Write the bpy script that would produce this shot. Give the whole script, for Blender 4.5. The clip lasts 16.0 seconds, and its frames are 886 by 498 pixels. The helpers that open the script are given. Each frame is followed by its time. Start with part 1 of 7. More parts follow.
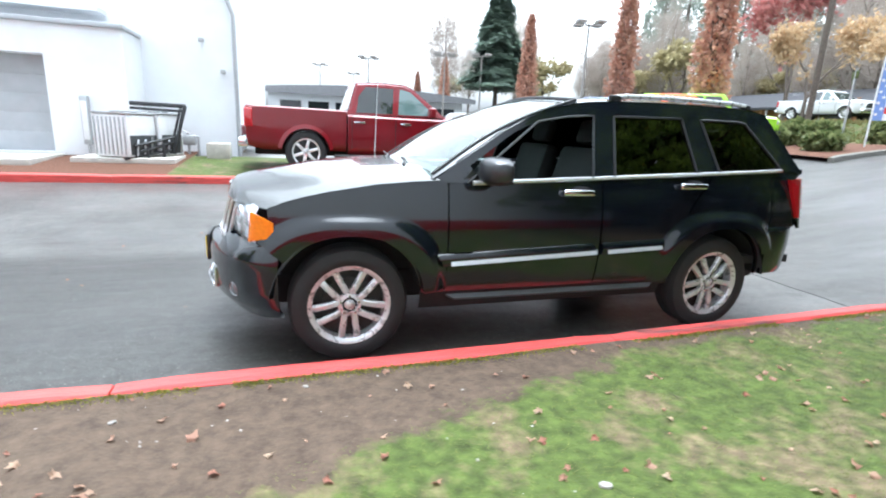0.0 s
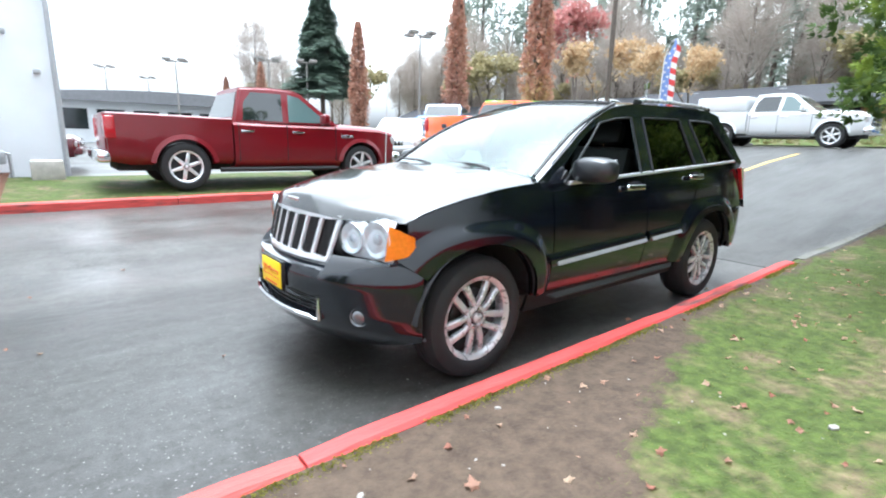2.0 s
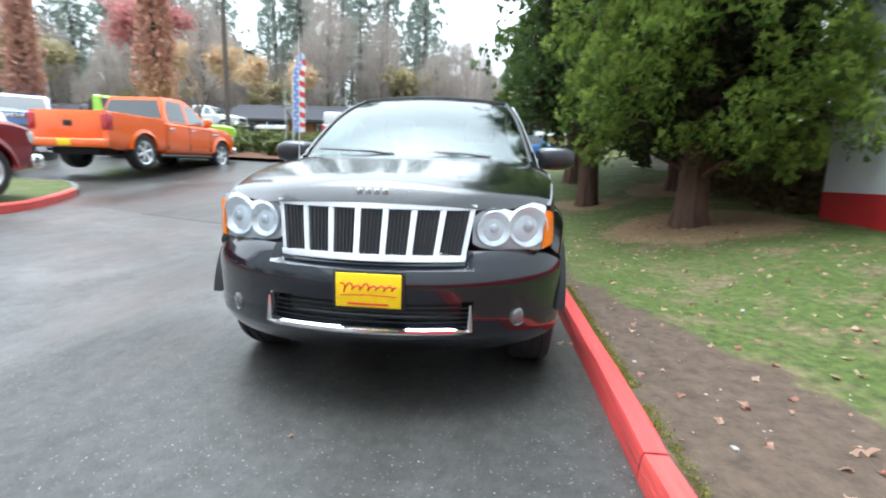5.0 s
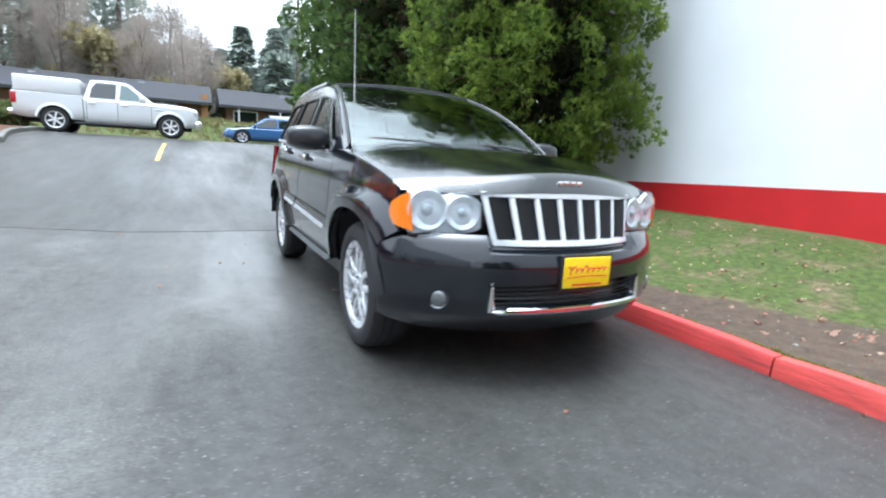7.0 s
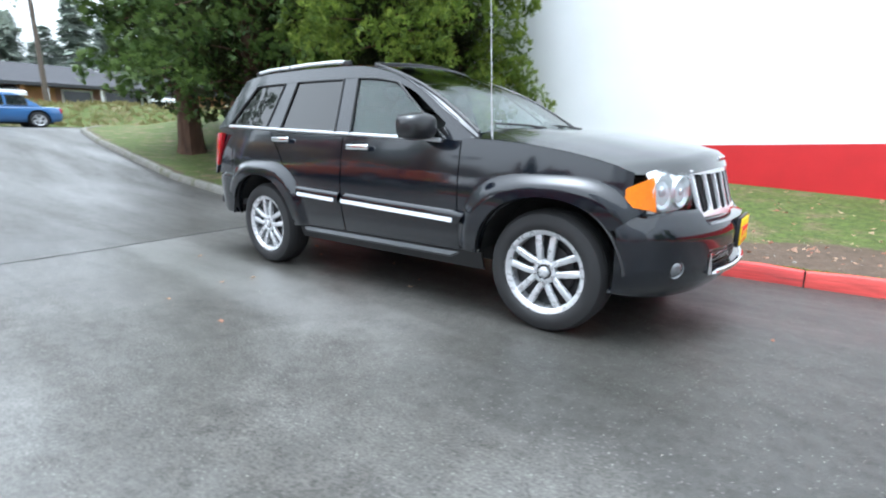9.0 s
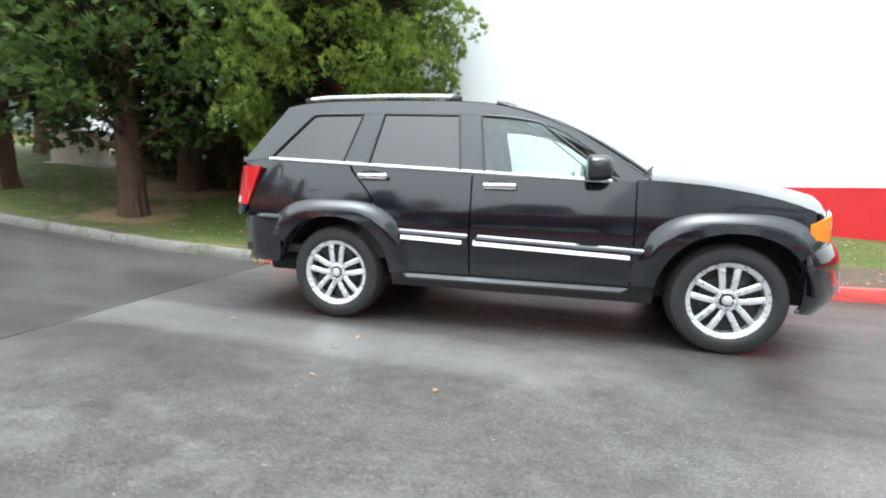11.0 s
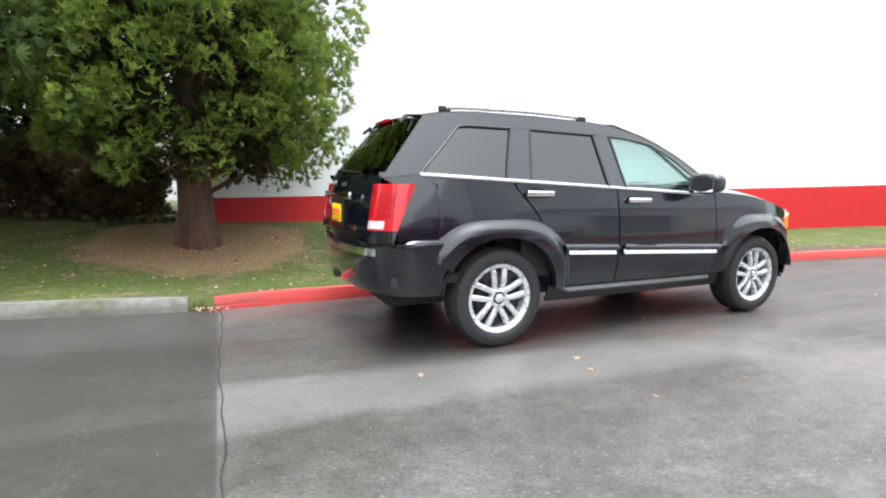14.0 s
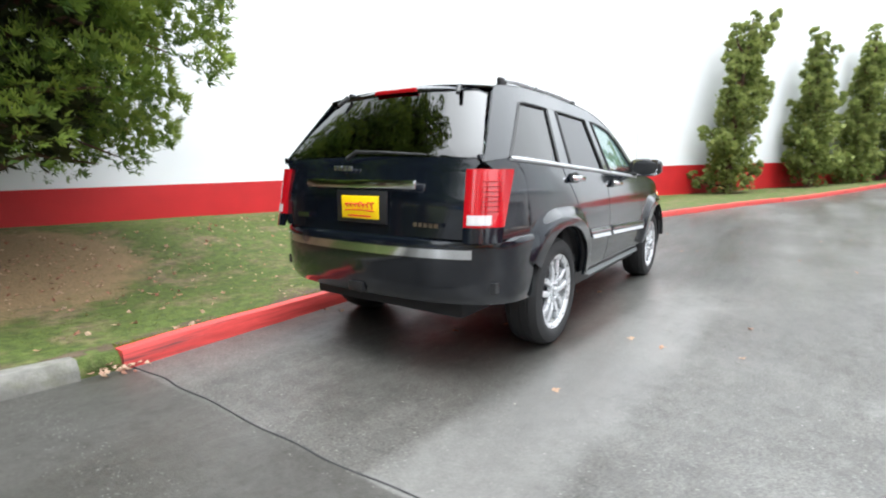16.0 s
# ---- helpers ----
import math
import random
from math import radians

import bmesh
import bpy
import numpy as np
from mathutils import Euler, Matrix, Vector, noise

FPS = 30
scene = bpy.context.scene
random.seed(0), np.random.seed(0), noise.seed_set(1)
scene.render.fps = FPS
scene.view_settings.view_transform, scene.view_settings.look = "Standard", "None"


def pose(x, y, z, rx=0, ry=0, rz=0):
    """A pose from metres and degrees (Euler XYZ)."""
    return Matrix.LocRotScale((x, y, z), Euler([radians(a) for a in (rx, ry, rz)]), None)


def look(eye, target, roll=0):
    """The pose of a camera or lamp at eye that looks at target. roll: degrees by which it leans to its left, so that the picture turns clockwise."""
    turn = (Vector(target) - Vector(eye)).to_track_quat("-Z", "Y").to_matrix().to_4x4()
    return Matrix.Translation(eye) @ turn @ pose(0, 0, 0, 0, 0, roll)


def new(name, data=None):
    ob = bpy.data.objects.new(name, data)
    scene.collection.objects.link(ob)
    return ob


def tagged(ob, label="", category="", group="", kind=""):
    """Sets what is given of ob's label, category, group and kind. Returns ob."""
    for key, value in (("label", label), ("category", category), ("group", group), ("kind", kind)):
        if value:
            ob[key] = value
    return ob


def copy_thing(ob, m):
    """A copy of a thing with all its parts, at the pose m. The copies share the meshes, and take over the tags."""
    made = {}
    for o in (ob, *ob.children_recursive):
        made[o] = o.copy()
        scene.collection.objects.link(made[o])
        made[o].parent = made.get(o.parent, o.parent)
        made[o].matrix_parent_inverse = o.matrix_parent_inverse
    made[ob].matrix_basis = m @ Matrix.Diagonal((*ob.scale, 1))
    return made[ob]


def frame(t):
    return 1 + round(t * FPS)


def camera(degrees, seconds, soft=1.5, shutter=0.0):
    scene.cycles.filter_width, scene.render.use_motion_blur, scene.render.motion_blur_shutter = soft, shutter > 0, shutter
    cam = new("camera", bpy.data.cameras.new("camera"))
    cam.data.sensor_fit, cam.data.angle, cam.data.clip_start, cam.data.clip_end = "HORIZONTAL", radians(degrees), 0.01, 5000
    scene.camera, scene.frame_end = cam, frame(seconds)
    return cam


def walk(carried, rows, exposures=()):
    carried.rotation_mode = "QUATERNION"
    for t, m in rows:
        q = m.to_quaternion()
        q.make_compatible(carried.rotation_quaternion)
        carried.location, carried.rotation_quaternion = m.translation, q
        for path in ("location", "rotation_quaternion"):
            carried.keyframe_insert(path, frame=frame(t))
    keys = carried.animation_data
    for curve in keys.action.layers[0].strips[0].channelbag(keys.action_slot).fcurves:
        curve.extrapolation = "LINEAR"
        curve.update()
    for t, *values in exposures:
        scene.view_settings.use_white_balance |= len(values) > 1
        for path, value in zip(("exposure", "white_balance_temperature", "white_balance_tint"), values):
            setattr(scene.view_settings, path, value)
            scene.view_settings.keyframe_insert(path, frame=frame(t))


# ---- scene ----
cam = camera(83.5, 16.0, soft=2.0, shutter=0.4)

PATH = [
    (0, (1.741, 3.797, 1.449), (1.143, 1.948, 0.974), 2.7),
    (0.5, (2.148, 3.64, 1.399), (1.428, 1.83, 0.948), 0.3),
    (1, (2.579, 3.456, 1.388), (1.585, 1.787, 0.913), 0.1),
    (1.5, (2.936, 3.154, 1.371), (1.816, 1.555, 0.937), -1.2),
    (2, (3.266, 2.897, 1.364), (2.043, 1.373, 0.941), 1.3),
    (2.5, (3.574, 2.615, 1.286), (2.23, 1.192, 0.877), -0.8),
    (3, (3.782, 2.224, 1.173), (2.36, 0.88, 0.761), -0.3),
    (3.5, (4.031, 1.808, 1.174), (2.482, 0.619, 0.741), -0.4),
    (4, (4.207, 1.358, 1.125), (2.482, 0.428, 0.728), -1.1),
    (4.5, (4.347, 0.983, 1.143), (2.465, 0.41, 0.782), 0.0),
    (7, (4.106, -1.708, 1.085), (2.345, -0.824, 0.741), 3.0),
    (7.5, (3.785, -2.248, 1.055), (2.078, -1.288, 0.65), 0.3),
    (8, (3.456, -2.729, 1.079), (1.897, -1.558, 0.636), 0.6),
    (10.5, (0.971, -4.211, 1.193), (0.295, -2.363, 0.833), -0.5),
    (11, (0.348, -4.4, 1.137), (-0.133, -2.481, 0.842), 1.2),
    (11.5, (-0.293, -4.537, 1.158), (-0.472, -2.566, 0.872), -0.5),
    (12, (-0.891, -4.567, 1.19), (-0.94, -2.592, 0.88), 0.1),
    (12.5, (-1.474, -4.54, 1.183), (-1.19, -2.58, 0.902), 1.0),
    (13, (-2.075, -4.381, 1.197), (-1.616, -2.454, 0.92), 0.7),
    (13.5, (-2.662, -4.21, 1.176), (-1.955, -2.355, 0.929), 0.2),
    (14, (-3.206, -3.927, 1.176), (-2.396, -2.116, 0.918), 0.6),
    (14.5, (-3.697, -3.609, 1.191), (-2.622, -1.949, 0.893), 1.4),
    (15, (-4.061, -3.156, 1.174), (-2.78, -1.654, 0.853), 1.5),
    (15.5, (-4.373, -2.671, 1.171), (-2.88, -1.368, 0.906), -0.1),
    (16, (-4.537, -2.113, 1.165), (-2.907, -0.997, 0.855), 0.2),
]
walk(cam, [(t, look(eye, target, roll)) for t, eye, target, roll in PATH], [(0, 0.19, 5650, 5), (2, 0.16, 5650, 5), (4.6, -0.07, 5650, 4), (7, -0.18, 5520, 5), (8.2, -0.12, 5520, 5), (10.4, 0.04, 5900, 5), (14.5, 0.11, 6120, 7), (16, 0.0, 6120, 7)])

# ---- world, light ----
world = bpy.data.worlds.new("world")
scene.world = world
world.use_nodes = True
wn, wl = world.node_tree.nodes, world.node_tree.links
sky = wn.new("ShaderNodeTexSky")
sky.sky_type, sky.sun_disc = "NISHITA", False
sky.sun_elevation, sky.sun_rotation = radians(82), radians(200)
sky.air_density, sky.dust_density, sky.ozone_density = 1.0, 6.0, 1.0
cloud = wn.new("ShaderNodeHueSaturation")
cloud.inputs["Saturation"].default_value = 0.03
wl.new(sky.outputs["Color"], cloud.inputs["Color"])
wl.new(cloud.outputs["Color"], wn["Background"].inputs["Color"])
wn["Background"].inputs["Strength"].default_value = 0.66
sun_lamp = bpy.data.lights.new("sun", "SUN")
sun_lamp.energy, sun_lamp.angle, sun_lamp.color = 0.6, radians(60), (1.0, 0.985, 0.97)
sun = new("sun", sun_lamp)
sun.matrix_world = look((-3, -5, 40), (0, 0, 0))



# ---- mesh tools ----
def interp(x, xs, ys):
    return float(np.interp(x, xs, ys))


def smooth(t):
    t = max(0.0, min(1.0, t))
    return t * t * (3 - 2 * t)


def part(name, bm, material, parent=None, label="", angle=35, m=None):
    me = bpy.data.meshes.new(name)
    bm.normal_update()
    bm.to_mesh(me)
    bm.free()
    if angle:
        me.polygons.foreach_set("use_smooth", [True] * len(me.polygons))
        me.set_sharp_from_angle(angle=radians(angle))
    me.materials.append(material)
    ob = new(name, me)
    if parent:
        ob.parent = parent
    if m is not None:
        ob.matrix_basis = m
    if label:
        tagged(ob, label)
    return ob


def thing(name, m, label, category, group="", kind=""):
    ob = new(name)
    ob.matrix_basis = m
    ob.empty_display_size = 0.2
    return tagged(ob, label, category, group, kind)


def solo(name, bm, material, label, category, m=None, group="", kind="", angle=35):
    ob = part(name, bm, material, None, "", angle, m)
    return tagged(ob, label, category, group, kind)


def box(bm, x0, x1, y0, y1, z0, z1, bevel=0.0, m=None, seg=2):
    made = bmesh.ops.create_cube(bm, size=1)["verts"]
    t = Matrix.Translation(((x0 + x1) / 2, (y0 + y1) / 2, (z0 + z1) / 2)) @ Matrix.Diagonal((x1 - x0, y1 - y0, z1 - z0, 1))
    bmesh.ops.transform(bm, matrix=(m @ t) if m is not None else t, verts=made)
    if bevel:
        edges = list({e for v in made for e in v.link_edges})
        bmesh.ops.bevel(bm, geom=edges, offset=bevel, segments=seg, affect="EDGES", profile=0.5)
    return bm


def boxed(*a, **k):
    return box(bmesh.new(), *a, **k)


def grid(bm, f, nu, nv, flip=False):
    """A sheet of nu by nv faces through f(u, v), u and v from 0 to 1."""
    vs = [[bm.verts.new(f(i / nu, j / nv)) for j in range(nv + 1)] for i in range(nu + 1)]
    for i in range(nu):
        for j in range(nv):
            q = (vs[i][j], vs[i + 1][j], vs[i + 1][j + 1], vs[i][j + 1])
            bm.faces.new(q[::-1] if flip else q)
    return bm


def shell(f, nu, nv, thick=0.012, flip=False, centre=(0, 0, 0.8)):
    """A sheet through f with a thickness, which it takes towards the centre of its thing."""
    bm = grid(bmesh.new(), f, nu, nv)
    bmesh.ops.remove_doubles(bm, verts=bm.verts, dist=1e-5)
    bm.normal_update()
    c = Vector(centre)
    if sum(p.calc_area() * p.normal.dot(p.calc_center_median() - c) for p in bm.faces) < 0:
        bmesh.ops.reverse_faces(bm, faces=bm.faces)
        bm.normal_update()
    faces, edges = bm.faces[:], [e for e in bm.edges if len(e.link_faces) == 1]
    inner = {v: bm.verts.new(v.co - v.normal * thick) for v in bm.verts[:]}
    for p in faces:
        bm.faces.new([inner[v] for v in reversed(p.verts[:])])
    for e in edges:
        lp = e.link_loops[0]
        a, b = lp.vert, lp.link_loop_next.vert
        bm.faces.new((b, a, inner[a], inner[b]))
    return bm


def tube(bm, pts, radius, n=8, closed=False, caps=True):
    pts = [Vector(p) for p in pts]
    radii = radius if isinstance(radius, (list, tuple)) else [radius] * len(pts)
    rings, side = [], None
    for i, p in enumerate(pts):
        a = pts[max(i - 1, 0)] if not closed else pts[i - 1]
        b = pts[min(i + 1, len(pts) - 1)] if not closed else pts[(i + 1) % len(pts)]
        d = (b - a).normalized()
        side = d.orthogonal() if side is None else side - d * side.dot(d)
        side.normalize()
        up = d.cross(side)
        rings.append([bm.verts.new(p + radii[i] * (math.cos(k * math.tau / n) * side + math.sin(k * math.tau / n) * up)) for k in range(n)])
    for i in range(len(rings) - (0 if closed else 1)):
        r, s = rings[i], rings[(i + 1) % len(rings)]
        for k in range(n):
            bm.faces.new((r[k], r[(k + 1) % n], s[(k + 1) % n], s[k]))
    if caps and not closed:
        bm.faces.new(rings[0][::-1])
        bm.faces.new(rings[-1])
    return bm


def tubed(pts, radius, n=8, closed=False):
    return tube(bmesh.new(), pts, radius, n, closed)


def lathe(bm, profile, n=32, m=None):
    """Turns (radius, height) pairs round the z axis."""
    rings = []
    for r, h in profile:
        ring = [bm.verts.new((r * math.cos(k * math.tau / n), r * math.sin(k * math.tau / n), h)) for k in range(n)] if r > 1e-4 else [bm.verts.new((0, 0, h))]
        rings.append(ring)
    for a, b in zip(rings, rings[1:]):
        for k in range(n):
            q = [a[k % len(a)], a[(k + 1) % len(a)], b[(k + 1) % len(b)], b[k % len(b)]]
            q = list(dict.fromkeys(q))
            if len(q) > 2:
                bm.faces.new(q)
    if m is not None:
        bmesh.ops.transform(bm, matrix=m, verts=[v for r in rings for v in r])
    return bm


def lathed(profile, n=32, m=None):
    return lathe(bmesh.new(), profile, n, m)


def prism(bm, outline, y0, y1, bevel=0.0):
    """An outline in x and z drawn out from y0 to y1."""
    lo = [bm.verts.new((x, y0, z)) for x, z in outline]
    hi = [bm.verts.new((x, y1, z)) for x, z in outline]
    n = len(outline)
    faces = [bm.faces.new(lo), bm.faces.new(hi[::-1])]
    for i in range(n):
        faces.append(bm.faces.new((lo[(i + 1) % n], lo[i], hi[i], hi[(i + 1) % n])))
    bmesh.ops.recalc_face_normals(bm, faces=faces)
    if bevel:
        bmesh.ops.bevel(bm, geom=list({e for f in faces for e in f.edges}), offset=bevel, segments=2, affect="EDGES", profile=0.5)
    return bm


def mirrored(bm):
    """A copy of a bmesh on the other side of the y plane."""
    out = bm.copy()
    bmesh.ops.scale(out, vec=(1, -1, 1), verts=out.verts)
    bmesh.ops.reverse_faces(out, faces=out.faces)
    return out


def pair(name, bm, material, parent, label="", angle=35):
    other = mirrored(bm)
    return part(name, bm, material, parent, label, angle), part(name, other, material, parent, label, angle)


def carve(ob, cutters):
    """Cuts the cutter meshes out of ob for good."""
    for c in cutters:
        me = bpy.data.meshes.new("cutter")
        bmesh.ops.recalc_face_normals(c, faces=c.faces)
        c.to_mesh(me)
        c.free()
        tool = bpy.data.objects.new("cutter", me)
        scene.collection.objects.link(tool)
        tool.parent = ob
        mod = ob.modifiers.new("cut", "BOOLEAN")
        mod.object, mod.operation, mod.solver = tool, "DIFFERENCE", "EXACT"
        bpy.context.view_layer.update()
        deps = bpy.context.evaluated_depsgraph_get()
        fresh = bpy.data.meshes.new_from_object(ob.evaluated_get(deps))
        ob.modifiers.clear()
        old, ob.data = ob.data, fresh
        bpy.data.objects.remove(tool)
        bpy.data.meshes.remove(me)
        fresh.set_sharp_from_angle(angle=radians(35))
    return ob


# ---- materials ----
def material(name, colour, rough=0.5, metal=0.0, vary=0.0, scale=8.0, bump=0.0, bump_scale=60.0, coat=0.0, second=None, second_scale=2.0, second_at=(0.45, 0.65), spec=0.5, per_object=0.0, stretch=(1, 1, 1)):
    """A surface with grain (vary), a second colour in patches, relief and a coat."""
    mat = bpy.data.materials.new(name)
    mat.use_nodes = True
    n, l = mat.node_tree.nodes, mat.node_tree.links
    b = n["Principled BSDF"]
    b.inputs["Roughness"].default_value, b.inputs["Metallic"].default_value = rough, metal
    b.inputs["Coat Weight"].default_value, b.inputs["Coat Roughness"].default_value = coat, 0.03
    b.inputs["Specular IOR Level"].default_value = spec
    tc, mp = n.new("ShaderNodeTexCoord"), n.new("ShaderNodeMapping")
    mp.inputs["Scale"].default_value = stretch
    l.new(tc.outputs["Object"], mp.inputs["Vector"])
    rgb = n.new("ShaderNodeRGB")
    rgb.outputs[0].default_value = (*colour, 1)
    out = rgb.outputs[0]
    if second:
        t = n.new("ShaderNodeTexNoise")
        t.inputs["Scale"].default_value, t.inputs["Detail"].default_value, t.inputs["Roughness"].default_value = second_scale, 6, 0.65
        l.new(mp.outputs["Vector"], t.inputs["Vector"])
        ramp = n.new("ShaderNodeMapRange")
        ramp.inputs["From Min"].default_value, ramp.inputs["From Max"].default_value = second_at
        l.new(t.outputs["Fac"], ramp.inputs["Value"])
        mix = n.new("ShaderNodeMix")
        mix.data_type = "RGBA"
        l.new(ramp.outputs["Result"], mix.inputs["Factor"])
        l.new(out, mix.inputs[6])
        mix.inputs[7].default_value = (*second, 1)
        out = mix.outputs[2]
    if vary:
        t = n.new("ShaderNodeTexNoise")
        t.inputs["Scale"].default_value, t.inputs["Detail"].default_value = scale, 5
        l.new(mp.outputs["Vector"], t.inputs["Vector"])
        r = n.new("ShaderNodeMapRange")
        r.inputs["From Min"].default_value, r.inputs["From Max"].default_value = 0.3, 0.7
        r.inputs["To Min"].default_value, r.inputs["To Max"].default_value = 1 - vary, 1 + vary
        l.new(t.outputs["Fac"], r.inputs["Value"])
        h = n.new("ShaderNodeHueSaturation")
        l.new(out, h.inputs["Color"])
        l.new(r.outputs["Result"], h.inputs["Value"])
        out = h.outputs["Color"]
        rr = n.new("ShaderNodeMapRange")
        rr.inputs["To Min"].default_value, rr.inputs["To Max"].default_value = max(0.02, rough * 0.85), min(1, rough * 1.15)
        l.new(t.outputs["Fac"], rr.inputs["Value"])
        l.new(rr.outputs["Result"], b.inputs["Roughness"])
    if per_object:
        info = n.new("ShaderNodeObjectInfo")
        r = n.new("ShaderNodeMapRange")
        r.inputs["To Min"].default_value, r.inputs["To Max"].default_value = 1 - per_object, 1 + per_object
        l.new(info.outputs["Random"], r.inputs["Value"])
        h = n.new("ShaderNodeHueSaturation")
        l.new(out, h.inputs["Color"])
        l.new(r.outputs["Result"], h.inputs["Value"])
        out = h.outputs["Color"]
    l.new(out, b.inputs["Base Color"])
    if bump:
        t = n.new("ShaderNodeTexNoise")
        t.inputs["Scale"].default_value, t.inputs["Detail"].default_value = bump_scale, 4
        l.new(mp.outputs["Vector"], t.inputs["Vector"])
        bn = n.new("ShaderNodeBump")
        bn.inputs["Strength"].default_value, bn.inputs["Distance"].default_value = min(1, bump), 0.01
        l.new(t.outputs["Fac"], bn.inputs["Height"])
        l.new(bn.outputs["Normal"], b.inputs["Normal"])
    return mat


def pane(name, tint, ior=1.5, rough=0.0):
    """Thin glass: seen through with a tint, mirroring more at a flat angle."""
    mat = bpy.data.materials.new(name)
    mat.use_nodes = True
    n, l = mat.node_tree.nodes, mat.node_tree.links
    n.remove(n["Principled BSDF"])
    clear, gloss, mix, fr = n.new("ShaderNodeBsdfTransparent"), n.new("ShaderNodeBsdfGlossy"), n.new("ShaderNodeMixShader"), n.new("ShaderNodeLayerWeight")
    clear.inputs["Color"].default_value = (*tint, 1)
    gloss.inputs["Roughness"].default_value = rough
    fr.inputs["Blend"].default_value = 0.5
    flat = ((ior - 1) / (ior + 1)) ** 2
    up, amount = n.new("ShaderNodeMath"), n.new("ShaderNodeMapRange")
    up.operation = "POWER"
    up.inputs[1].default_value = 4.0
    amount.inputs["To Min"].default_value = flat
    l.new(fr.outputs["Facing"], up.inputs[0])
    l.new(up.outputs["Value"], amount.inputs["Value"])
    l.new(amount.outputs["Result"], mix.inputs["Fac"])
    l.new(clear.outputs["BSDF"], mix.inputs[1])
    l.new(gloss.outputs["BSDF"], mix.inputs[2])
    l.new(mix.outputs["Shader"], n["Material Output"].inputs["Surface"])
    return mat


def leaves(name, a, b, rough=0.55):
    """Leaf colours that differ clump by clump."""
    mat = bpy.data.materials.new(name)
    mat.use_nodes = True
    n, l = mat.node_tree.nodes, mat.node_tree.links
    p = n["Principled BSDF"]
    g, ramp = n.new("ShaderNodeNewGeometry"), n.new("ShaderNodeMix")
    ramp.data_type = "RGBA"
    l.new(g.outputs["Random Per Island"], ramp.inputs["Factor"])
    ramp.inputs[6].default_value, ramp.inputs[7].default_value = (*a, 1), (*b, 1)
    l.new(ramp.outputs[2], p.inputs["Base Color"])
    p.inputs["Roughness"].default_value = rough
    p.inputs["Specular IOR Level"].default_value = 0.25
    thin, both = n.new("ShaderNodeBsdfTranslucent"), n.new("ShaderNodeMixShader")
    l.new(ramp.outputs[2], thin.inputs["Color"])
    both.inputs["Fac"].default_value = 0.42
    l.new(p.outputs["BSDF"], both.inputs[1])
    l.new(thin.outputs["BSDF"], both.inputs[2])
    l.new(both.outputs["Shader"], n["Material Output"].inputs["Surface"])
    return mat


def tufts(name, a, b, young, rough=0.55):
    """Leaf colours that differ spray by spray, with paler growth at the tips."""
    mat = leaves(name, a, b, rough)
    n, l = mat.node_tree.nodes, mat.node_tree.links
    p = n["Principled BSDF"]
    old = p.inputs["Base Color"].links[0].from_socket
    at, mix = n.new("ShaderNodeAttribute"), n.new("ShaderNodeMix")
    at.attribute_name = "young"
    mix.data_type = "RGBA"
    l.new(at.outputs["Fac"], mix.inputs["Factor"])
    l.new(old, mix.inputs[6])
    mix.inputs[7].default_value = (*young, 1)
    l.new(mix.outputs[2], p.inputs["Base Color"])
    l.new(mix.outputs[2], n["Translucent BSDF"].inputs["Color"])
    n["Mix Shader"].inputs["Fac"].default_value = 0.3
    return mat


BLACK_PAINT = material("black paint", (0.004, 0.0056, 0.0092), 0.14, 0.0, vary=0.05, scale=300, spec=0.3, coat=1.0)
BLACK_PAINT.node_tree.nodes["Principled BSDF"].inputs["Coat Roughness"].default_value = 0.07
WET_PAINT = material("black paint with beaded water", (0.006, 0.007, 0.007), 0.11, 0.0, vary=0.2, scale=90, spec=0.9, bump=0.12, bump_scale=140, coat=1.0)
WET_PAINT.node_tree.nodes["Principled BSDF"].inputs["Coat Roughness"].default_value = 0.08
BLACK_TRIM = material("black trim", (0.012, 0.012, 0.013), 0.45, vary=0.1, scale=40, bump=0.1, bump_scale=400)
RUBBER = material("tyre rubber", (0.018, 0.018, 0.019), 0.72, vary=0.2, scale=30, bump=0.15, bump_scale=200)
CHROME = material("chrome", (0.82, 0.83, 0.85), 0.08, 1.0, vary=0.03, scale=20)
ALLOY = material("silver alloy", (0.64, 0.65, 0.67), 0.28, 0.5, vary=0.06, scale=25)
SATIN_STRIP = material("satin bright trim", (0.62, 0.63, 0.65), 0.3, 0.55, vary=0.05, scale=30)
DARK_METAL = material("dark metal", (0.05, 0.05, 0.052), 0.5, 0.7, vary=0.2, scale=30)
CLEAR = pane("clear glass", (0.80, 0.90, 0.88), 1.62)
TINTED = pane("tinted glass", (0.012, 0.012, 0.014), 1.95)
LENS = pane("clear lens", (0.93, 0.95, 0.96), 1.45)
AMBER = material("amber lens", (0.85, 0.21, 0.01), 0.12, vary=0.08, scale=60, coat=0.8)
RED_LENS = material("red lens", (0.42, 0.005, 0.011), 0.10, vary=0.1, scale=90, coat=1.0)
WHITE_LENS = material("white lens", (0.52, 0.49, 0.49), 0.12, vary=0.05, scale=80, coat=0.8)
LEATHER = material("dark leather", (0.016, 0.016, 0.016), 0.6, spec=0.2, vary=0.12, scale=20, bump=0.15, bump_scale=150)
DARK_CLOTH = material("dark carpet", (0.02, 0.02, 0.021), 0.9, vary=0.2, scale=60)
DARK_RED_LENS = material("dark red lens", (0.30, 0.005, 0.008), 0.6, vary=0.1, scale=90, spec=0.1)
PLATE_YELLOW = material("yellow plate", (0.88, 0.60, 0.0), 0.4, vary=0.05, scale=30)
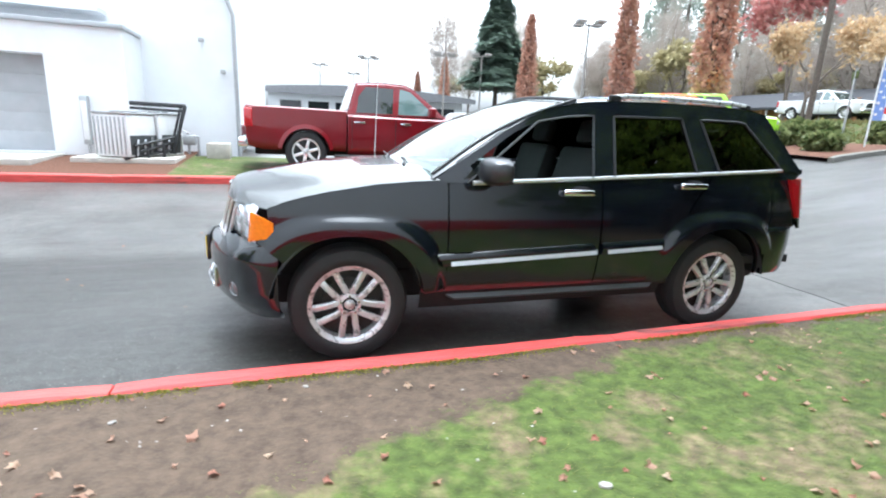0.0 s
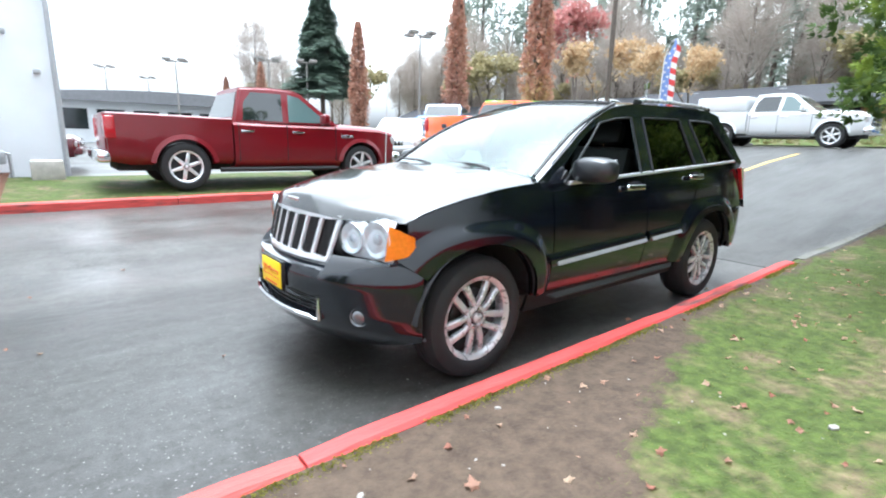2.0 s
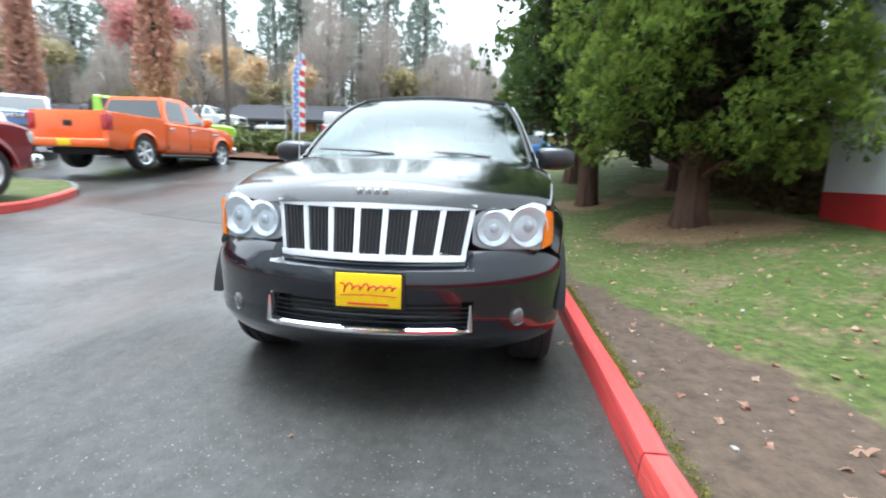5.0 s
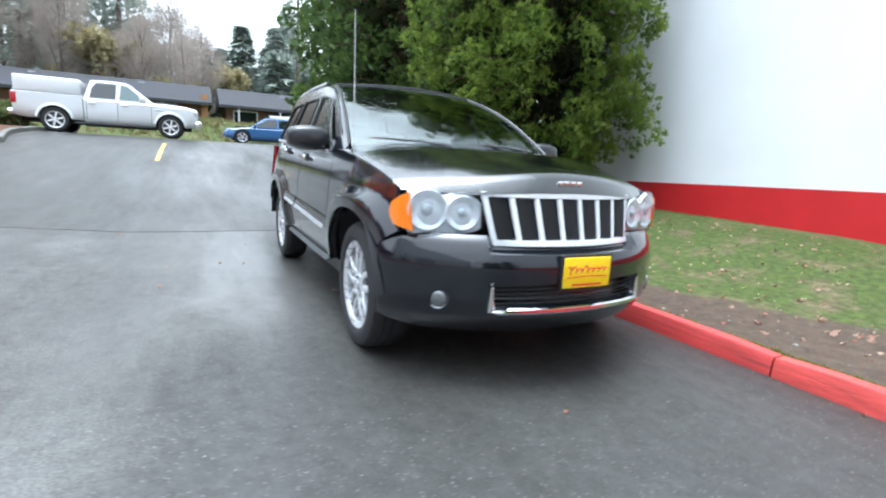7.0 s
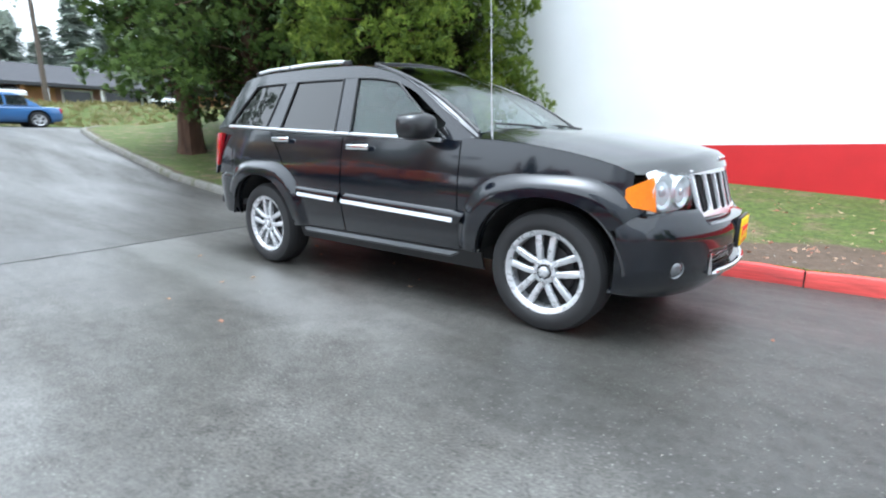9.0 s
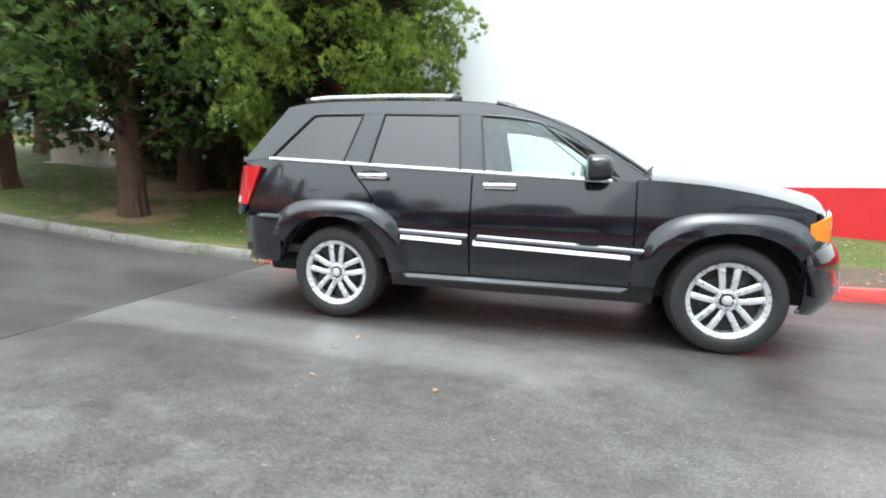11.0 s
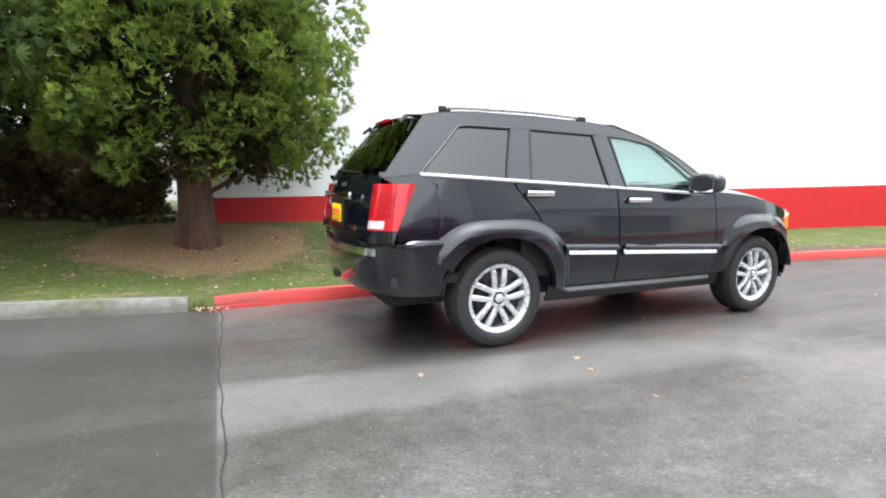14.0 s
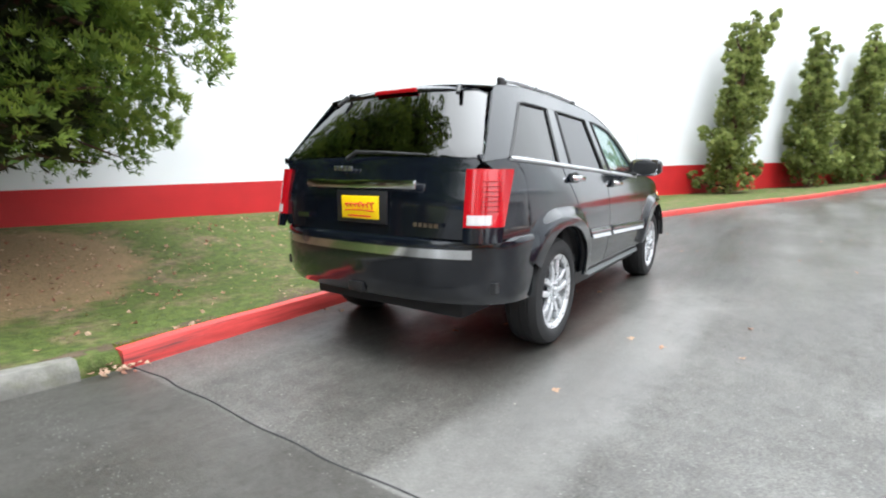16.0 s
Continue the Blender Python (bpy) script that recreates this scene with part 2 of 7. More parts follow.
PLATE_RED = material("red print", (0.65, 0.03, 0.02), 0.45, vary=0.05, scale=50)
WHITE_PAINT = material("white car paint", (0.72, 0.73, 0.74), 0.25, vary=0.04, scale=80, coat=0.8)
RED_PAINT = material("deep red paint", (0.17, 0.004, 0.010), 0.3, 0.1, vary=0.07, scale=300, coat=0.7, spec=0.3)
ORANGE_PAINT = material("orange paint", (0.85, 0.13, 0.006), 0.25, vary=0.05, scale=200, coat=0.8)
GREEN_PAINT = material("lime green paint", (0.32, 0.62, 0.04), 0.25, vary=0.05, scale=200, coat=0.7)
BLUE_PAINT = material("blue paint", (0.05, 0.13, 0.30), 0.25, vary=0.05, scale=200, coat=0.8)
MAROON_PAINT = material("maroon paint", (0.10, 0.008, 0.014), 0.25, vary=0.05, scale=200, coat=0.9)
SILVER_PAINT = material("silver paint", (0.42, 0.43, 0.45), 0.28, 0.4, vary=0.05, scale=200, coat=0.8)


def asphalt():
    """Worn asphalt, damp in broad patches and streaks, with pale grit, dark stains and painted shade."""
    mat = material("wet asphalt", (0.053, 0.050, 0.045), 0.6, vary=0.6, scale=75, bump=0.2, bump_scale=150, second=(0.090, 0.087, 0.080), second_scale=0.55, second_at=(0.45, 0.66))
    n, l = mat.node_tree.nodes, mat.node_tree.links
    b = n["Principled BSDF"]
    tc = n.new("ShaderNodeTexCoord")
    # damp film
    wet = n.new("ShaderNodeTexNoise")
    wet.inputs["Scale"].default_value, wet.inputs["Detail"].default_value, wet.inputs["Roughness"].default_value = 0.62, 8, 0.66
    m = n.new("ShaderNodeMapping")
    m.inputs["Scale"].default_value = (0.34, 1.9, 1)
    l.new(tc.outputs["Object"], m.inputs["Vector"])
    l.new(m.outputs["Vector"], wet.inputs["Vector"])
    r = n.new("ShaderNodeMapRange")
    r.inputs["From Min"].default_value, r.inputs["From Max"].default_value = 0.36, 0.66
    r.inputs["To Min"].default_value, r.inputs["To Max"].default_value = 0.30, 0.62
    l.new(wet.outputs["Fac"], r.inputs["Value"])
    film = n.new("ShaderNodeMapRange")
    film.inputs["From Min"].default_value, film.inputs["From Max"].default_value = 0.62, 0.40
    film.inputs["To Max"].default_value = 0.7
    l.new(wet.outputs["Fac"], film.inputs["Value"])
    l.new(film.outputs["Result"], b.inputs["Coat Weight"])
    b.inputs["Coat Roughness"].default_value = 0.21
    l.new(b.inputs["Normal"].links[0].from_socket, b.inputs["Coat Normal"])
    # mottling of the worn binder
    blot = n.new("ShaderNodeTexNoise")
    blot.inputs["Scale"].default_value, blot.inputs["Detail"].default_value, blot.inputs["Roughness"].default_value = 7, 9, 0.75
    l.new(tc.outputs["Object"], blot.inputs["Vector"])
    tone, shade = n.new("ShaderNodeMapRange"), n.new("ShaderNodeHueSaturation")
    tone.inputs["From Min"].default_value, tone.inputs["From Max"].default_value = 0.3, 0.7
    tone.inputs["To Min"].default_value, tone.inputs["To Max"].default_value = 0.62, 1.42
    l.new(blot.outputs["Fac"], tone.inputs["Value"])
    l.new(b.inputs["Base Color"].links[0].from_socket, shade.inputs["Color"])
    l.new(tone.outputs["Result"], shade.inputs["Value"])
    l.new(shade.outputs["Color"], b.inputs["Base Color"])
    # the sheen breaks up where the aggregate stands proud
    fleck, sheen = n.new("ShaderNodeTexNoise"), n.new("ShaderNodeMapRange")
    fleck.inputs["Scale"].default_value, fleck.inputs["Detail"].default_value, fleck.inputs["Roughness"].default_value = 11, 10, 0.72
    l.new(tc.outputs["Object"], fleck.inputs["Vector"])
    sheen.inputs["From Min"].default_value, sheen.inputs["From Max"].default_value = 0.36, 0.64
    sheen.inputs["To Min"].default_value, sheen.inputs["To Max"].default_value = 0.30, 0.62
    l.new(fleck.outputs["Fac"], sheen.inputs["Value"])
    l.new(sheen.outputs["Result"], b.inputs["Specular IOR Level"])
    dull, broken = n.new("ShaderNodeMapRange"), n.new("ShaderNodeMath")
    dull.inputs["From Min"].default_value, dull.inputs["From Max"].default_value = 0.34, 0.62
    dull.inputs["To Min"].default_value, dull.inputs["To Max"].default_value = 0.6, 1.0
    l.new(fleck.outputs["Fac"], dull.inputs["Value"])
    broken.operation = "MULTIPLY"
    l.new(film.outputs["Result"], broken.inputs[0])
    l.new(dull.outputs["Result"], broken.inputs[1])
    l.new(broken.outputs["Value"], b.inputs["Coat Weight"])
    l.new(r.outputs["Result"], b.inputs["Roughness"])
    return mat


ASPHALT = asphalt()


def worn():
    """The dry strip and painted sheen, the stains and painted shade, and the old asphalt, by the masks of the ground
    sheet.
    """
    n, l = ASPHALT.node_tree.nodes, ASPHALT.node_tree.links
    b = n["Principled BSDF"]
    out = b.inputs["Base Color"].links[0].from_socket
    tc = n.new("ShaderNodeTexCoord")
    # the dry mask also pales the outer lane in place of its wet sheen
    for key, colour, top in (("dry", (0.15, 0.147, 0.14), 0.52), ("shade_and_dark", (0.026, 0.025, 0.022), 0.8), ("old", (0.033, 0.031, 0.027), 0.75)):
        at, t, mul, r, mix = n.new("ShaderNodeAttribute"), n.new("ShaderNodeTexNoise"), n.new("ShaderNodeMath"), n.new("ShaderNodeMapRange"), n.new("ShaderNodeMix")
        at.attribute_name = key
        t.inputs["Scale"].default_value, t.inputs["Detail"].default_value, t.inputs["Roughness"].default_value = 2.2, 8, 0.7
        l.new(tc.outputs["Object"], t.inputs["Vector"])
        mul.operation = "MULTIPLY_ADD"
        l.new(t.outputs["Fac"], mul.inputs[0])
        mul.inputs[1].default_value = 1.3
        l.new(at.outputs["Fac"], mul.inputs[2])
        r.inputs["From Min"].default_value, r.inputs["From Max"].default_value, r.inputs["To Max"].default_value = 0.95, 1.5, top
        l.new(mul.outputs["Value"], r.inputs["Value"])
        mix.data_type = "RGBA"
        l.new(r.outputs["Result"], mix.inputs["Factor"])
        l.new(out, mix.inputs[6])
        mix.inputs[7].default_value = (*colour, 1)
        out = mix.outputs[2]
    # flecks of bare aggregate and soft scuffs over all of it
    for scale, r0, r1, lo, colour in ((46, 0.24, 0.12, 0.62, (0.155, 0.15, 0.14)), (23, 0.13, 0.06, 0.93, (0.24, 0.235, 0.22))):
        v, near, few, ch, both, mix = n.new("ShaderNodeTexVoronoi"), n.new("ShaderNodeMapRange"), n.new("ShaderNodeMapRange"), n.new("ShaderNodeSeparateColor"), n.new("ShaderNodeMath"), n.new("ShaderNodeMix")
        v.inputs["Scale"].default_value = scale
        l.new(tc.outputs["Object"], v.inputs["Vector"])
        near.inputs["From Min"].default_value, near.inputs["From Max"].default_value = r0, r1
        few.inputs["From Min"].default_value, few.inputs["From Max"].default_value = lo, lo + 0.05
        l.new(v.outputs["Distance"], near.inputs["Value"])
        l.new(v.outputs["Color"], ch.inputs["Color"])
        l.new(ch.outputs["Blue"], few.inputs["Value"])
        both.operation = "MULTIPLY"
        l.new(near.outputs["Result"], both.inputs[0])
        l.new(few.outputs["Result"], both.inputs[1])
        mix.data_type = "RGBA"
        l.new(both.outputs["Value"], mix.inputs["Factor"])
        l.new(out, mix.inputs[6])
        mix.inputs[7].default_value = (*colour, 1)
        out = mix.outputs[2]
    l.new(out, b.inputs["Base Color"])
    # the darkened ground carries less of the film of water
    shade_and_dark, keep, less = n.new("ShaderNodeAttribute"), n.new("ShaderNodeMapRange"), n.new("ShaderNodeMath")
    shade_and_dark.attribute_name = "shade_and_dark"
    keep.inputs["To Min"].default_value, keep.inputs["To Max"].default_value = 1.0, 0.3
    l.new(shade_and_dark.outputs["Fac"], keep.inputs["Value"])
    less.operation = "MULTIPLY"
    l.new(b.inputs["Coat Weight"].links[0].from_socket, less.inputs[0])
    l.new(keep.outputs["Result"], less.inputs[1])
    l.new(less.outputs["Value"], b.inputs["Coat Weight"])


worn()


def dry_strip_and_sheen(x, y):
    a = smooth((x + 3.35) / 0.1) * (1 - smooth((x + 1.2) / 4.0)) * max(0, 1 - abs((y + 1.45 + 0.08 * x) / 0.42) ** 3)
    # worn pale patch, then the outer lane's sheen painted in as paler asphalt
    c = 0.55 * max(0, 1 - math.hypot((x - 2.7) / 1.3, (y + 0.1) / 0.9)) + 0.36 * smooth((y + 2.1) / -0.9) * smooth((x - 4.5) / -3)
    return max(0.0, min(1.0, a + c))


def shade_and_dark_ground(x, y):
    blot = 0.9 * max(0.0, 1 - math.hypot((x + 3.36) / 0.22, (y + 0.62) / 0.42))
    # the SUV's shade is painted over its footprint, along with the ground stain
    stain_and_shade = max(blot, 1 - max(abs((x + 0.3) / 2.7), abs((y + 0.1) / 1.1)) ** 4) * 0.9
    # the ground ahead of the SUV is set darker as well
    return max(stain_and_shade, 0.95 * smooth((x - 0.2) / 1.6) * (1 - smooth((x - 7) / 4)) * smooth((y + 2.5) / 0.9))


def old_ground(x, y):
    return 1.0 if x < -3.26 else 0.0


GRASS = material("grass", (0.062, 0.084, 0.020), 0.8, vary=0.45, scale=16, bump=0.9, bump_scale=60, second=(0.14, 0.105, 0.062), second_scale=2.6, second_at=(0.50, 0.66), spec=0.2)
BLADE = leaves("grass blades", (0.072, 0.106, 0.020), (0.160, 0.172, 0.050), 0.6)
BARK_MULCH = material("bark mulch", (0.105, 0.052, 0.034), 0.95, vary=0.4, scale=40, bump=1.0, bump_scale=60, spec=0.15)
KERB_RED = material("red kerb paint", (0.52, 0.06, 0.05), 0.6, vary=0.22, scale=14, bump=0.5, bump_scale=40, second=(0.12, 0.045, 0.04), second_scale=3.6, second_at=(0.57, 0.70), stretch=(0.35, 2.2, 2.2))
KERB_SCUFFED = material("red kerb paint scuffed by tyres", (0.52, 0.05, 0.045), 0.6, vary=0.22, scale=14, bump=0.5, bump_scale=40, second=(0.07, 0.035, 0.034), second_scale=2.6, second_at=(0.50, 0.62), stretch=(0.22, 1.6, 4.5))
KERB_GREY = material("grey concrete kerb", (0.165, 0.16, 0.145), 0.9, spec=0.15, vary=0.18, scale=14, bump=0.5, bump_scale=60, second=(0.10, 0.10, 0.06), second_scale=3, second_at=(0.5, 0.7))
MOSS = leaves("moss", (0.13, 0.15, 0.02), (0.27, 0.25, 0.05), 0.9)
WALL_WHITE = material("white painted block", (0.80, 0.81, 0.83), 0.6, vary=0.03, scale=1.2, bump=0.12, bump_scale=30)
WALL_RED = material("red painted block", (0.52, 0.014, 0.018), 0.5, vary=0.07, scale=3, bump=0.15, bump_scale=30)
YELLOW_LINE = material("worn yellow line", (0.62, 0.40, 0.06), 0.7, vary=0.2, scale=20, second=(0.3, 0.24, 0.12), second_scale=6)

# ---- lie of the land ----
REAR = ([-400, -60, -17.5, -15.5, -13, -11.2, -9.2, -7.9, -5, -3.3, 7, 9, 12, 16, 21, 27, 60, 400], [2.2, 1.8, 1.42, 1.23, 0.98, 0.73, 0.46, 0.27, 0.06, 0, 0, 0.07, 0.2, 0.3, 0.5, 0.65, 1.0, 1.4])
SIDE = ([-400, -30, -12, -8.5, -6, -4.5, -2.5, 400], [0.9, 0.7, 0.5, 0.4, 0.27, 0.13, 0, 0])
KERB = ([-17.5, -16, -13, -9.2, -6, -3.3, 0, 2.7, 5, 7, 8.7, 11, 14, 21, 30, 48], [3.3, 2.2, 1.6, 1.3, 1.12, 1.0, 1.10, 1.13, 1.16, 0.85, 0.3, -0.7, -2.0, -5.4, -10.5, -21])
WALL = ([-3.8, 8.6, 12, 15.5, 21, 26.6, 36, 48], [5.55, 4.07, 3.0, 1.3, -2.0, -5.8, -12.0, -18.5])
BANK = ([-20, 1, 4, 7, 9, 14, 50], [0.38, 0.38, 0.24, 0.10, -0.02, -0.06, -0.06])
BAND = ([-4, 1, 8.6, 15.5, 26.6, 48], [0.89, 1.0, 1.16, 1.40, 1.75, 2.3])


def ground_z(x, y):
    r, q = interp(x, *REAR), interp(y, *SIDE)
    return r + q * (1 - min(1, r / 1.5))


def kerb_y(x):
    return interp(x, *KERB)


def wall_y(x):
    return interp(x, *WALL)


def lawn_z(x, y):
    k = kerb_y(x)
    return ground_z(x, min(y, 2.0)) + 0.105 + interp(x, *BANK) * smooth((y - k - 0.9) / 3.0) + 0.012 * noise.noise((x * 1.3, y * 1.3, 0))


def sheet(name, xs, ys, z, mat, label, category, bare=None):
    bm = bmesh.new()
    vs = [[bm.verts.new((x, y(x) if callable(y) else y, 0)) for y in ys] for x in xs]
    for row in vs:
        for v in row:
            v.co.z = z(v.co.x, v.co.y)
    for i in range(len(xs) - 1):
        for j in range(len(ys) - 1):
            bm.faces.new((vs[i][j], vs[i + 1][j], vs[i + 1][j + 1], vs[i][j + 1]))
    ob = solo(name, bm, mat, label, category, kind="structure", angle=60)
    if bare:
        for key, f in bare.items():
            at = ob.data.attributes.new(key, "FLOAT", "POINT")
            at.data.foreach_set("value", [f(v.co.x, v.co.y) for v in ob.data.vertices])
    return ob


def steps(*runs):
    out = []
    for a, b, n in runs:
        out += [a + (b - a) * i / n for i in range(n)]
    return out + [runs[-1][1]]


ground = sheet("ground", steps((-900, -60, 6), (-60, -20, 8), (-20, -4, 32), (-4, -3.28, 6), (-3.28, -3.26, 1), (-3.26, 6, 74), (6, 50, 22), (50, 900, 6)), steps((-900, -40, 6), (-40, -12, 10), (-12, -5, 16), (-5, 2, 50), (2, 4, 4), (4, 20, 4), (20, 900, 6)), ground_z, ASPHALT, "damp dark grey asphalt lane and car park", "asphalt", {"dry": dry_strip_and_sheen, "shade_and_dark": shade_and_dark_ground, "old": old_ground})

# tar joint and parking line
joint = bmesh.new()
tube(joint, [(-3.25 + 0.012 * math.sin(3 * y) + 0.006 * math.sin(11 * y) + 0.012 * noise.noise((y * 5, 1, 1)), y, ground_z(-3.25, y) + 0.001) for y in steps((1.0, -5.2, 160))], [0.0045 + 0.0035 * abs(noise.noise((y * 4, 7, 2))) for y in steps((1.0, -5.2, 160))], 5)
solo("pavement_joint", joint, RUBBER, "dark tar-filled joint across the asphalt", "joint", kind="structure")
line = bmesh.new()
grid(line, lambda u, v: (-11.16 - 4.3 * u, -2.67 + 0.11 * v, ground_z(-11.16 - 4.3 * u, -2.6) + 0.006), 12, 1)
solo("road_marking", line, YELLOW_LINE, "worn yellow parking line on the asphalt", "marking", kind="structure")

# lawn between the kerb and the wall
back = 0.122


def bare_soil(x, y):
    """How far the turf is worn away by the kerb."""
    reach = interp(x, [-3.5, -0.5, 0.6, 1.6, 2.6, 4.5, 6.5, 9, 12], [0.1, 0.15, 0.45, 0.8, 1.2, 1.35, 0.9, 0.3, 0.1])
    return 1 - smooth((y - kerb_y(x) - 0.1 - reach + 0.28) / 0.56)


def needle_litter(x, y):
    d = min(math.hypot(x + 3.5, y - 3.7) / 1.75, math.hypot(x + 6.95, y - 2.6) / 1.0, math.hypot(x + 7.6, y - 4.75) / 1.4)
    return 1 - smooth((d - 0.55) / 0.6)


def turf():
    """Grass that gives way to soil and to fallen needles where the turf is worn."""
    mat = GRASS
    n, l = mat.node_tree.nodes, mat.node_tree.links
    b = n["Principled BSDF"]
    out = b.inputs["Base Color"].links[0].from_socket
    tc = n.new("ShaderNodeTexCoord")
    for key, c0, c1 in (("soil", (0.106, 0.076, 0.053), (0.050, 0.035, 0.025)), ("litter", (0.27, 0.18, 0.10), (0.15, 0.105, 0.055))):
        at, t, add, r = n.new("ShaderNodeAttribute"), n.new("ShaderNodeTexNoise"), n.new("ShaderNodeMath"), n.new("ShaderNodeMapRange")
        at.attribute_name = key
        t.inputs["Scale"].default_value, t.inputs["Detail"].default_value, t.inputs["Roughness"].default_value = 3.2, 8, 0.7
        l.new(tc.outputs["Object"], t.inputs["Vector"])
        add.operation = "MULTIPLY_ADD"
        l.new(t.outputs["Fac"], add.inputs[0])
        add.inputs[1].default_value = 1.7
        low_end = n.new("ShaderNodeMath")
        low_end.operation = "SUBTRACT"
        low_end.inputs[1].default_value = 0.35
        l.new(at.outputs["Fac"], low_end.inputs[0])
        l.new(low_end.outputs["Value"], add.inputs[2])
        r.inputs["From Min"].default_value, r.inputs["From Max"].default_value = (0.88, 1.06) if key == "soil" else (0.92, 1.3)
        l.new(add.outputs["Value"], r.inputs["Value"])
        g = n.new("ShaderNodeTexNoise")
        g.inputs["Scale"].default_value, g.inputs["Detail"].default_value, g.inputs["Roughness"].default_value = (9, 8, 0.75) if key == "soil" else (60, 4, 0.6)
        l.new(tc.outputs["Object"], g.inputs["Vector"])
        gr = n.new("ShaderNodeMapRange")
        gr.inputs["From Min"].default_value, gr.inputs["From Max"].default_value = 0.35, 0.65
        l.new(g.outputs["Fac"], gr.inputs["Value"])
        soil, mix = n.new("ShaderNodeMix"), n.new("ShaderNodeMix")
        soil.data_type = mix.data_type = "RGBA"
        l.new(gr.outputs["Result"], soil.inputs["Factor"])
        soil.inputs[6].default_value, soil.inputs[7].default_value = (*c0, 1), (*c1, 1)
        l.new(r.outputs["Result"], mix.inputs["Factor"])
        l.new(out, mix.inputs[6])
        l.new(soil.outputs[2], mix.inputs[7])
        out = mix.outputs[2]
    l.new(out, b.inputs["Base Color"])


turf()


def lawn(name, xs, y_far, mat, label):
    ys = [(lambda x, f=f: kerb_y(x) + back - 0.01 + f * (y_far(x) - kerb_y(x) - back)) for f in [0, 0.02, 0.05, 0.08, 0.11, 0.14, 0.17, 0.2, 0.24, 0.28, 0.32, 0.37, 0.42, 0.48, 0.55, 0.62, 0.7, 0.78, 0.86, 0.93, 1]]
    return sheet(name, xs, ys, lawn_z, mat, label, "lawn", {"soil": bare_soil, "litter": needle_litter})


lawn("lawn", steps((-3.8, 10, 100), (10, 48, 30)), lambda x: wall_y(x) + 0.05, GRASS, "short patchy lawn with fallen leaves by the kerb")
lawn("lawn_rear", steps((-17.5, -3.8, 60)), lambda x: 16.0, GRASS, "mossy lawn under the dark conifers")

# the long wall
def wall_run(name, z0, z1, y0, y1, mat, label):
    bm = bmesh.new()
    xs = steps((-3.8, 8.6, 16), (8.6, 48, 48))
    prof = lambda x: [(wall_y(x) + y0, z0(x)), (wall_y(x) + y0, z1(x)), (wall_y(x) + y1, z1(x)), (wall_y(x) + y1, z0(x))]
    rows = [[bm.verts.new((x, y, z)) for y, z in prof(x)] for x in xs]
    for a, b in zip(rows, rows[1:]):
        for k in range(4):
            bm.faces.new((a[k], a[(k + 1) % 4], b[(k + 1) % 4], b[k]))
    bm.faces.new(rows[0])
    bm.faces.new(rows[-1][::-1])
    bmesh.ops.recalc_face_normals(bm, faces=bm.faces)
    return solo(name, bm, mat, label, "wall", kind="structure", angle=30)


wall_run("wall_left", lambda x: -0.3, lambda x: 12.0, 0.0, 0.3, WALL_WHITE, "tall white painted block wall of a commercial building")
wall_run("wall_base", lambda x: -0.3, lambda x: interp(x, *BAND), -0.004, -0.0005, WALL_RED, "bright red painted band along the wall foot")
top_slab = grid(bmesh.new(), lambda u, v: (-3.75 + 51.7 * u, wall_y(-3.75 + 51.7 * u) + 0.2 + (29.8 - wall_y(-3.75 + 51.7 * u)) * v, 11.75), 60, 2)
solo("roof_left", top_slab, ASPHALT, "flat dark roof of the commercial building", "roof", kind="structure")
side_wall = boxed(-3.8, -3.5, 5.85, 30, -0.3, 12.0)
solo("wall_return", side_wall, WALL_WHITE, "white painted end wall of the building", "wall", kind="structure")


# kerbs, stone by stone
def kerb_stone(x0, x1, line, base, height, width, mat, parent, bulge=0.02, seed=0):
    bm = bmesh.new()
    n = max(2, int((x1 - x0) / 0.25))
    prof = [(0.0, -0.12), (0.004, 0.3 * height), (0.012, height - bulge), (bulge, height), (width - bulge, height), (width, height - bulge), (width, -0.12)]
    rows = []
    for i in range(n + 1):
        x = x0 + (x1 - x0) * i / n
        y, z = line(x), base(x, line(x))
        wob = 0.006 * noise.noise((x * 3.1, seed, 1))
        end = 0.012 if i in (0, n) else 0
        rows.append([bm.verts.new((x, y + a + wob, z + b + (wob - end if b > 0 else 0))) for a, b in prof])
    for a, b in zip(rows, rows[1:]):
        for k in range(len(prof) - 1):
            bm.faces.new((a[k], b[k], b[k + 1], a[k + 1]))
    bm.faces.new(rows[0])
    bm.faces.new(rows[-1][::-1])
    bmesh.ops.recalc_face_normals(bm, faces=bm.faces)
    return part("kerb_stone", bm, mat, parent)


kerb = thing("kerb", pose(0, 0, 0), "red painted concrete kerb between lane and lawn", "kerb", kind="structure")
x = -3.3
while x < 47:
    step = 2.95 if x < 20 else 6
    kerb_stone(x, min(48, x + step - 0.012), kerb_y, ground_z, 0.125, 0.125, KERB_SCUFFED if x < 2 else KERB_RED, kerb, seed=x)
    x += step
kerb_back = thing("kerb", pose(0, 0, 0), "weathered grey concrete kerb half overgrown by grass", "kerb", kind="structure")
x = -17.3
while x < -3.6:
    kerb_stone(x, min(-3.50, x + 2.28), kerb_y, ground_z, 0.125, 0.17, KERB_GREY, kerb_back, 0.04, seed=x)
    x += 2.3


mossy = kerb_stone(-3.58, -3.25, lambda q: kerb_y(q) + 0.03, ground_z, 0.112, 0.2, GRASS, kerb_back, 0.045, seed=9)
mossy.name = "mossy_soil"


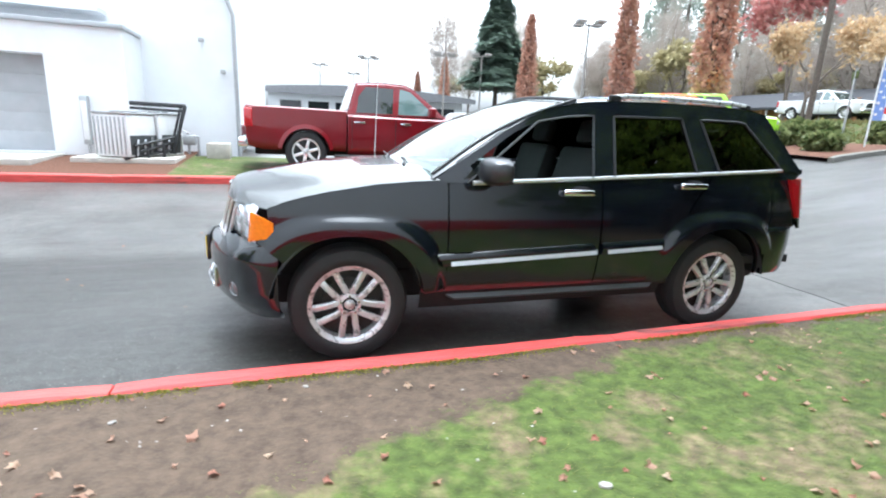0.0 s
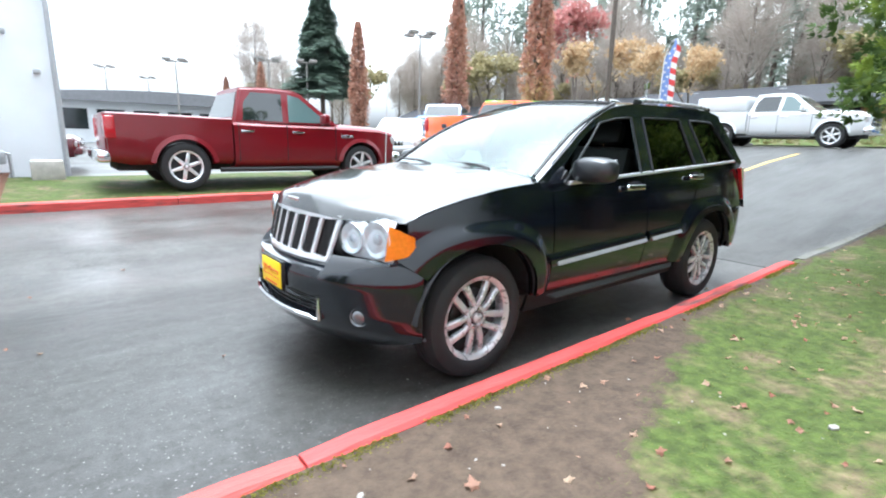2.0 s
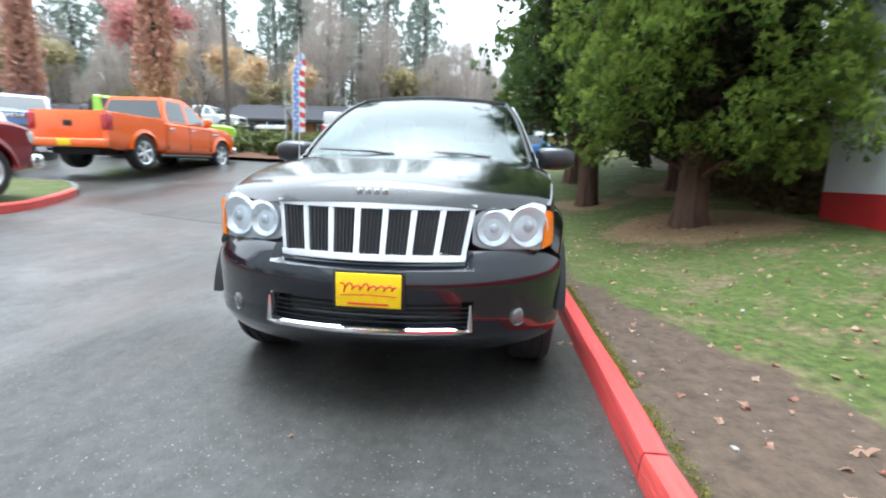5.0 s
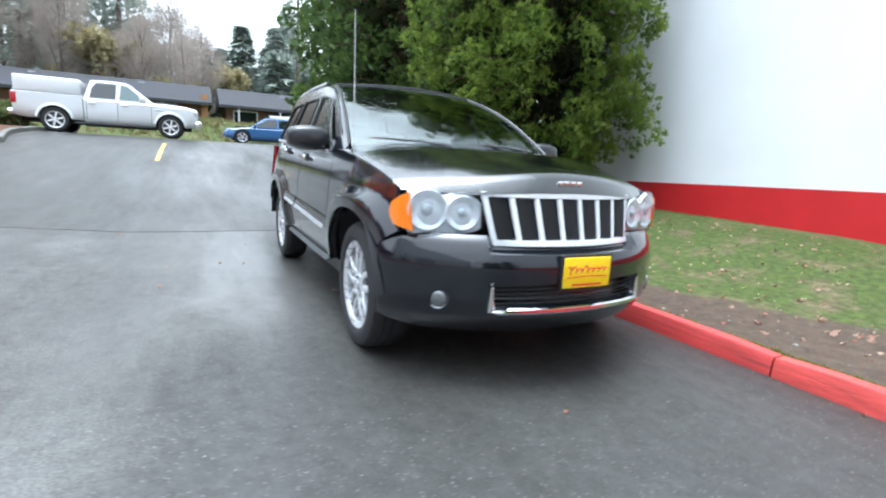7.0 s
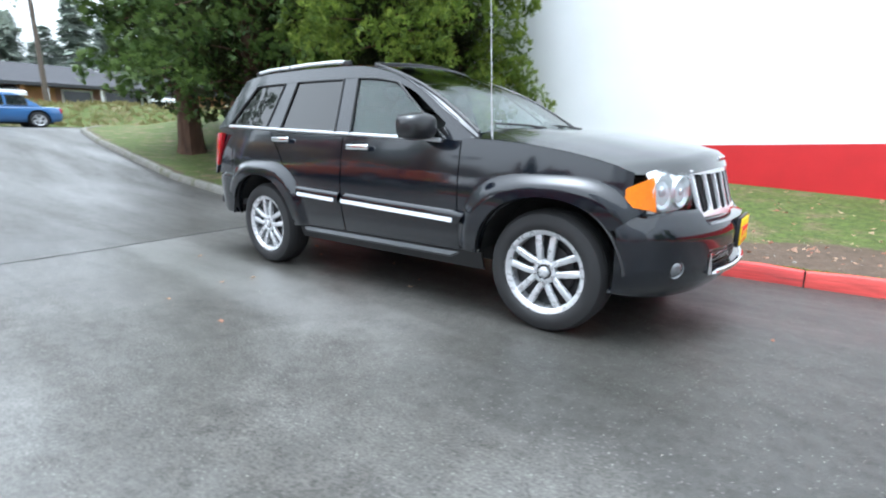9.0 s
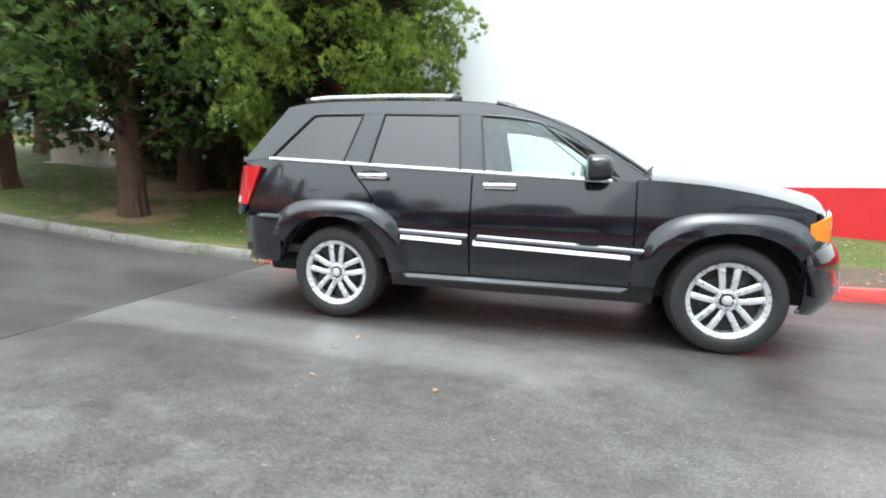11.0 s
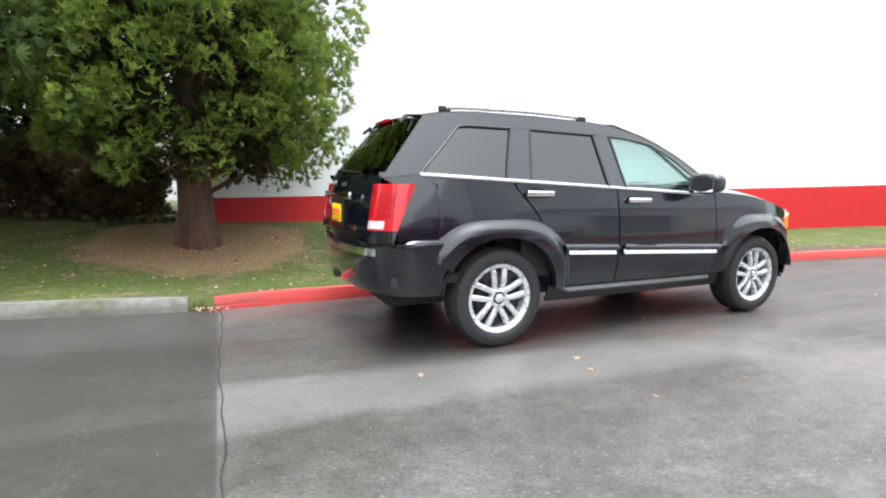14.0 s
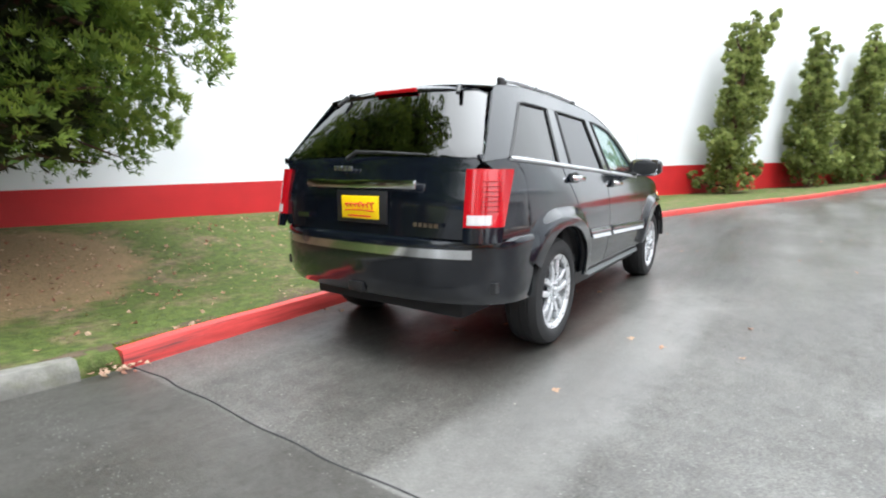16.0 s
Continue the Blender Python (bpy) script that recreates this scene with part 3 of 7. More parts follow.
# ---- wheels ----
def wheel(parent, x, y, z, radius, width, rim_r, side, spokes, kind="twin", rim_mat=ALLOY, detail=True):
    """A tyre with its rim; side is +1 where the outer face looks to +y."""
    face = pose(x, y, z, -90 * side, 0, 0)
    tyre_prof = [(rim_r - 0.015, -width / 2 + 0.03), (rim_r + 0.01, -width / 2 + 0.004), (radius - 0.06, -width / 2), (radius - 0.022, -width / 2 + 0.014), (radius - 0.004, -width / 2 + 0.045),
                 (radius, -width / 4), (radius - 0.006, -width / 4 + 0.004), (radius - 0.006, -width / 4 + 0.012), (radius, -width / 4 + 0.016), (radius, -0.006), (radius - 0.006, -0.003), (radius - 0.006, 0.003), (radius, 0.006),
                 (radius, width / 4 - 0.016), (radius - 0.006, width / 4 - 0.012), (radius - 0.006, width / 4 - 0.004), (radius, width / 4),
                 (radius - 0.004, width / 2 - 0.045), (radius - 0.022, width / 2 - 0.014), (radius - 0.06, width / 2), (rim_r + 0.03, width / 2 - 0.001), (rim_r + 0.01, width / 2 - 0.006), (rim_r - 0.015, width / 2 - 0.03)]
    wheel_ob = part("wheel", lathed([(0.02, 0.02), (rim_r - 0.02, 0.02), (rim_r - 0.02, -0.03), (0.02, -0.03)], 24), DARK_METAL, parent, "wheel with a black tyre and silver alloy rim", m=face)
    part("tyre", lathed(tyre_prof, 48), RUBBER, wheel_ob)
    rim = lathed([(rim_r - 0.03, -0.02), (rim_r - 0.030, width / 2 - 0.032), (rim_r - 0.016, width / 2 - 0.018), (rim_r + 0.004, width / 2 - 0.014), (rim_r + 0.006, width / 2 - 0.03), (rim_r - 0.012, width / 2 - 0.05), (rim_r - 0.02, -0.02)], 48)
    out = width / 2 - 0.028
    for k in range(spokes):
        a = k * math.tau / spokes + 0.31
        for s in ((-1, 1) if kind == "twin" else (0,)):
            hub_off, rim_off = (0.028 * s, 0.052 * s) if kind == "twin" else (0, 0)
            w0, w1 = (0.018, 0.021) if kind == "twin" else (0.036, 0.026)
            turn = Matrix.Rotation(a, 4, "Z")
            bm = bmesh.new()
            secs = []
            for f, h in ((0.04, out - 0.012), (rim_r * 0.45, out + 0.004), (rim_r * 0.8, out - 0.002), (rim_r - 0.012, out - 0.012)):
                t = (f - 0.04) / (rim_r - 0.05)
                c, w = hub_off + (rim_off - hub_off) * t, w0 + (w1 - w0) * t
                secs.append([bm.verts.new((f, c - w, h - 0.03)), bm.verts.new((f, c - w, h - 0.006)), bm.verts.new((f, c - w * 0.6, h)), bm.verts.new((f, c + w * 0.6, h)), bm.verts.new((f, c + w, h - 0.006)), bm.verts.new((f, c + w, h - 0.03))])
            for p, q in zip(secs, secs[1:]):
                for i in range(5):
                    bm.faces.new((p[i], q[i], q[i + 1], p[i + 1]))
            bmesh.ops.transform(bm, matrix=turn, verts=bm.verts)
            me = bpy.data.meshes.new("t")
            bm.to_mesh(me)
            bm.free()
            rim.from_mesh(me)
            bpy.data.meshes.remove(me)
    lathe(rim, [(0.075, out - 0.03), (0.072, out - 0.004), (0.05, out + 0.002), (0.046, out - 0.004)], 24)
    part("rim", rim, rim_mat, wheel_ob)
    part("hub_cap", lathed([(0.034, out - 0.01), (0.032, out + 0.006), (0.024, out + 0.012), (0.0, out + 0.013)], 20), ALLOY, wheel_ob)
    if detail:
        for k in range(5):
            a = k * math.tau / 5 + 0.31 + math.pi / 5
            part("wheel_nut", lathed([(0.009, out - 0.012), (0.009, out + 0.008), (0.0, out + 0.009)], 6, Matrix.Translation((0.058 * math.cos(a), 0.058 * math.sin(a), 0))), CHROME, wheel_ob)
        part("brake_disc", lathed([(0.05, 0.03), (0.165, 0.03), (0.165, 0.045), (0.05, 0.045)], 32), DARK_METAL, wheel_ob)
    return wheel_ob


GALV_AERIAL = material("aerial metal", (0.6, 0.6, 0.6), 0.35, 0.6, vary=0.05, scale=20)


# ---- the black sport utility vehicle ----
suv = thing("sport_utility_vehicle", pose(0, 0, 0), "glossy black sport utility vehicle parked by the red kerb", "car")


def half_width(x, z):
    w = 0.925 - (0.070 * ((z - 0.72) / 0.48) ** 2 if z > 0.72 else 0.055 * ((0.72 - z) / 0.35) ** 2)
    if x > 1.2:
        w -= 0.11 * ((x - 1.2) / 0.8) ** 2
    if x < -1.5:
        w -= 0.055 * ((-1.5 - x) / 0.75) ** 2
    return w


def belt(x):
    return 1.150 - 0.046 * x


def shoulder(x):
    return interp(x, [0.7, 1.0, 1.23, 1.5, 1.65, 1.8, 1.92, 2.05], [1.135, 1.12, 1.10, 1.055, 1.02, 0.975, 0.93, 0.87])


def top_edge(x):
    return interp(x, [-1.95, -1.88, -1.75, -1.5, -1.0, -0.5, -0.3, -0.14, 0.05, 0.24, 0.42, 0.60, 0.90], [1.645, 1.665, 1.685, 1.70, 1.70, 1.687, 1.672, 1.65, 1.605, 1.53, 1.435, 1.32, 1.135])


def glass_y(x, z):
    return 0.868 - 0.41 * (z - 1.19) - (0.05 * max(0, (x - 0.1) / 0.8) ** 2) - 0.055 * max(0, (-1.5 - x) / 0.75) ** 2


def nose(y):
    return 2.15 - 0.36 * y * y


def arch_z(x, cx, r, floor):
    d = r * r - (x - cx) ** 2
    return max(floor, 0.36 + math.sqrt(d)) if d > 0 else floor


AF, AR, RW = 1.385, -1.395, 0.455


def side_panel(name, xl, xr, zb, zt, nu, nv, mat=BLACK_PAINT, out=0.0):
    def f(u, v):
        z0, z1 = zb(xl(0.5) + (xr(0.5) - xl(0.5)) * u), 0
        x = xl(v) + (xr(v) - xl(v)) * u
        z0, z1 = zb(x), zt(x)
        z = z0 + (z1 - z0) * v
        return (x, half_width(x, z) + out, z)
    return pair(name, shell(f, nu, nv, 0.02, flip=True), mat, suv)


lower = lambda x: 0.415
side_panel("front_fender", lambda v: 0.785 + 0.0 * v, lambda v: 1.845, lambda x: max(arch_z(x, AF, RW, 0.415), 0.74 if x > 1.80 else 0), shoulder, 60, 16)
side_panel("front_door", lambda v: -0.325, lambda v: 0.775, lower, belt, 30, 18)
side_panel("rear_door", lambda v: -0.90 - 0.13 * smooth(v / 0.45) - 0.24 * smooth((v - 0.3) / 0.7), lambda v: -0.337, lambda x: arch_z(x, AR, RW, 0.415), belt, 40, 18)
side_panel("rear_quarter_panel", lambda v: -2.165 - 0.095 * smooth((v - 0.84) / 0.1), lambda v: -0.93 - 0.12 * smooth(v / 0.45) - 0.24 * smooth((v - 0.3) / 0.7), lambda x: max(arch_z(x, AR, RW, 0.415), 0.80 if x < -1.875 else 0), lambda x: belt(x) - 0.001, 60, 18)
side_panel("rocker_panel", lambda v: -0.95, lambda v: 0.93, lambda x: 0.29, lambda x: 0.412, 20, 4, BLACK_TRIM, -0.02)


# flared arches
def flare(cx, a0, a1):
    def f(u, v):
        a = radians(a0 + (a1 - a0) * u)
        r = (RW - 0.004 + 0.155 * v) * (1 + 0.10 * math.sin(2 * a) ** 2 * (0.35 + 0.65 * v)) - 0.025 * v * math.sin(a) ** 6
        x, z = cx + r * math.cos(a) * 1.02, 0.36 + r * math.sin(a)
        z = max(z, 0.40)
        lift = 0.042 * (1 - smooth((v - 0.42) / 0.58)) - 0.006 * v
        return (x, half_width(x, z) + 0.004 + lift, z)
    return shell(f, 44, 12, 0.02)


pair("wheel_arch_flare", flare(AF, 172, 38), BLACK_PAINT, suv)
pair("wheel_arch_flare", flare(AR, 150, 5), BLACK_PAINT, suv)


def liner(cx):
    bm = bmesh.new()
    grid(bm, lambda u, v: (cx + (RW + 0.02) * math.cos(radians(8 + 164 * u)), 0.52 + 0.42 * v, 0.36 + (RW + 0.02) * math.sin(radians(8 + 164 * u))), 24, 1)
    grid(bm, lambda u, v: (cx + (RW + 0.02) * v * math.cos(radians(8 + 164 * u)), 0.52, 0.36 + (RW + 0.02) * v * math.sin(radians(8 + 164 * u))), 24, 1)
    return bm


for cx in (AF, AR):
    pair("wheel_well", liner(cx), DARK_CLOTH, suv)
for sx, sy in ((AF, 1), (AR, 1), (AF, -1), (AR, -1)):
    wheel(suv, sx, 0.79 * sy, 0.363, 0.367, 0.245, 0.252, sy, 5)


# hood
def hood(u, v):
    y = (2 * v - 1)
    edge = lambda x: half_width(x, shoulder(x)) - 0.012
    xf = nose(0.80 * y) - 0.025 - (0.06 * smooth((abs(y) - 0.55) / 0.45))
    x = 0.83 + 0.10 * (1 - y * y) + (xf - 0.83 - 0.10 * (1 - y * y)) * u
    w = edge(min(x, 1.95))
    z = shoulder(x) + 0.004 + (0.075 - 0.02 * u) * (1 - abs(y) ** 2.6) - 0.02 * smooth((u - 0.93) / 0.07) + 0.012 * smooth((abs(y) - 0.42) / 0.08) * smooth((0.78 - abs(y)) / 0.15) * smooth(1 - u * 0.7)
    zc = interp(u, [0, 0.5, 0.85, 0.95, 0.975, 1], [1.20, 1.165, 1.088, 1.056, 1.03, 0.962])
    z = z * (abs(y) ** 2) + (1 - abs(y) ** 2) * zc if u > 0 else z * abs(y) ** 2 + (1 - abs(y) ** 2) * zc
    return (x, y * w, z)


part("hood", shell(hood, 40, 36, 0.02), WET_PAINT, suv, "black hood with beaded water")
badge = bmesh.new()
for i in range(4):
    box(badge, 2.100, 2.112, -0.075 + 0.04 * i, -0.047 + 0.04 * i, 0.998, 1.022, 0.003)
part("hood_badge", badge, CHROME, suv, "small chrome badge")


# front bumper
def bumper_front(u, v):
    a = radians(-90 + 180 * u)
    low = 0.265 + 0.05 * abs(math.sin(a)) ** 7
    z = low + (0.75 - low) * v
    y = 0.915 * math.copysign(abs(math.sin(a)) ** 0.92, a)
    x = 1.80 + 0.455 * max(0, math.cos(a)) ** 1.42
    o = interp(z, [0.265, 0.31, 0.36, 0.44, 0.60, 0.635, 0.67, 0.71, 0.735, 0.75], [-0.11, -0.06, -0.02, 0.0, 0.0, -0.006, -0.02, -0.045, -0.065, -0.085])
    if abs(y) < 0.47 and 0.415 < z < 0.53:
        o -= 0.07
    if abs(y) < 0.47 and z > 0.675:
        o -= 0.05
    k = max(0, math.cos(a)) ** 0.6
    return (x + o * (0.25 + 0.75 * k), y * (1 + o * 0.35), z)


part("front_bumper", shell(bumper_front, 72, 36, 0.02, flip=True), BLACK_PAINT, suv, "glossy black front bumper")
lip = bmesh.new()


def lip_at(u, dz):
    y = -0.47 + 0.94 * u
    a = math.asin(min(1, abs(y / 0.915) ** (1 / 0.92)))
    x = 1.80 + 0.455 * math.cos(a) ** 1.42
    return Vector((x + 0.004, y, 0.398 + dz))


tube(lip, [lip_at(0, 0.12)] + [lip_at(i / 24, 0.0) for i in range(25)] + [lip_at(1, 0.12)], [0.006] + [0.017] * 25 + [0.006], 8)
part("bumper_lip", lip, CHROME, suv, "chrome strip below the air intake")
slats = bmesh.new()
for k in range(4):
    tube(slats, [lip_at(i / 16, 0.028 + 0.022 * k) - Vector((0.045, 0, 0)) for i in range(17)], 0.0035, 5)
part("intake_grille", slats, BLACK_TRIM, suv)

# grille with seven slots
frame_bm = bmesh.new()


def grille_bar(y0, y1, z0, z1, d0=0.0, deep=0.05):
    n = 10 if y1 - y0 > 0.2 else 1
    rows = []
    for i in range(n + 1):
        y = y0 + (y1 - y0) * i / n
        x = nose(y) - 0.045
        rows.append([frame_bm.verts.new((x - deep + (0.28 * (0.96 - z0)), y, z0)), frame_bm.verts.new((x + d0 + 0.28 * (0.96 - z0), y, z0)), frame_bm.verts.new((x + d0 + 0.28 * (0.96 - z1), y, z1)), frame_bm.verts.new((x - deep + 0.28 * (0.96 - z1), y, z1))])
    for a, b in zip(rows, rows[1:]):
        for k in range(4):
            frame_bm.faces.new((a[k], b[k], b[(k + 1) % 4], a[(k + 1) % 4]))
    frame_bm.faces.new(rows[0])
    frame_bm.faces.new(rows[-1][::-1])


grille_bar(-0.485, 0.485, 0.932, 0.964, 0.012)
grille_bar(-0.480, 0.480, 0.700, 0.730, 0.016)
for k in range(8):
    c = -0.462 + 0.132 * k
    grille_bar(c - 0.014, c + 0.014, 0.71, 0.935, 0.008, 0.012)


def taper(bm):
    """The grille narrows towards the bumper."""
    for v in bm.verts:
        v.co.y *= 1 - 0.36 * (0.955 - v.co.z)
    return bm


taper(frame_bm)
bmesh.ops.recalc_face_normals(frame_bm, faces=frame_bm.faces)
bmesh.ops.bevel(frame_bm, geom=[e for e in frame_bm.edges if len(e.link_faces) == 2 and e.calc_face_angle(0) > 0.8], offset=0.005, segments=2, affect="EDGES")
grille = part("grille", frame_bm, material("satin grille chrome", (0.80, 0.81, 0.83), 0.2, 0.55, vary=0.04, scale=30, coat=0.5), suv, "chrome grille with seven upright slots")
mesh_bm = bmesh.new()
for k in range(7):
    c = -0.396 + 0.132 * k
    x = nose(c) - 0.062
    for i in range(5):
        tube(mesh_bm, [(x + 0.016 + 0.28 * 0.245, c - 0.036 + 0.018 * i, 0.715), (x + 0.016 + 0.28 * 0.025, c - 0.036 + 0.018 * i, 0.935)], 0.004, 5)
    grid(mesh_bm, lambda u, v: (x + 0.008 + 0.28 * (0.26 - 0.25 * v), c - 0.055 + 0.11 * u, 0.70 + 0.25 * v), 1, 1)
part("grille_mesh", taper(mesh_bm), BLACK_TRIM, grille)


# head lamps
LOBES = ((0.575, 0.850, 0.094), (0.735, 0.862, 0.112))


def lamp_point(y, z, d=0.0):
    x = 2.105 - 0.26 * y * y - 0.10 * (z - 0.86) + d
    bulge = max([0.0] + [1 - ((y - cy) ** 2 + (z - cz) ** 2) / (r * r) for cy, cz, r in LOBES])
    return (x + 0.02 * math.sqrt(bulge), y, z)


def lamp_top(y):
    return interp(y, [0.46, 0.49, 0.52, 0.56, 0.60, 0.64, 0.655, 0.68, 0.74, 0.80, 0.84], [0.90, 0.925, 0.942, 0.950, 0.948, 0.934, 0.934, 0.954, 0.976, 0.964, 0.925])


def lamp_bottom(y):
    return interp(y, [0.46, 0.49, 0.56, 0.64, 0.75, 0.86, 0.9], [0.775, 0.755, 0.742, 0.746, 0.738, 0.752, 0.765])


lens = shell(lambda u, v: lamp_point(0.462 + 0.345 * u, lamp_bottom(0.462 + 0.345 * u) + (lamp_top(0.462 + 0.345 * u) - lamp_bottom(0.462 + 0.345 * u)) * v), 30, 16, 0.004, flip=True)
bowl = bmesh.new()
for cy, cz, r in ((0.560, 0.848, 0.078), (0.722, 0.858, 0.092)):
    at = Matrix.Translation((lamp_point(cy, cz)[0] - 0.034, cy, cz)) @ Matrix.Rotation(radians(14), 4, "Z") @ Matrix.Rotation(radians(90), 4, "Y")
    lathe(bowl, [(0.0, -0.014), (r * 0.4, -0.012), (r * 0.62, -0.006), (r * 0.66, -0.002), (r * 0.9, 0.004), (r, 0.010), (r + 0.004, 0.011), (r + 0.007, 0.006), (r + 0.008, -0.01)], 28, at)
bulbs = []
for cy, cz, r in ((0.560, 0.848, 0.022), (0.722, 0.858, 0.030)):
    at = Matrix.Translation((lamp_point(cy, cz)[0] - 0.040, cy, cz)) @ Matrix.Rotation(radians(14), 4, "Z") @ Matrix.Rotation(radians(90), 4, "Y")
    bulbs.append(lathed([(r, -0.02), (r, 0.004), (r * 0.8, 0.016), (0, 0.024)], 20, at))
backing = bmesh.new()
grid(backing, lambda u, v: lamp_point(0.462 + 0.345 * u, lamp_bottom(0.462 + 0.345 * u) + 0.004 + (lamp_top(0.462 + 0.345 * u) - lamp_bottom(0.462 + 0.345 * u) - 0.008) * v, -0.034), 20, 8, True)


def amber_point(u, v):
    """The wedge that wraps from the lens round to the fender."""
    z = 0.757 + 0.03 * u + (0.18 - 0.03 * u - 0.06 * u * u) * v
    a, b, c = Vector((1.948 - 0.10 * (z - 0.86), 0.795 + 0.012 * v)), Vector((1.935, 0.852)), Vector((1.815, half_width(1.815, z) + 0.007))
    p = a * (1 - u) ** 2 + b * 2 * u * (1 - u) + c * u * u
    return (p.x, p.y, z)


amber = shell(amber_point, 14, 8, 0.012)
SILVERED = material("lamp reflector", (0.92, 0.93, 0.95), 0.2, 0.45, vary=0.06, scale=60, bump=0.25, bump_scale=90)
HOUSING = material("pale lamp housing", (0.70, 0.71, 0.73), 0.3, 0.0, vary=0.08, scale=50, bump=0.3, bump_scale=70)
PROJECTOR = material("projector glass", (0.58, 0.60, 0.62), 0.06, 0.2, vary=0.1, scale=60, coat=1.0)
for side in (1, -1):
    unit = part("headlight", lens.copy() if side > 0 else mirrored(lens), LENS, suv, "clear twin headlight")
    for nm, b, mt in (("reflector", bowl, SILVERED), ("bulb_lens", bulbs[0], PROJECTOR), ("bulb_lens", bulbs[1], PROJECTOR), ("lamp_housing", backing, HOUSING), ("turn_signal", amber, AMBER)):
        part(nm, b.copy() if side > 0 else mirrored(b), mt, unit, "orange turn signal lens" if nm == "turn_signal" else "")
fog = bmesh.new()
lathe(fog, [(0.0, 0.016), (0.02, 0.014), (0.036, 0.008), (0.041, 0.001), (0.044, 0.001), (0.050, 0.006), (0.054, -0.03)], 28, Matrix.Translation((2.052, 0.69, 0.447)) @ Matrix.Rotation(radians(40), 4, "Z") @ Matrix.Rotation(radians(90), 4, "Y"))
pair("fog_lamp", fog, material("fog lamp glass", (0.17, 0.18, 0.19), 0.12, 0.5, vary=0.2, scale=50, coat=1.0), suv, "round fog lamp")
plate = part("licence_plate", boxed(2.262, 2.272, -0.125, 0.170, 0.508, 0.660, 0.003), PLATE_YELLOW, suv, "yellow dealer plate with red print")
part("plate_frame", boxed(2.245, 2.266, -0.137, 0.182, 0.496, 0.672, 0.004), BLACK_TRIM, plate)


def scrawl(bm, x, yc, zc, w, h):
    """A slanted line of loops over a stroke, like brushed script that cannot be read."""
    pts = []
    for i in range(61):
        f = i / 60
        tall = 1.0 if f < 0.2 or 0.42 < f < 0.5 else 0.5
        pts.append((x, yc + w * (f - 0.5) + 0.010 * math.sin(f * 44), zc + h * tall * 0.5 * math.sin(f * 44 + 1) + 0.06 * h * f))
    tube(bm, pts, 0.0042, 5)
    tube(bm, [(x, yc - w * 0.5, zc - h * 0.75), (x, yc, zc - h * 0.62), (x, yc + w * 0.5, zc - h * 0.72)], 0.0035, 5)
    return bm


part("print", scrawl(bmesh.new(), 2.271, 0.022, 0.594, 0.25, 0.045), PLATE_RED, plate)
part("plate_text", boxed(2.270, 2.274, -0.07, 0.115, 0.519, 0.528), PLATE_RED, plate)

# greenhouse
def strip(name, a, b, nu=6, nv=10, mat=BLACK_PAINT, out=0.0):
    """The side above the belt between two lines a(v) and b(v) of (x, z)."""
    def f(u, v):
        (x0, z0), (x1, z1) = a(v), b(v)
        x, z = x0 + (x1 - x0) * u, z0 + (z1 - z0) * u
        return (x, glass_y(x, z) + out, z)
    return shell(f, nu, nv, 0.014, flip=True)


def between(p, q):
    return lambda v: (p[0] + (q[0] - p[0]) * v, p[1] + (q[1] - p[1]) * v)


def win_top(x):
    return min(top_edge(x) - 0.055, interp(x, [-1.7, -1.6, -1.0, -0.3, -0.1, 0.12, 0.3, 0.72], [1.575, 1.59, 1.59, 1.575, 1.56, 1.52, 1.45, 1.16]))


pair("roof_side", strip("r", lambda v: (-1.90 + 2.62 * v, win_top(-1.90 + 2.62 * v)), lambda v: (-1.90 + 2.62 * v + 0.0, top_edge(-1.90 + 2.62 * v)), 4, 60), BLACK_PAINT, suv)
pair("rear_pillar", strip("d", between((-2.25, 1.215), (-1.90, 1.66)), between((-2.0, belt(-2.0)), (-1.67, 1.585))), BLACK_PAINT, suv)
pair("centre_pillar", strip("c", between((-1.345, belt(-1.345)), (-1.235, 1.595)), between((-1.135, belt(-1.135)), (-1.06, 1.595))), BLACK_PAINT, suv)
pair("door_pillar", strip("b", between((-0.42, belt(-0.42)), (-0.47, 1.585)), between((-0.245, belt(-0.245)), (-0.305, 1.58))), BLACK_PAINT, suv)
pair("front_pillar", strip("a", lambda v: (0.61 + 0.0 * v, 1.122 + 0.07 * v), lambda v: (0.90 - 0.25 * v, 1.112 + 0.16 * v), 6, 6), BLACK_PAINT, suv)


def window(x0b, x0t, x1b, x1t, mat, label, sides=(1, -1)):
    def f(u, v):
        xb, xt = x0b + (x1b - x0b) * u, x0t + (x1t - x0t) * u
        zb, zt = belt(xb), win_top(xt)
        x, z = xb + (xt - xb) * v, zb + (zt - zb) * v
        return (x, glass_y(x, z) - 0.006, z)
    bm = shell(f, 12, 8, 0.005, flip=True)
    for s in sides:
        part("side_window", bm.copy() if s > 0 else mirrored(bm), mat, suv, label)
    bm.free()

    def rim(pts):
        return [(x, glass_y(x, z) + 0.002, z) for x, z in pts]
    path = [(x0b + (x0t - x0b) * i / 8, belt(x0b) + (win_top(x0t) - belt(x0b)) * i / 8) for i in range(8)] + [(x0t + (x1t - x0t) * i / 12, win_top(x0t + (x1t - x0t) * i / 12)) for i in range(12)] + [(x1t + (x1b - x1t) * i / 8, win_top(x1t) + (belt(x1b) - win_top(x1t)) * i / 8) for i in range(9)]
    pair("window_seal", tubed(rim(path), 0.009, 6), BLACK_TRIM, suv)


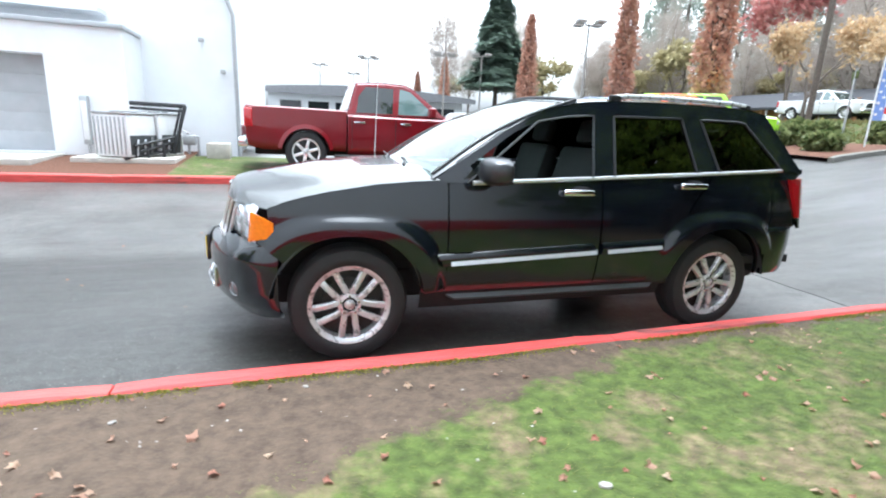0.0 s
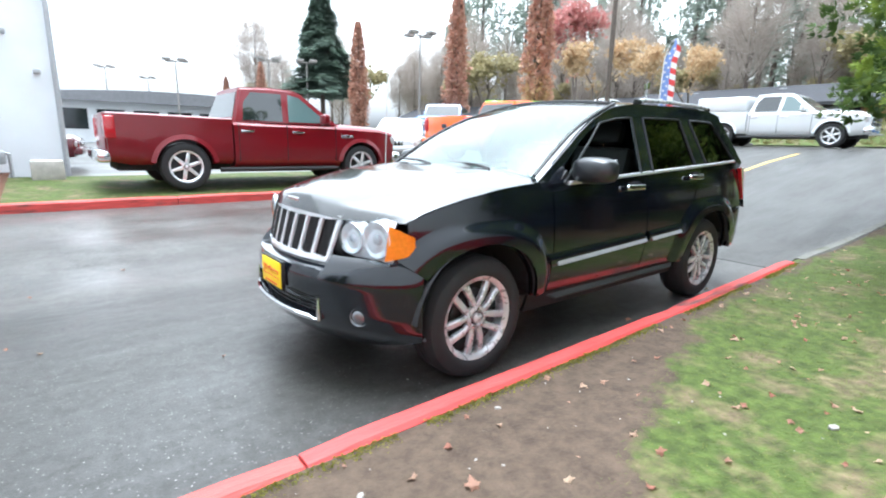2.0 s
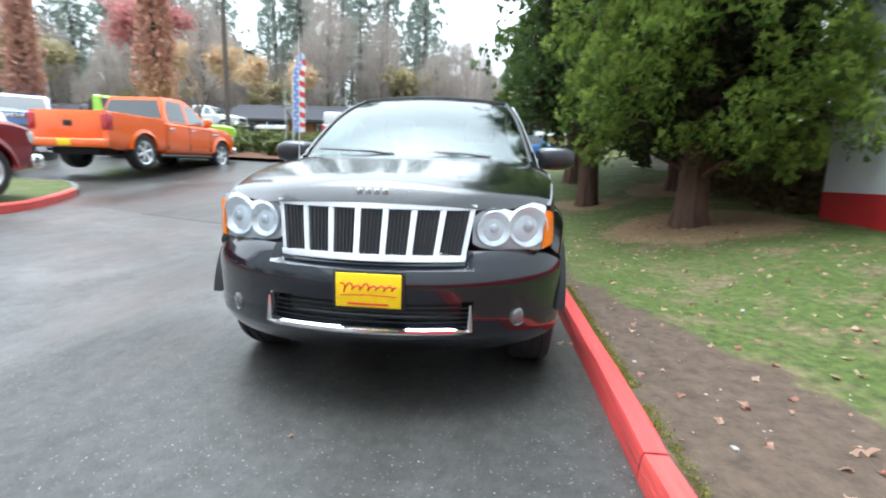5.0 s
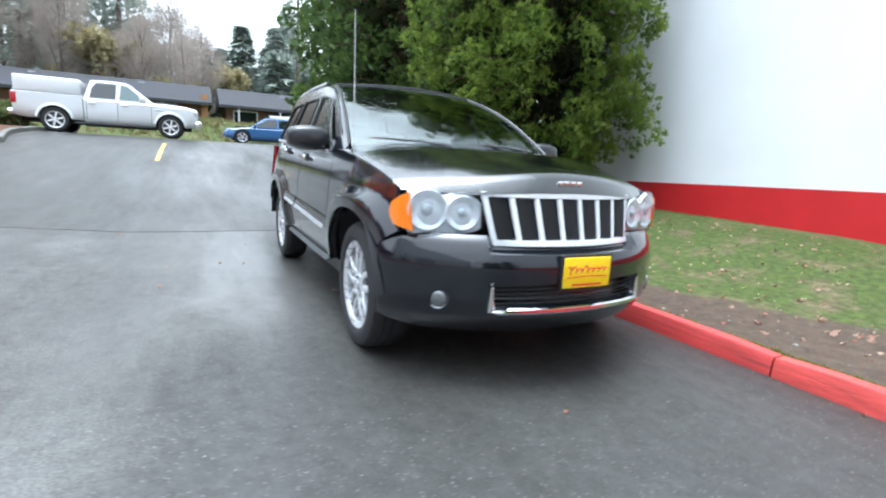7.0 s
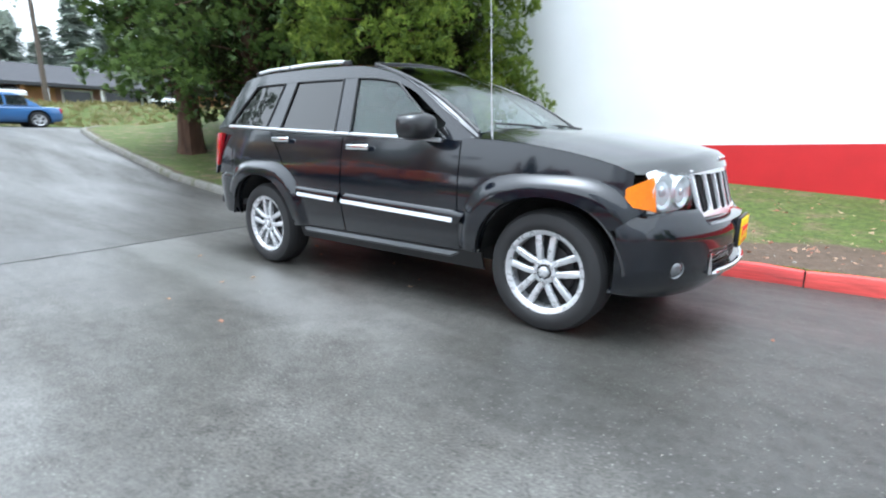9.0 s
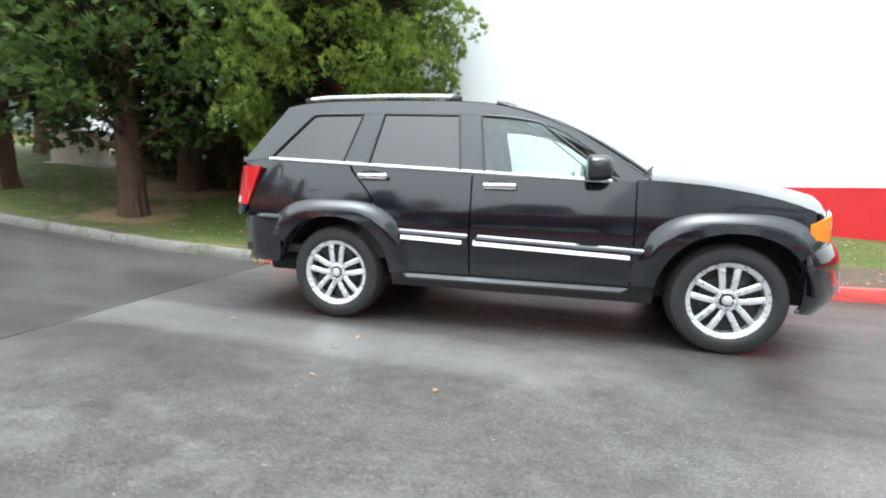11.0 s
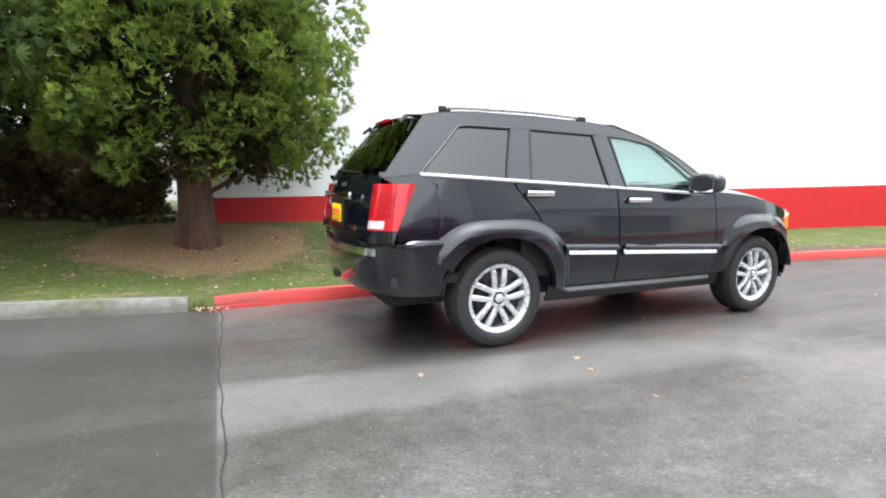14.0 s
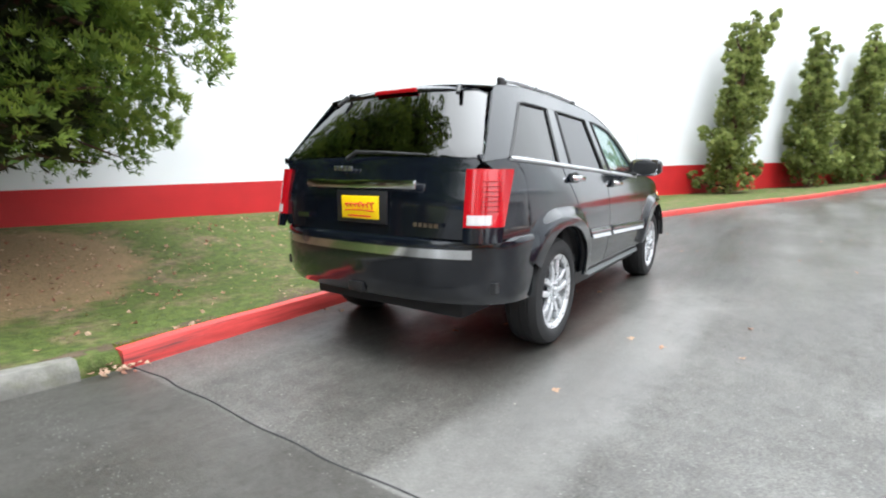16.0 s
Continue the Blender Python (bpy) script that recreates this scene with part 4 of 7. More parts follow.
window(-1.99, -1.66, -1.345, -1.235, TINTED, "dark tinted rear side window")
window(-1.135, -1.06, -0.42, -0.47, TINTED, "dark tinted rear door window")
window(-0.245, -0.305, 0.655, 0.13, CLEAR, "clear front door window", (-1,))
trim = bmesh.new()
tube(trim, [(x, half_width(x, belt(x)) + 0.006, belt(x) - 0.002) for x in steps((-1.99, 0.62, 30))], 0.014, 8)
pair("belt_trim", trim, SATIN_STRIP, suv, "thin chrome belt strip")


# windscreen, roof, tailgate
def screen(u, v):
    y = 2 * v - 1
    zt, zb = 1.675, 1.165
    xt, xb = -0.20 + 0.09 * (1 - y * y), 0.865 + 0.14 * (1 - y * y)
    wt, wb = 0.625, 0.80
    bow = 0.055 * math.sin(u * math.pi)
    return (xb + (xt - xb) * u + bow * 0.5, y * (wb + (wt - wb) * u), zb + (zt - zb) * u + bow + 0.03 * (1 - y * y) * u)


part("windscreen", shell(screen, 16, 20, 0.006), CLEAR, suv, "windscreen with sky reflected in it")
surround = bmesh.new()
tube(surround, [screen(i / 16, 0) for i in range(17)] + [screen(1, i / 16) for i in range(1, 17)] + [screen(1 - i / 16, 1) for i in range(1, 17)], 0.014, 6)
part("windscreen_seal", surround, BLACK_TRIM, suv)
pair("windscreen_pillar", shell(lambda u, v: (lambda a, b: tuple(a[i] + (b[i] - a[i]) * v for i in range(3)))(screen(u, 1.0), (0.90 - 1.08 * u - 0.02, glass_y(0.90 - 1.08 * u, top_edge(0.90 - 1.08 * u)) + 0.004, top_edge(0.90 - 1.08 * u))), 16, 4, 0.012, flip=True), BLACK_PAINT, suv)


def roof(u, v):
    y = 2 * v - 1
    x = -0.13 - 1.79 * u + 0.09 * (1 - y * y) * (1 - u) + 0.02 * (1 - abs(y))
    t = top_edge(max(-1.92, min(x, -0.12)))
    w = glass_y(x, t) + 0.003
    return (x, y * w, t + 0.045 * (1 - abs(y) ** 2.2) - 0.01 * (1 - u) * (1 - abs(y)))


part("roof", shell(roof, 30, 20, 0.014), WET_PAINT, suv, "black roof")
sunroof = shell(lambda u, v: (lambda p: (p[0], p[1], p[2] + 0.004))(roof(0.14 + 0.2 * u, 0.27 + 0.46 * v)), 6, 8, 0.004)
part("sunroof", sunroof, material("sunroof glass", (0.01, 0.01, 0.012), 0.05, coat=1.0), suv)


def hatch(u, v, out=0.0, w0=0.605, w1=0.735):
    """u down from the roof to the bumper."""
    y = 2 * v - 1
    z = 1.66 - 0.86 * u
    x = interp(z, [0.80, 1.0, 1.2, 1.25, 1.45, 1.64, 1.66], [-2.37, -2.36, -2.315, -2.29, -2.13, -1.965, -1.93])
    w = w0 + (w1 - w0) * smooth(u * 2.2)
    if z > 1.22:
        w = interp(z, [1.22, 1.66], [0.79, 0.61])
    elif z > 1.165:
        w = interp(z, [1.165, 1.22], [w, 0.79])
    return (x + 0.07 * abs(y) ** 2.5 - out, y * w, z + 0.035 * (1 - y * y) * (1 - u))


part("tailgate", shell(lambda u, v: hatch(0.50 + 0.50 * u, v), 14, 20, 0.016, flip=True), BLACK_PAINT, suv, "black tailgate")
part("rear_window", shell(lambda u, v: hatch(0.025 + 0.47 * u, v), 12, 20, 0.006, flip=True), TINTED, suv, "dark tinted rear window")
spoiler = shell(lambda u, v: (-1.86 - 0.13 * u + 0.09 * abs(2 * v - 1) ** 2.5, (2 * v - 1) * (0.635 - 0.01 * u), 1.70 - 0.028 * u - 0.045 * (2 * v - 1) ** 2 + 0.012 * math.sin(u * 3)), 6, 20, 0.025)
part("roof_spoiler", spoiler, BLACK_PAINT, suv)
part("brake_light", boxed(-2.005, -1.985, -0.17, 0.17, 1.652, 1.678, 0.006), RED_LENS, suv, "red high-mounted brake light")
for s in (1, -1):
    part("spoiler_strut", tubed([(-1.955, 0.46 * s, 1.668), (-2.02, 0.49 * s, 1.615)], [0.016, 0.012], 8), BLACK_TRIM, suv)
wiper = bmesh.new()
tube(wiper, [(-2.335, 0.10, 1.235), (-2.345, 0.02, 1.275), (-2.315, -0.22, 1.268), (-2.29, -0.46, 1.255)], [0.016, 0.012, 0.008, 0.005], 6)
part("rear_wiper", wiper, BLACK_TRIM, suv)
handle = part("tailgate_strip", boxed(-2.382, -2.36, -0.45, 0.42, 1.065, 1.115, 0.008), CHROME, suv, "chrome strip over the rear plate")
rear_plate = part("licence_plate", boxed(-2.386, -2.376, -0.185, 0.11, 0.885, 1.02, 0.003), PLATE_YELLOW, suv, "yellow dealer plate with red print")
part("plate_recess", boxed(-2.378, -2.362, -0.24, 0.16, 0.86, 1.05, 0.006), BLACK_TRIM, rear_plate)
part("print", scrawl(bmesh.new(), -2.387, -0.037, 0.962, 0.235, 0.04), PLATE_RED, rear_plate)
part("plate_text", boxed(-2.389, -2.385, -0.13, 0.055, 0.897, 0.906), PLATE_RED, rear_plate)
badges = bmesh.new()
for i in range(4):
    box(badges, -2.366, -2.357, 0.04 + 0.04 * i, 0.068 + 0.04 * i, 1.165, 1.195, 0.003)
part("tailgate_badge", badges, CHROME, suv, "small chrome badge")
small = bmesh.new()
for i in range(5):
    box(small, -2.378, -2.371, -0.60 + 0.035 * i, -0.575 + 0.035 * i, 0.862, 0.885)
part("tailgate_badge", small, CHROME, suv, "small chrome lettering")
part("tailgate_badge", boxed(-2.378, -2.371, 0.42, 0.52, 0.87, 0.90), CHROME, suv, "small chrome badge")


# tail lamps
def tail(u, v):
    z = 0.872 + 0.305 * v
    if u < 0.55:
        k = u / 0.55
        y, x = 0.728 + 0.142 * k, -2.33 + 0.10 * k ** 3 + 0.05 * v
    else:
        k = (u - 0.55) / 0.45
        y, x = 0.87 + 0.022 * math.sqrt(k), -2.23 + (0.06 + 0.075 * v) * k + 0.05 * v
    return (x, y - 0.012 * v, z)


lamp_bm = shell(tail, 16, 10, 0.03, flip=True)
part_corner = shell(lambda u, v: tail(u, -0.27 + 0.26 * v), 16, 4, 0.02)
pair("rear_corner", part_corner, BLACK_PAINT, suv)
white_bm = shell(lambda u, v: (lambda p: (p[0] - 0.004, p[1] + 0.002, p[2]))(tail(0.08 + 0.42 * u, 0.04 + 0.17 * v)), 6, 3, 0.005, flip=True)
for side in (1, -1):
    t = part("tail_light", lamp_bm.copy() if side > 0 else mirrored(lamp_bm), RED_LENS, suv, "red tail light with a white reversing lens")
    part("reversing_lens", white_bm.copy() if side > 0 else mirrored(white_bm), WHITE_LENS, t)
    ribs = bmesh.new()
    for k in range(7):
        tube(ribs, [Vector(tail(0.34 + 0.30 * i / 6, 0.28 + 0.085 * k)) - Vector((0.001, -0.002, 0)) for i in range(7)], 0.0026, 5)
    part("lens_rib", ribs if side > 0 else mirrored(ribs), DARK_RED_LENS, t)


def bumper_rear(u, v):
    a = radians(-90 + 180 * u)
    z = 0.43 + 0.375 * v
    y = 0.928 * math.copysign(abs(math.sin(a)) ** 0.8, a)
    x = -1.86 - 0.545 * max(0, math.cos(a)) ** 0.62
    o = interp(z, [0.43, 0.47, 0.55, 0.66, 0.76, 0.80, 0.805], [-0.05, -0.025, -0.012, 0, 0.0, -0.012, -0.05])
    k = max(0, math.cos(a)) ** 0.6
    return (x - o * (0.2 + 0.8 * k), y * (1 + o * 0.3), z)


part("rear_bumper", shell(bumper_rear, 64, 20, 0.02), BLACK_PAINT, suv, "glossy black rear bumper")
strip_bm = bmesh.new()


def rear_strip(u, v):
    p = Vector(bumper_rear(0.5 + (u - 0.5) * 0.56, 0.70 + 0.135 * v))
    return p + Vector((-0.007, 0, 0))


part("bumper_trim", shell(rear_strip, 30, 3, 0.006), CHROME, suv, "chrome strip along the rear bumper")
part("tow_hitch", boxed(-2.40, -2.30, -0.06, 0.06, 0.44, 0.50, 0.008), BLACK_TRIM, suv)

# side mouldings, steps, handles, mirrors, rails
for x0, x1 in ((-0.86, -0.345), (-0.318, 0.80)):
    zc = lambda x: 0.672 - 0.038 * x
    pair("side_moulding", shell(lambda u, v: (x0 + (x1 - x0) * u + (0.05 * v if x1 > 0.5 else 0), half_width(0, 0.65) + 0.008 + 0.02 * math.sin(math.pi * v) ** 0.5, zc(x0 + (x1 - x0) * u) - 0.05 + 0.085 * v), 10, 8, 0.012, flip=True), BLACK_PAINT, suv)
    pair("moulding_trim", shell(lambda u, v: (x0 + 0.02 + (x1 - x0 - 0.06) * u, half_width(0, 0.65) + 0.038 - 0.014 * v, zc(x0 + (x1 - x0) * u) - 0.036 + 0.036 * v), 6, 2, 0.004, flip=True), SATIN_STRIP, suv, "chrome side strip")
pair("side_step", shell(lambda u, v: (-0.80 + 1.52 * u + 0.10 * (1 - v) * (u - 0.5), 0.89 + 0.03 * v, 0.40 - 0.022 * v), 16, 3, 0.018), material("brushed sill metal", (0.12, 0.125, 0.13), 0.35, 0.6, vary=0.1, scale=20), suv, "silver sill strip")
for x0 in (-1.20, -0.245):
    zc = 1.105 - 0.047 * (x0 + 0.12) - 0.04 - (0.006 if x0 > -1 else 0.0)
    well = lathed([(0.0, 0.0), (0.055, 0.0), (0.065, 0.004)], 20, Matrix.Translation((x0 + 0.10, half_width(x0, zc) + 0.003, zc)) @ Matrix.Diagonal((1.5, 1, 0.7, 1)) @ Matrix.Rotation(radians(-90), 4, "X"))
    bar = boxed(x0, x0 + 0.235, half_width(x0, zc) + 0.018, half_width(x0, zc) + 0.045, zc - 0.02, zc + 0.022, 0.012, seg=3)
    a, b = pair("door_handle", bar, CHROME, suv, "chrome door handle")
    other = mirrored(well)
    part("handle_recess", well, BLACK_TRIM, a)
    part("handle_recess", other, BLACK_TRIM, b)


def mirror_shell(u, v):
    a, b = u * math.tau, (v - 0.5) * math.pi
    c = max(0, math.cos(b)) ** 0.45
    sx, sz = 0.125, 0.100
    x = 0.49 + sx * c * math.copysign(abs(math.cos(a)) ** 0.6, math.cos(a)) * (1.0 if math.cos(a) > 0 else 0.35)
    z = 1.205 + sz * c * math.copysign(abs(math.sin(a)) ** 0.6, math.sin(a)) * (0.92 - 0.12 * v)
    return (x, 1.0 + 0.145 * math.sin(b), z)


mir = grid(bmesh.new(), mirror_shell, 28, 12, True)
bmesh.ops.remove_doubles(mir, verts=mir.verts, dist=1e-4)
bmesh.ops.recalc_face_normals(mir, faces=mir.faces)
arm = boxed(0.44, 0.54, 0.80, 0.93, 1.125, 1.16, 0.012)
prism(arm, [(0.50, 1.12), (0.70, 1.115), (0.62, 1.20)], 0.835, 0.862)
MIRROR_SHELL = material("satin black mirror shell", (0.016, 0.017, 0.019), 0.3, vary=0.1, scale=60, coat=0.3)
MIRROR = material("mirror glass", (0.85, 0.86, 0.87), 0.02, 1.0)
looking = grid(bmesh.new(), lambda u, v: (0.4535, 0.89 + 0.22 * u, 1.135 + 0.14 * v), 1, 1)
for side in (1, -1):
    mr = part("door_mirror", mir.copy() if side > 0 else mirrored(mir), MIRROR_SHELL, suv, "black door mirror")
    part("mirror_arm", arm.copy() if side > 0 else mirrored(arm), BLACK_TRIM, mr)
    part("mirror_glass", looking.copy() if side > 0 else mirrored(looking), MIRROR, mr)
rail = bmesh.new()
rp = [(-1.76, 0.632, 1.70), (-1.72, 0.625, 1.718), (-1.58, 0.623, 1.730), (-1.0, 0.623, 1.735), (-0.62, 0.62, 1.727), (-0.53, 0.62, 1.714), (-0.46, 0.622, 1.70)]
tube(rail, rp[1:-1], 0.017, 8)
for side in (1, -1):
    r = part("roof_rail", rail.copy() if side > 0 else mirrored(rail), ALLOY, suv, "silver roof rail with black feet")
    for a, b in ((-1.775, -1.68), (-0.57, -0.475)):
        f = boxed(a, b, 0.608, 0.638, 1.68, 1.730, 0.012)
        part("rail_foot", f if side > 0 else mirrored(f), BLACK_TRIM, r)
part("antenna", tubed([(0.96, -0.80, 1.10), (0.955, -0.80, 1.18), (0.93, -0.80, 1.98)], [0.012, 0.004, 0.0022], 7), GALV_AERIAL, suv, "thin radio antenna")
wip = bmesh.new()
for y0 in (0.42, -0.22):
    tube(wip, [(0.985, y0 + 0.1, 1.195), (0.93, y0 - 0.08, 1.215), (0.90, y0 - 0.45, 1.222)], [0.011, 0.008, 0.006], 5)
part("windscreen_wiper", wip, BLACK_TRIM, suv)
cowl = shell(lambda u, v: (0.82 + 0.13 * (1 - (2 * v - 1) ** 2) + 0.06 * u, (2 * v - 1) * 0.80, 1.150 + 0.03 * (1 - (2 * v - 1) ** 2)), 3, 12, 0.01)
part("cowl", cowl, BLACK_TRIM, suv)

# underside and cabin
part("underbody", boxed(-2.15, 1.95, -0.62, 0.62, 0.30, 0.50, 0.03), DARK_CLOTH, suv)
part("cabin_floor", boxed(-2.2, 0.95, -0.86, 0.86, 0.50, 0.56), DARK_CLOTH, suv)
part("engine_bay", boxed(0.9, 1.95, -0.6, 0.6, 0.5, 0.95), DARK_CLOTH, suv)
pair("inner_door", boxed(-1.2, 0.8, 0.83, 0.85, 0.56, 1.12), DARK_CLOTH, suv)
dash = bmesh.new()
prism(dash, [(0.95, 0.6), (0.95, 1.13), (0.60, 1.15), (0.40, 1.08), (0.42, 0.95), (0.5, 0.6)], -0.80, 0.80, 0.03)
part("dashboard", dash, BLACK_TRIM, suv)
sw = lathed([(0.165, -0.014), (0.185, -0.014), (0.19, 0), (0.185, 0.014), (0.165, 0.014), (0.16, 0), (0.165, -0.014)], 28, Matrix.Translation((0.30, 0.38, 1.02)) @ Matrix.Rotation(radians(-65), 4, "Y"))
box(sw, -0.02, 0.03, -0.15, 0.15, -0.03, 0.03, 0.01, Matrix.Translation((0.31, 0.38, 1.02)) @ Matrix.Rotation(radians(25), 4, "Y"))
part("steering_wheel", sw, BLACK_TRIM, suv)


def seat(x, y, w=0.27):
    bm = bmesh.new()
    box(bm, x - 0.05, x + 0.48, y - w, y + w, 0.60, 0.80, 0.05)
    lean = Matrix.Translation((x, y, 0.78)) @ Matrix.Rotation(radians(-16), 4, "Y")
    box(bm, -0.13, 0.02, -w, w, -0.05, 0.60, 0.05, lean)
    s = part("seat", bm, LEATHER, suv, "dark leather seat")
    hb = bmesh.new()
    box(hb, -0.10, 0.0, -0.14, 0.14, 0.63, 0.82, 0.04, lean)
    part("headrest", hb, LEATHER, s)


for sx, sy in ((-0.28, 0.38), (-0.28, -0.38)):
    seat(sx, sy)
seat(-1.25, 0.42, 0.36)
seat(-1.25, -0.42, 0.36)
part("headliner", shell(lambda u, v: (lambda p: (p[0], p[1] * 0.97, p[2] - 0.035))(roof(u, v)), 8, 8, 0.006, flip=True), LEATHER, suv)


# ---- other vehicles ----
def hull(sections):
    """Skin through sections of (x, [(y, z), ...]) from the bottom middle to the top middle, both sides."""
    bm = bmesh.new()
    rings = []
    for x, pts in sections:
        ring = [bm.verts.new((x, y, z)) for y, z in pts] + [bm.verts.new((x, -y, z)) for y, z in reversed(pts) if y > 1e-4]
        rings.append(ring)
    n = len(rings[0])
    for a, b in zip(rings, rings[1:]):
        for k in range(n):
            bm.faces.new((a[k], a[(k + 1) % n], b[(k + 1) % n], b[k]))
    bm.faces.new(rings[0])
    bm.faces.new(rings[-1][::-1])
    bmesh.ops.recalc_face_normals(bm, faces=bm.faces)
    return bm


def lower_section(x, w, z0, z1, crown=0.03, tuck=0.05, shoulder_r=0.06):
    return (x, [(0, z0), (w - 0.12, z0), (w - tuck, z0 + 0.06), (w - 0.005, z0 + 0.25 * (z1 - z0)), (w, z0 + 0.55 * (z1 - z0)), (w - 0.012, z1 - shoulder_r), (w - 0.05, z1 - 0.012), (w - 0.12, z1 + crown * 0.3), (w * 0.5, z1 + crown * 0.9), (0, z1 + crown)])


def cylinder_cut(x, z, r, half):
    return lathed([(0, -half), (r, -half), (r, half), (0, half)], 36, pose(x, 0, z, 90))


def box_cut(*a):
    return boxed(*a)


def cab_y(z, zb, zt, wb, wt):
    return wb + (wt - wb) * (z - zb) / (zt - zb)


def cab(outline, zb, zt, wb, wt):
    bm = bmesh.new()
    lo = [bm.verts.new((x, cab_y(z, zb, zt, wb, wt), z)) for x, z in outline]
    hi = [bm.verts.new((x, -cab_y(z, zb, zt, wb, wt), z)) for x, z in outline]
    n = len(outline)
    bm.faces.new(lo), bm.faces.new(hi[::-1])
    for i in range(n):
        bm.faces.new((lo[(i + 1) % n], lo[i], hi[i], hi[(i + 1) % n]))
    bmesh.ops.recalc_face_normals(bm, faces=bm.faces)
    bmesh.ops.bevel(bm, geom=[e for e in bm.edges if abs((e.verts[0].co - e.verts[1].co).y) < 0.5 and e.calc_length() > 0.05 and abs(e.calc_face_angle(0)) > 0.7], offset=0.045, segments=3, affect="EDGES")
    return bm


def side_pane(pts, zb, zt, wb, wt, out=0.006):
    bm = bmesh.new()
    a = [bm.verts.new((x, cab_y(z, zb, zt, wb, wt) + out, z)) for x, z in pts]
    b = [bm.verts.new((x, cab_y(z, zb, zt, wb, wt) - 0.01, z)) for x, z in pts]
    bm.faces.new(a), bm.faces.new(b[::-1])
    for i in range(len(pts)):
        bm.faces.new((a[(i + 1) % len(pts)], a[i], b[i], b[(i + 1) % len(pts)]))
    bmesh.ops.recalc_face_normals(bm, faces=bm.faces)
    return bm


def cross_pane(p, q, w0, w1, out=0.008, m=0.07):
    """A wind- or rear screen between two (x, z) edges of a cab."""
    (x0, z0), (x1, z1) = p, q
    nx, nz = (z1 - z0), -(x1 - x0)
    ln = math.hypot(nx, nz)
    nx, nz = nx / ln * out, nz / ln * out
    return lambda s: shell(lambda u, v: (x0 + (x1 - x0) * (m + (1 - 2 * m) * u) + s * nx, (2 * v - 1) * ((w0 + (w1 - w0) * u) - 0.08), z0 + (z1 - z0) * (m + (1 - 2 * m) * u) + s * nz), 4, 8, 0.008)


CAR_GLASS = material("dark car glass", (0.012, 0.016, 0.017), 0.03, vary=0.02, scale=20, coat=1.0, spec=0.7)
PALE_GLASS = material("pale car glass", (0.10, 0.15, 0.15), 0.03, vary=0.02, scale=20, coat=1.0, spec=0.7)
CHROME_WHEEL = material("polished wheel", (0.86, 0.87, 0.88), 0.15, 0.55, vary=0.05, scale=20)


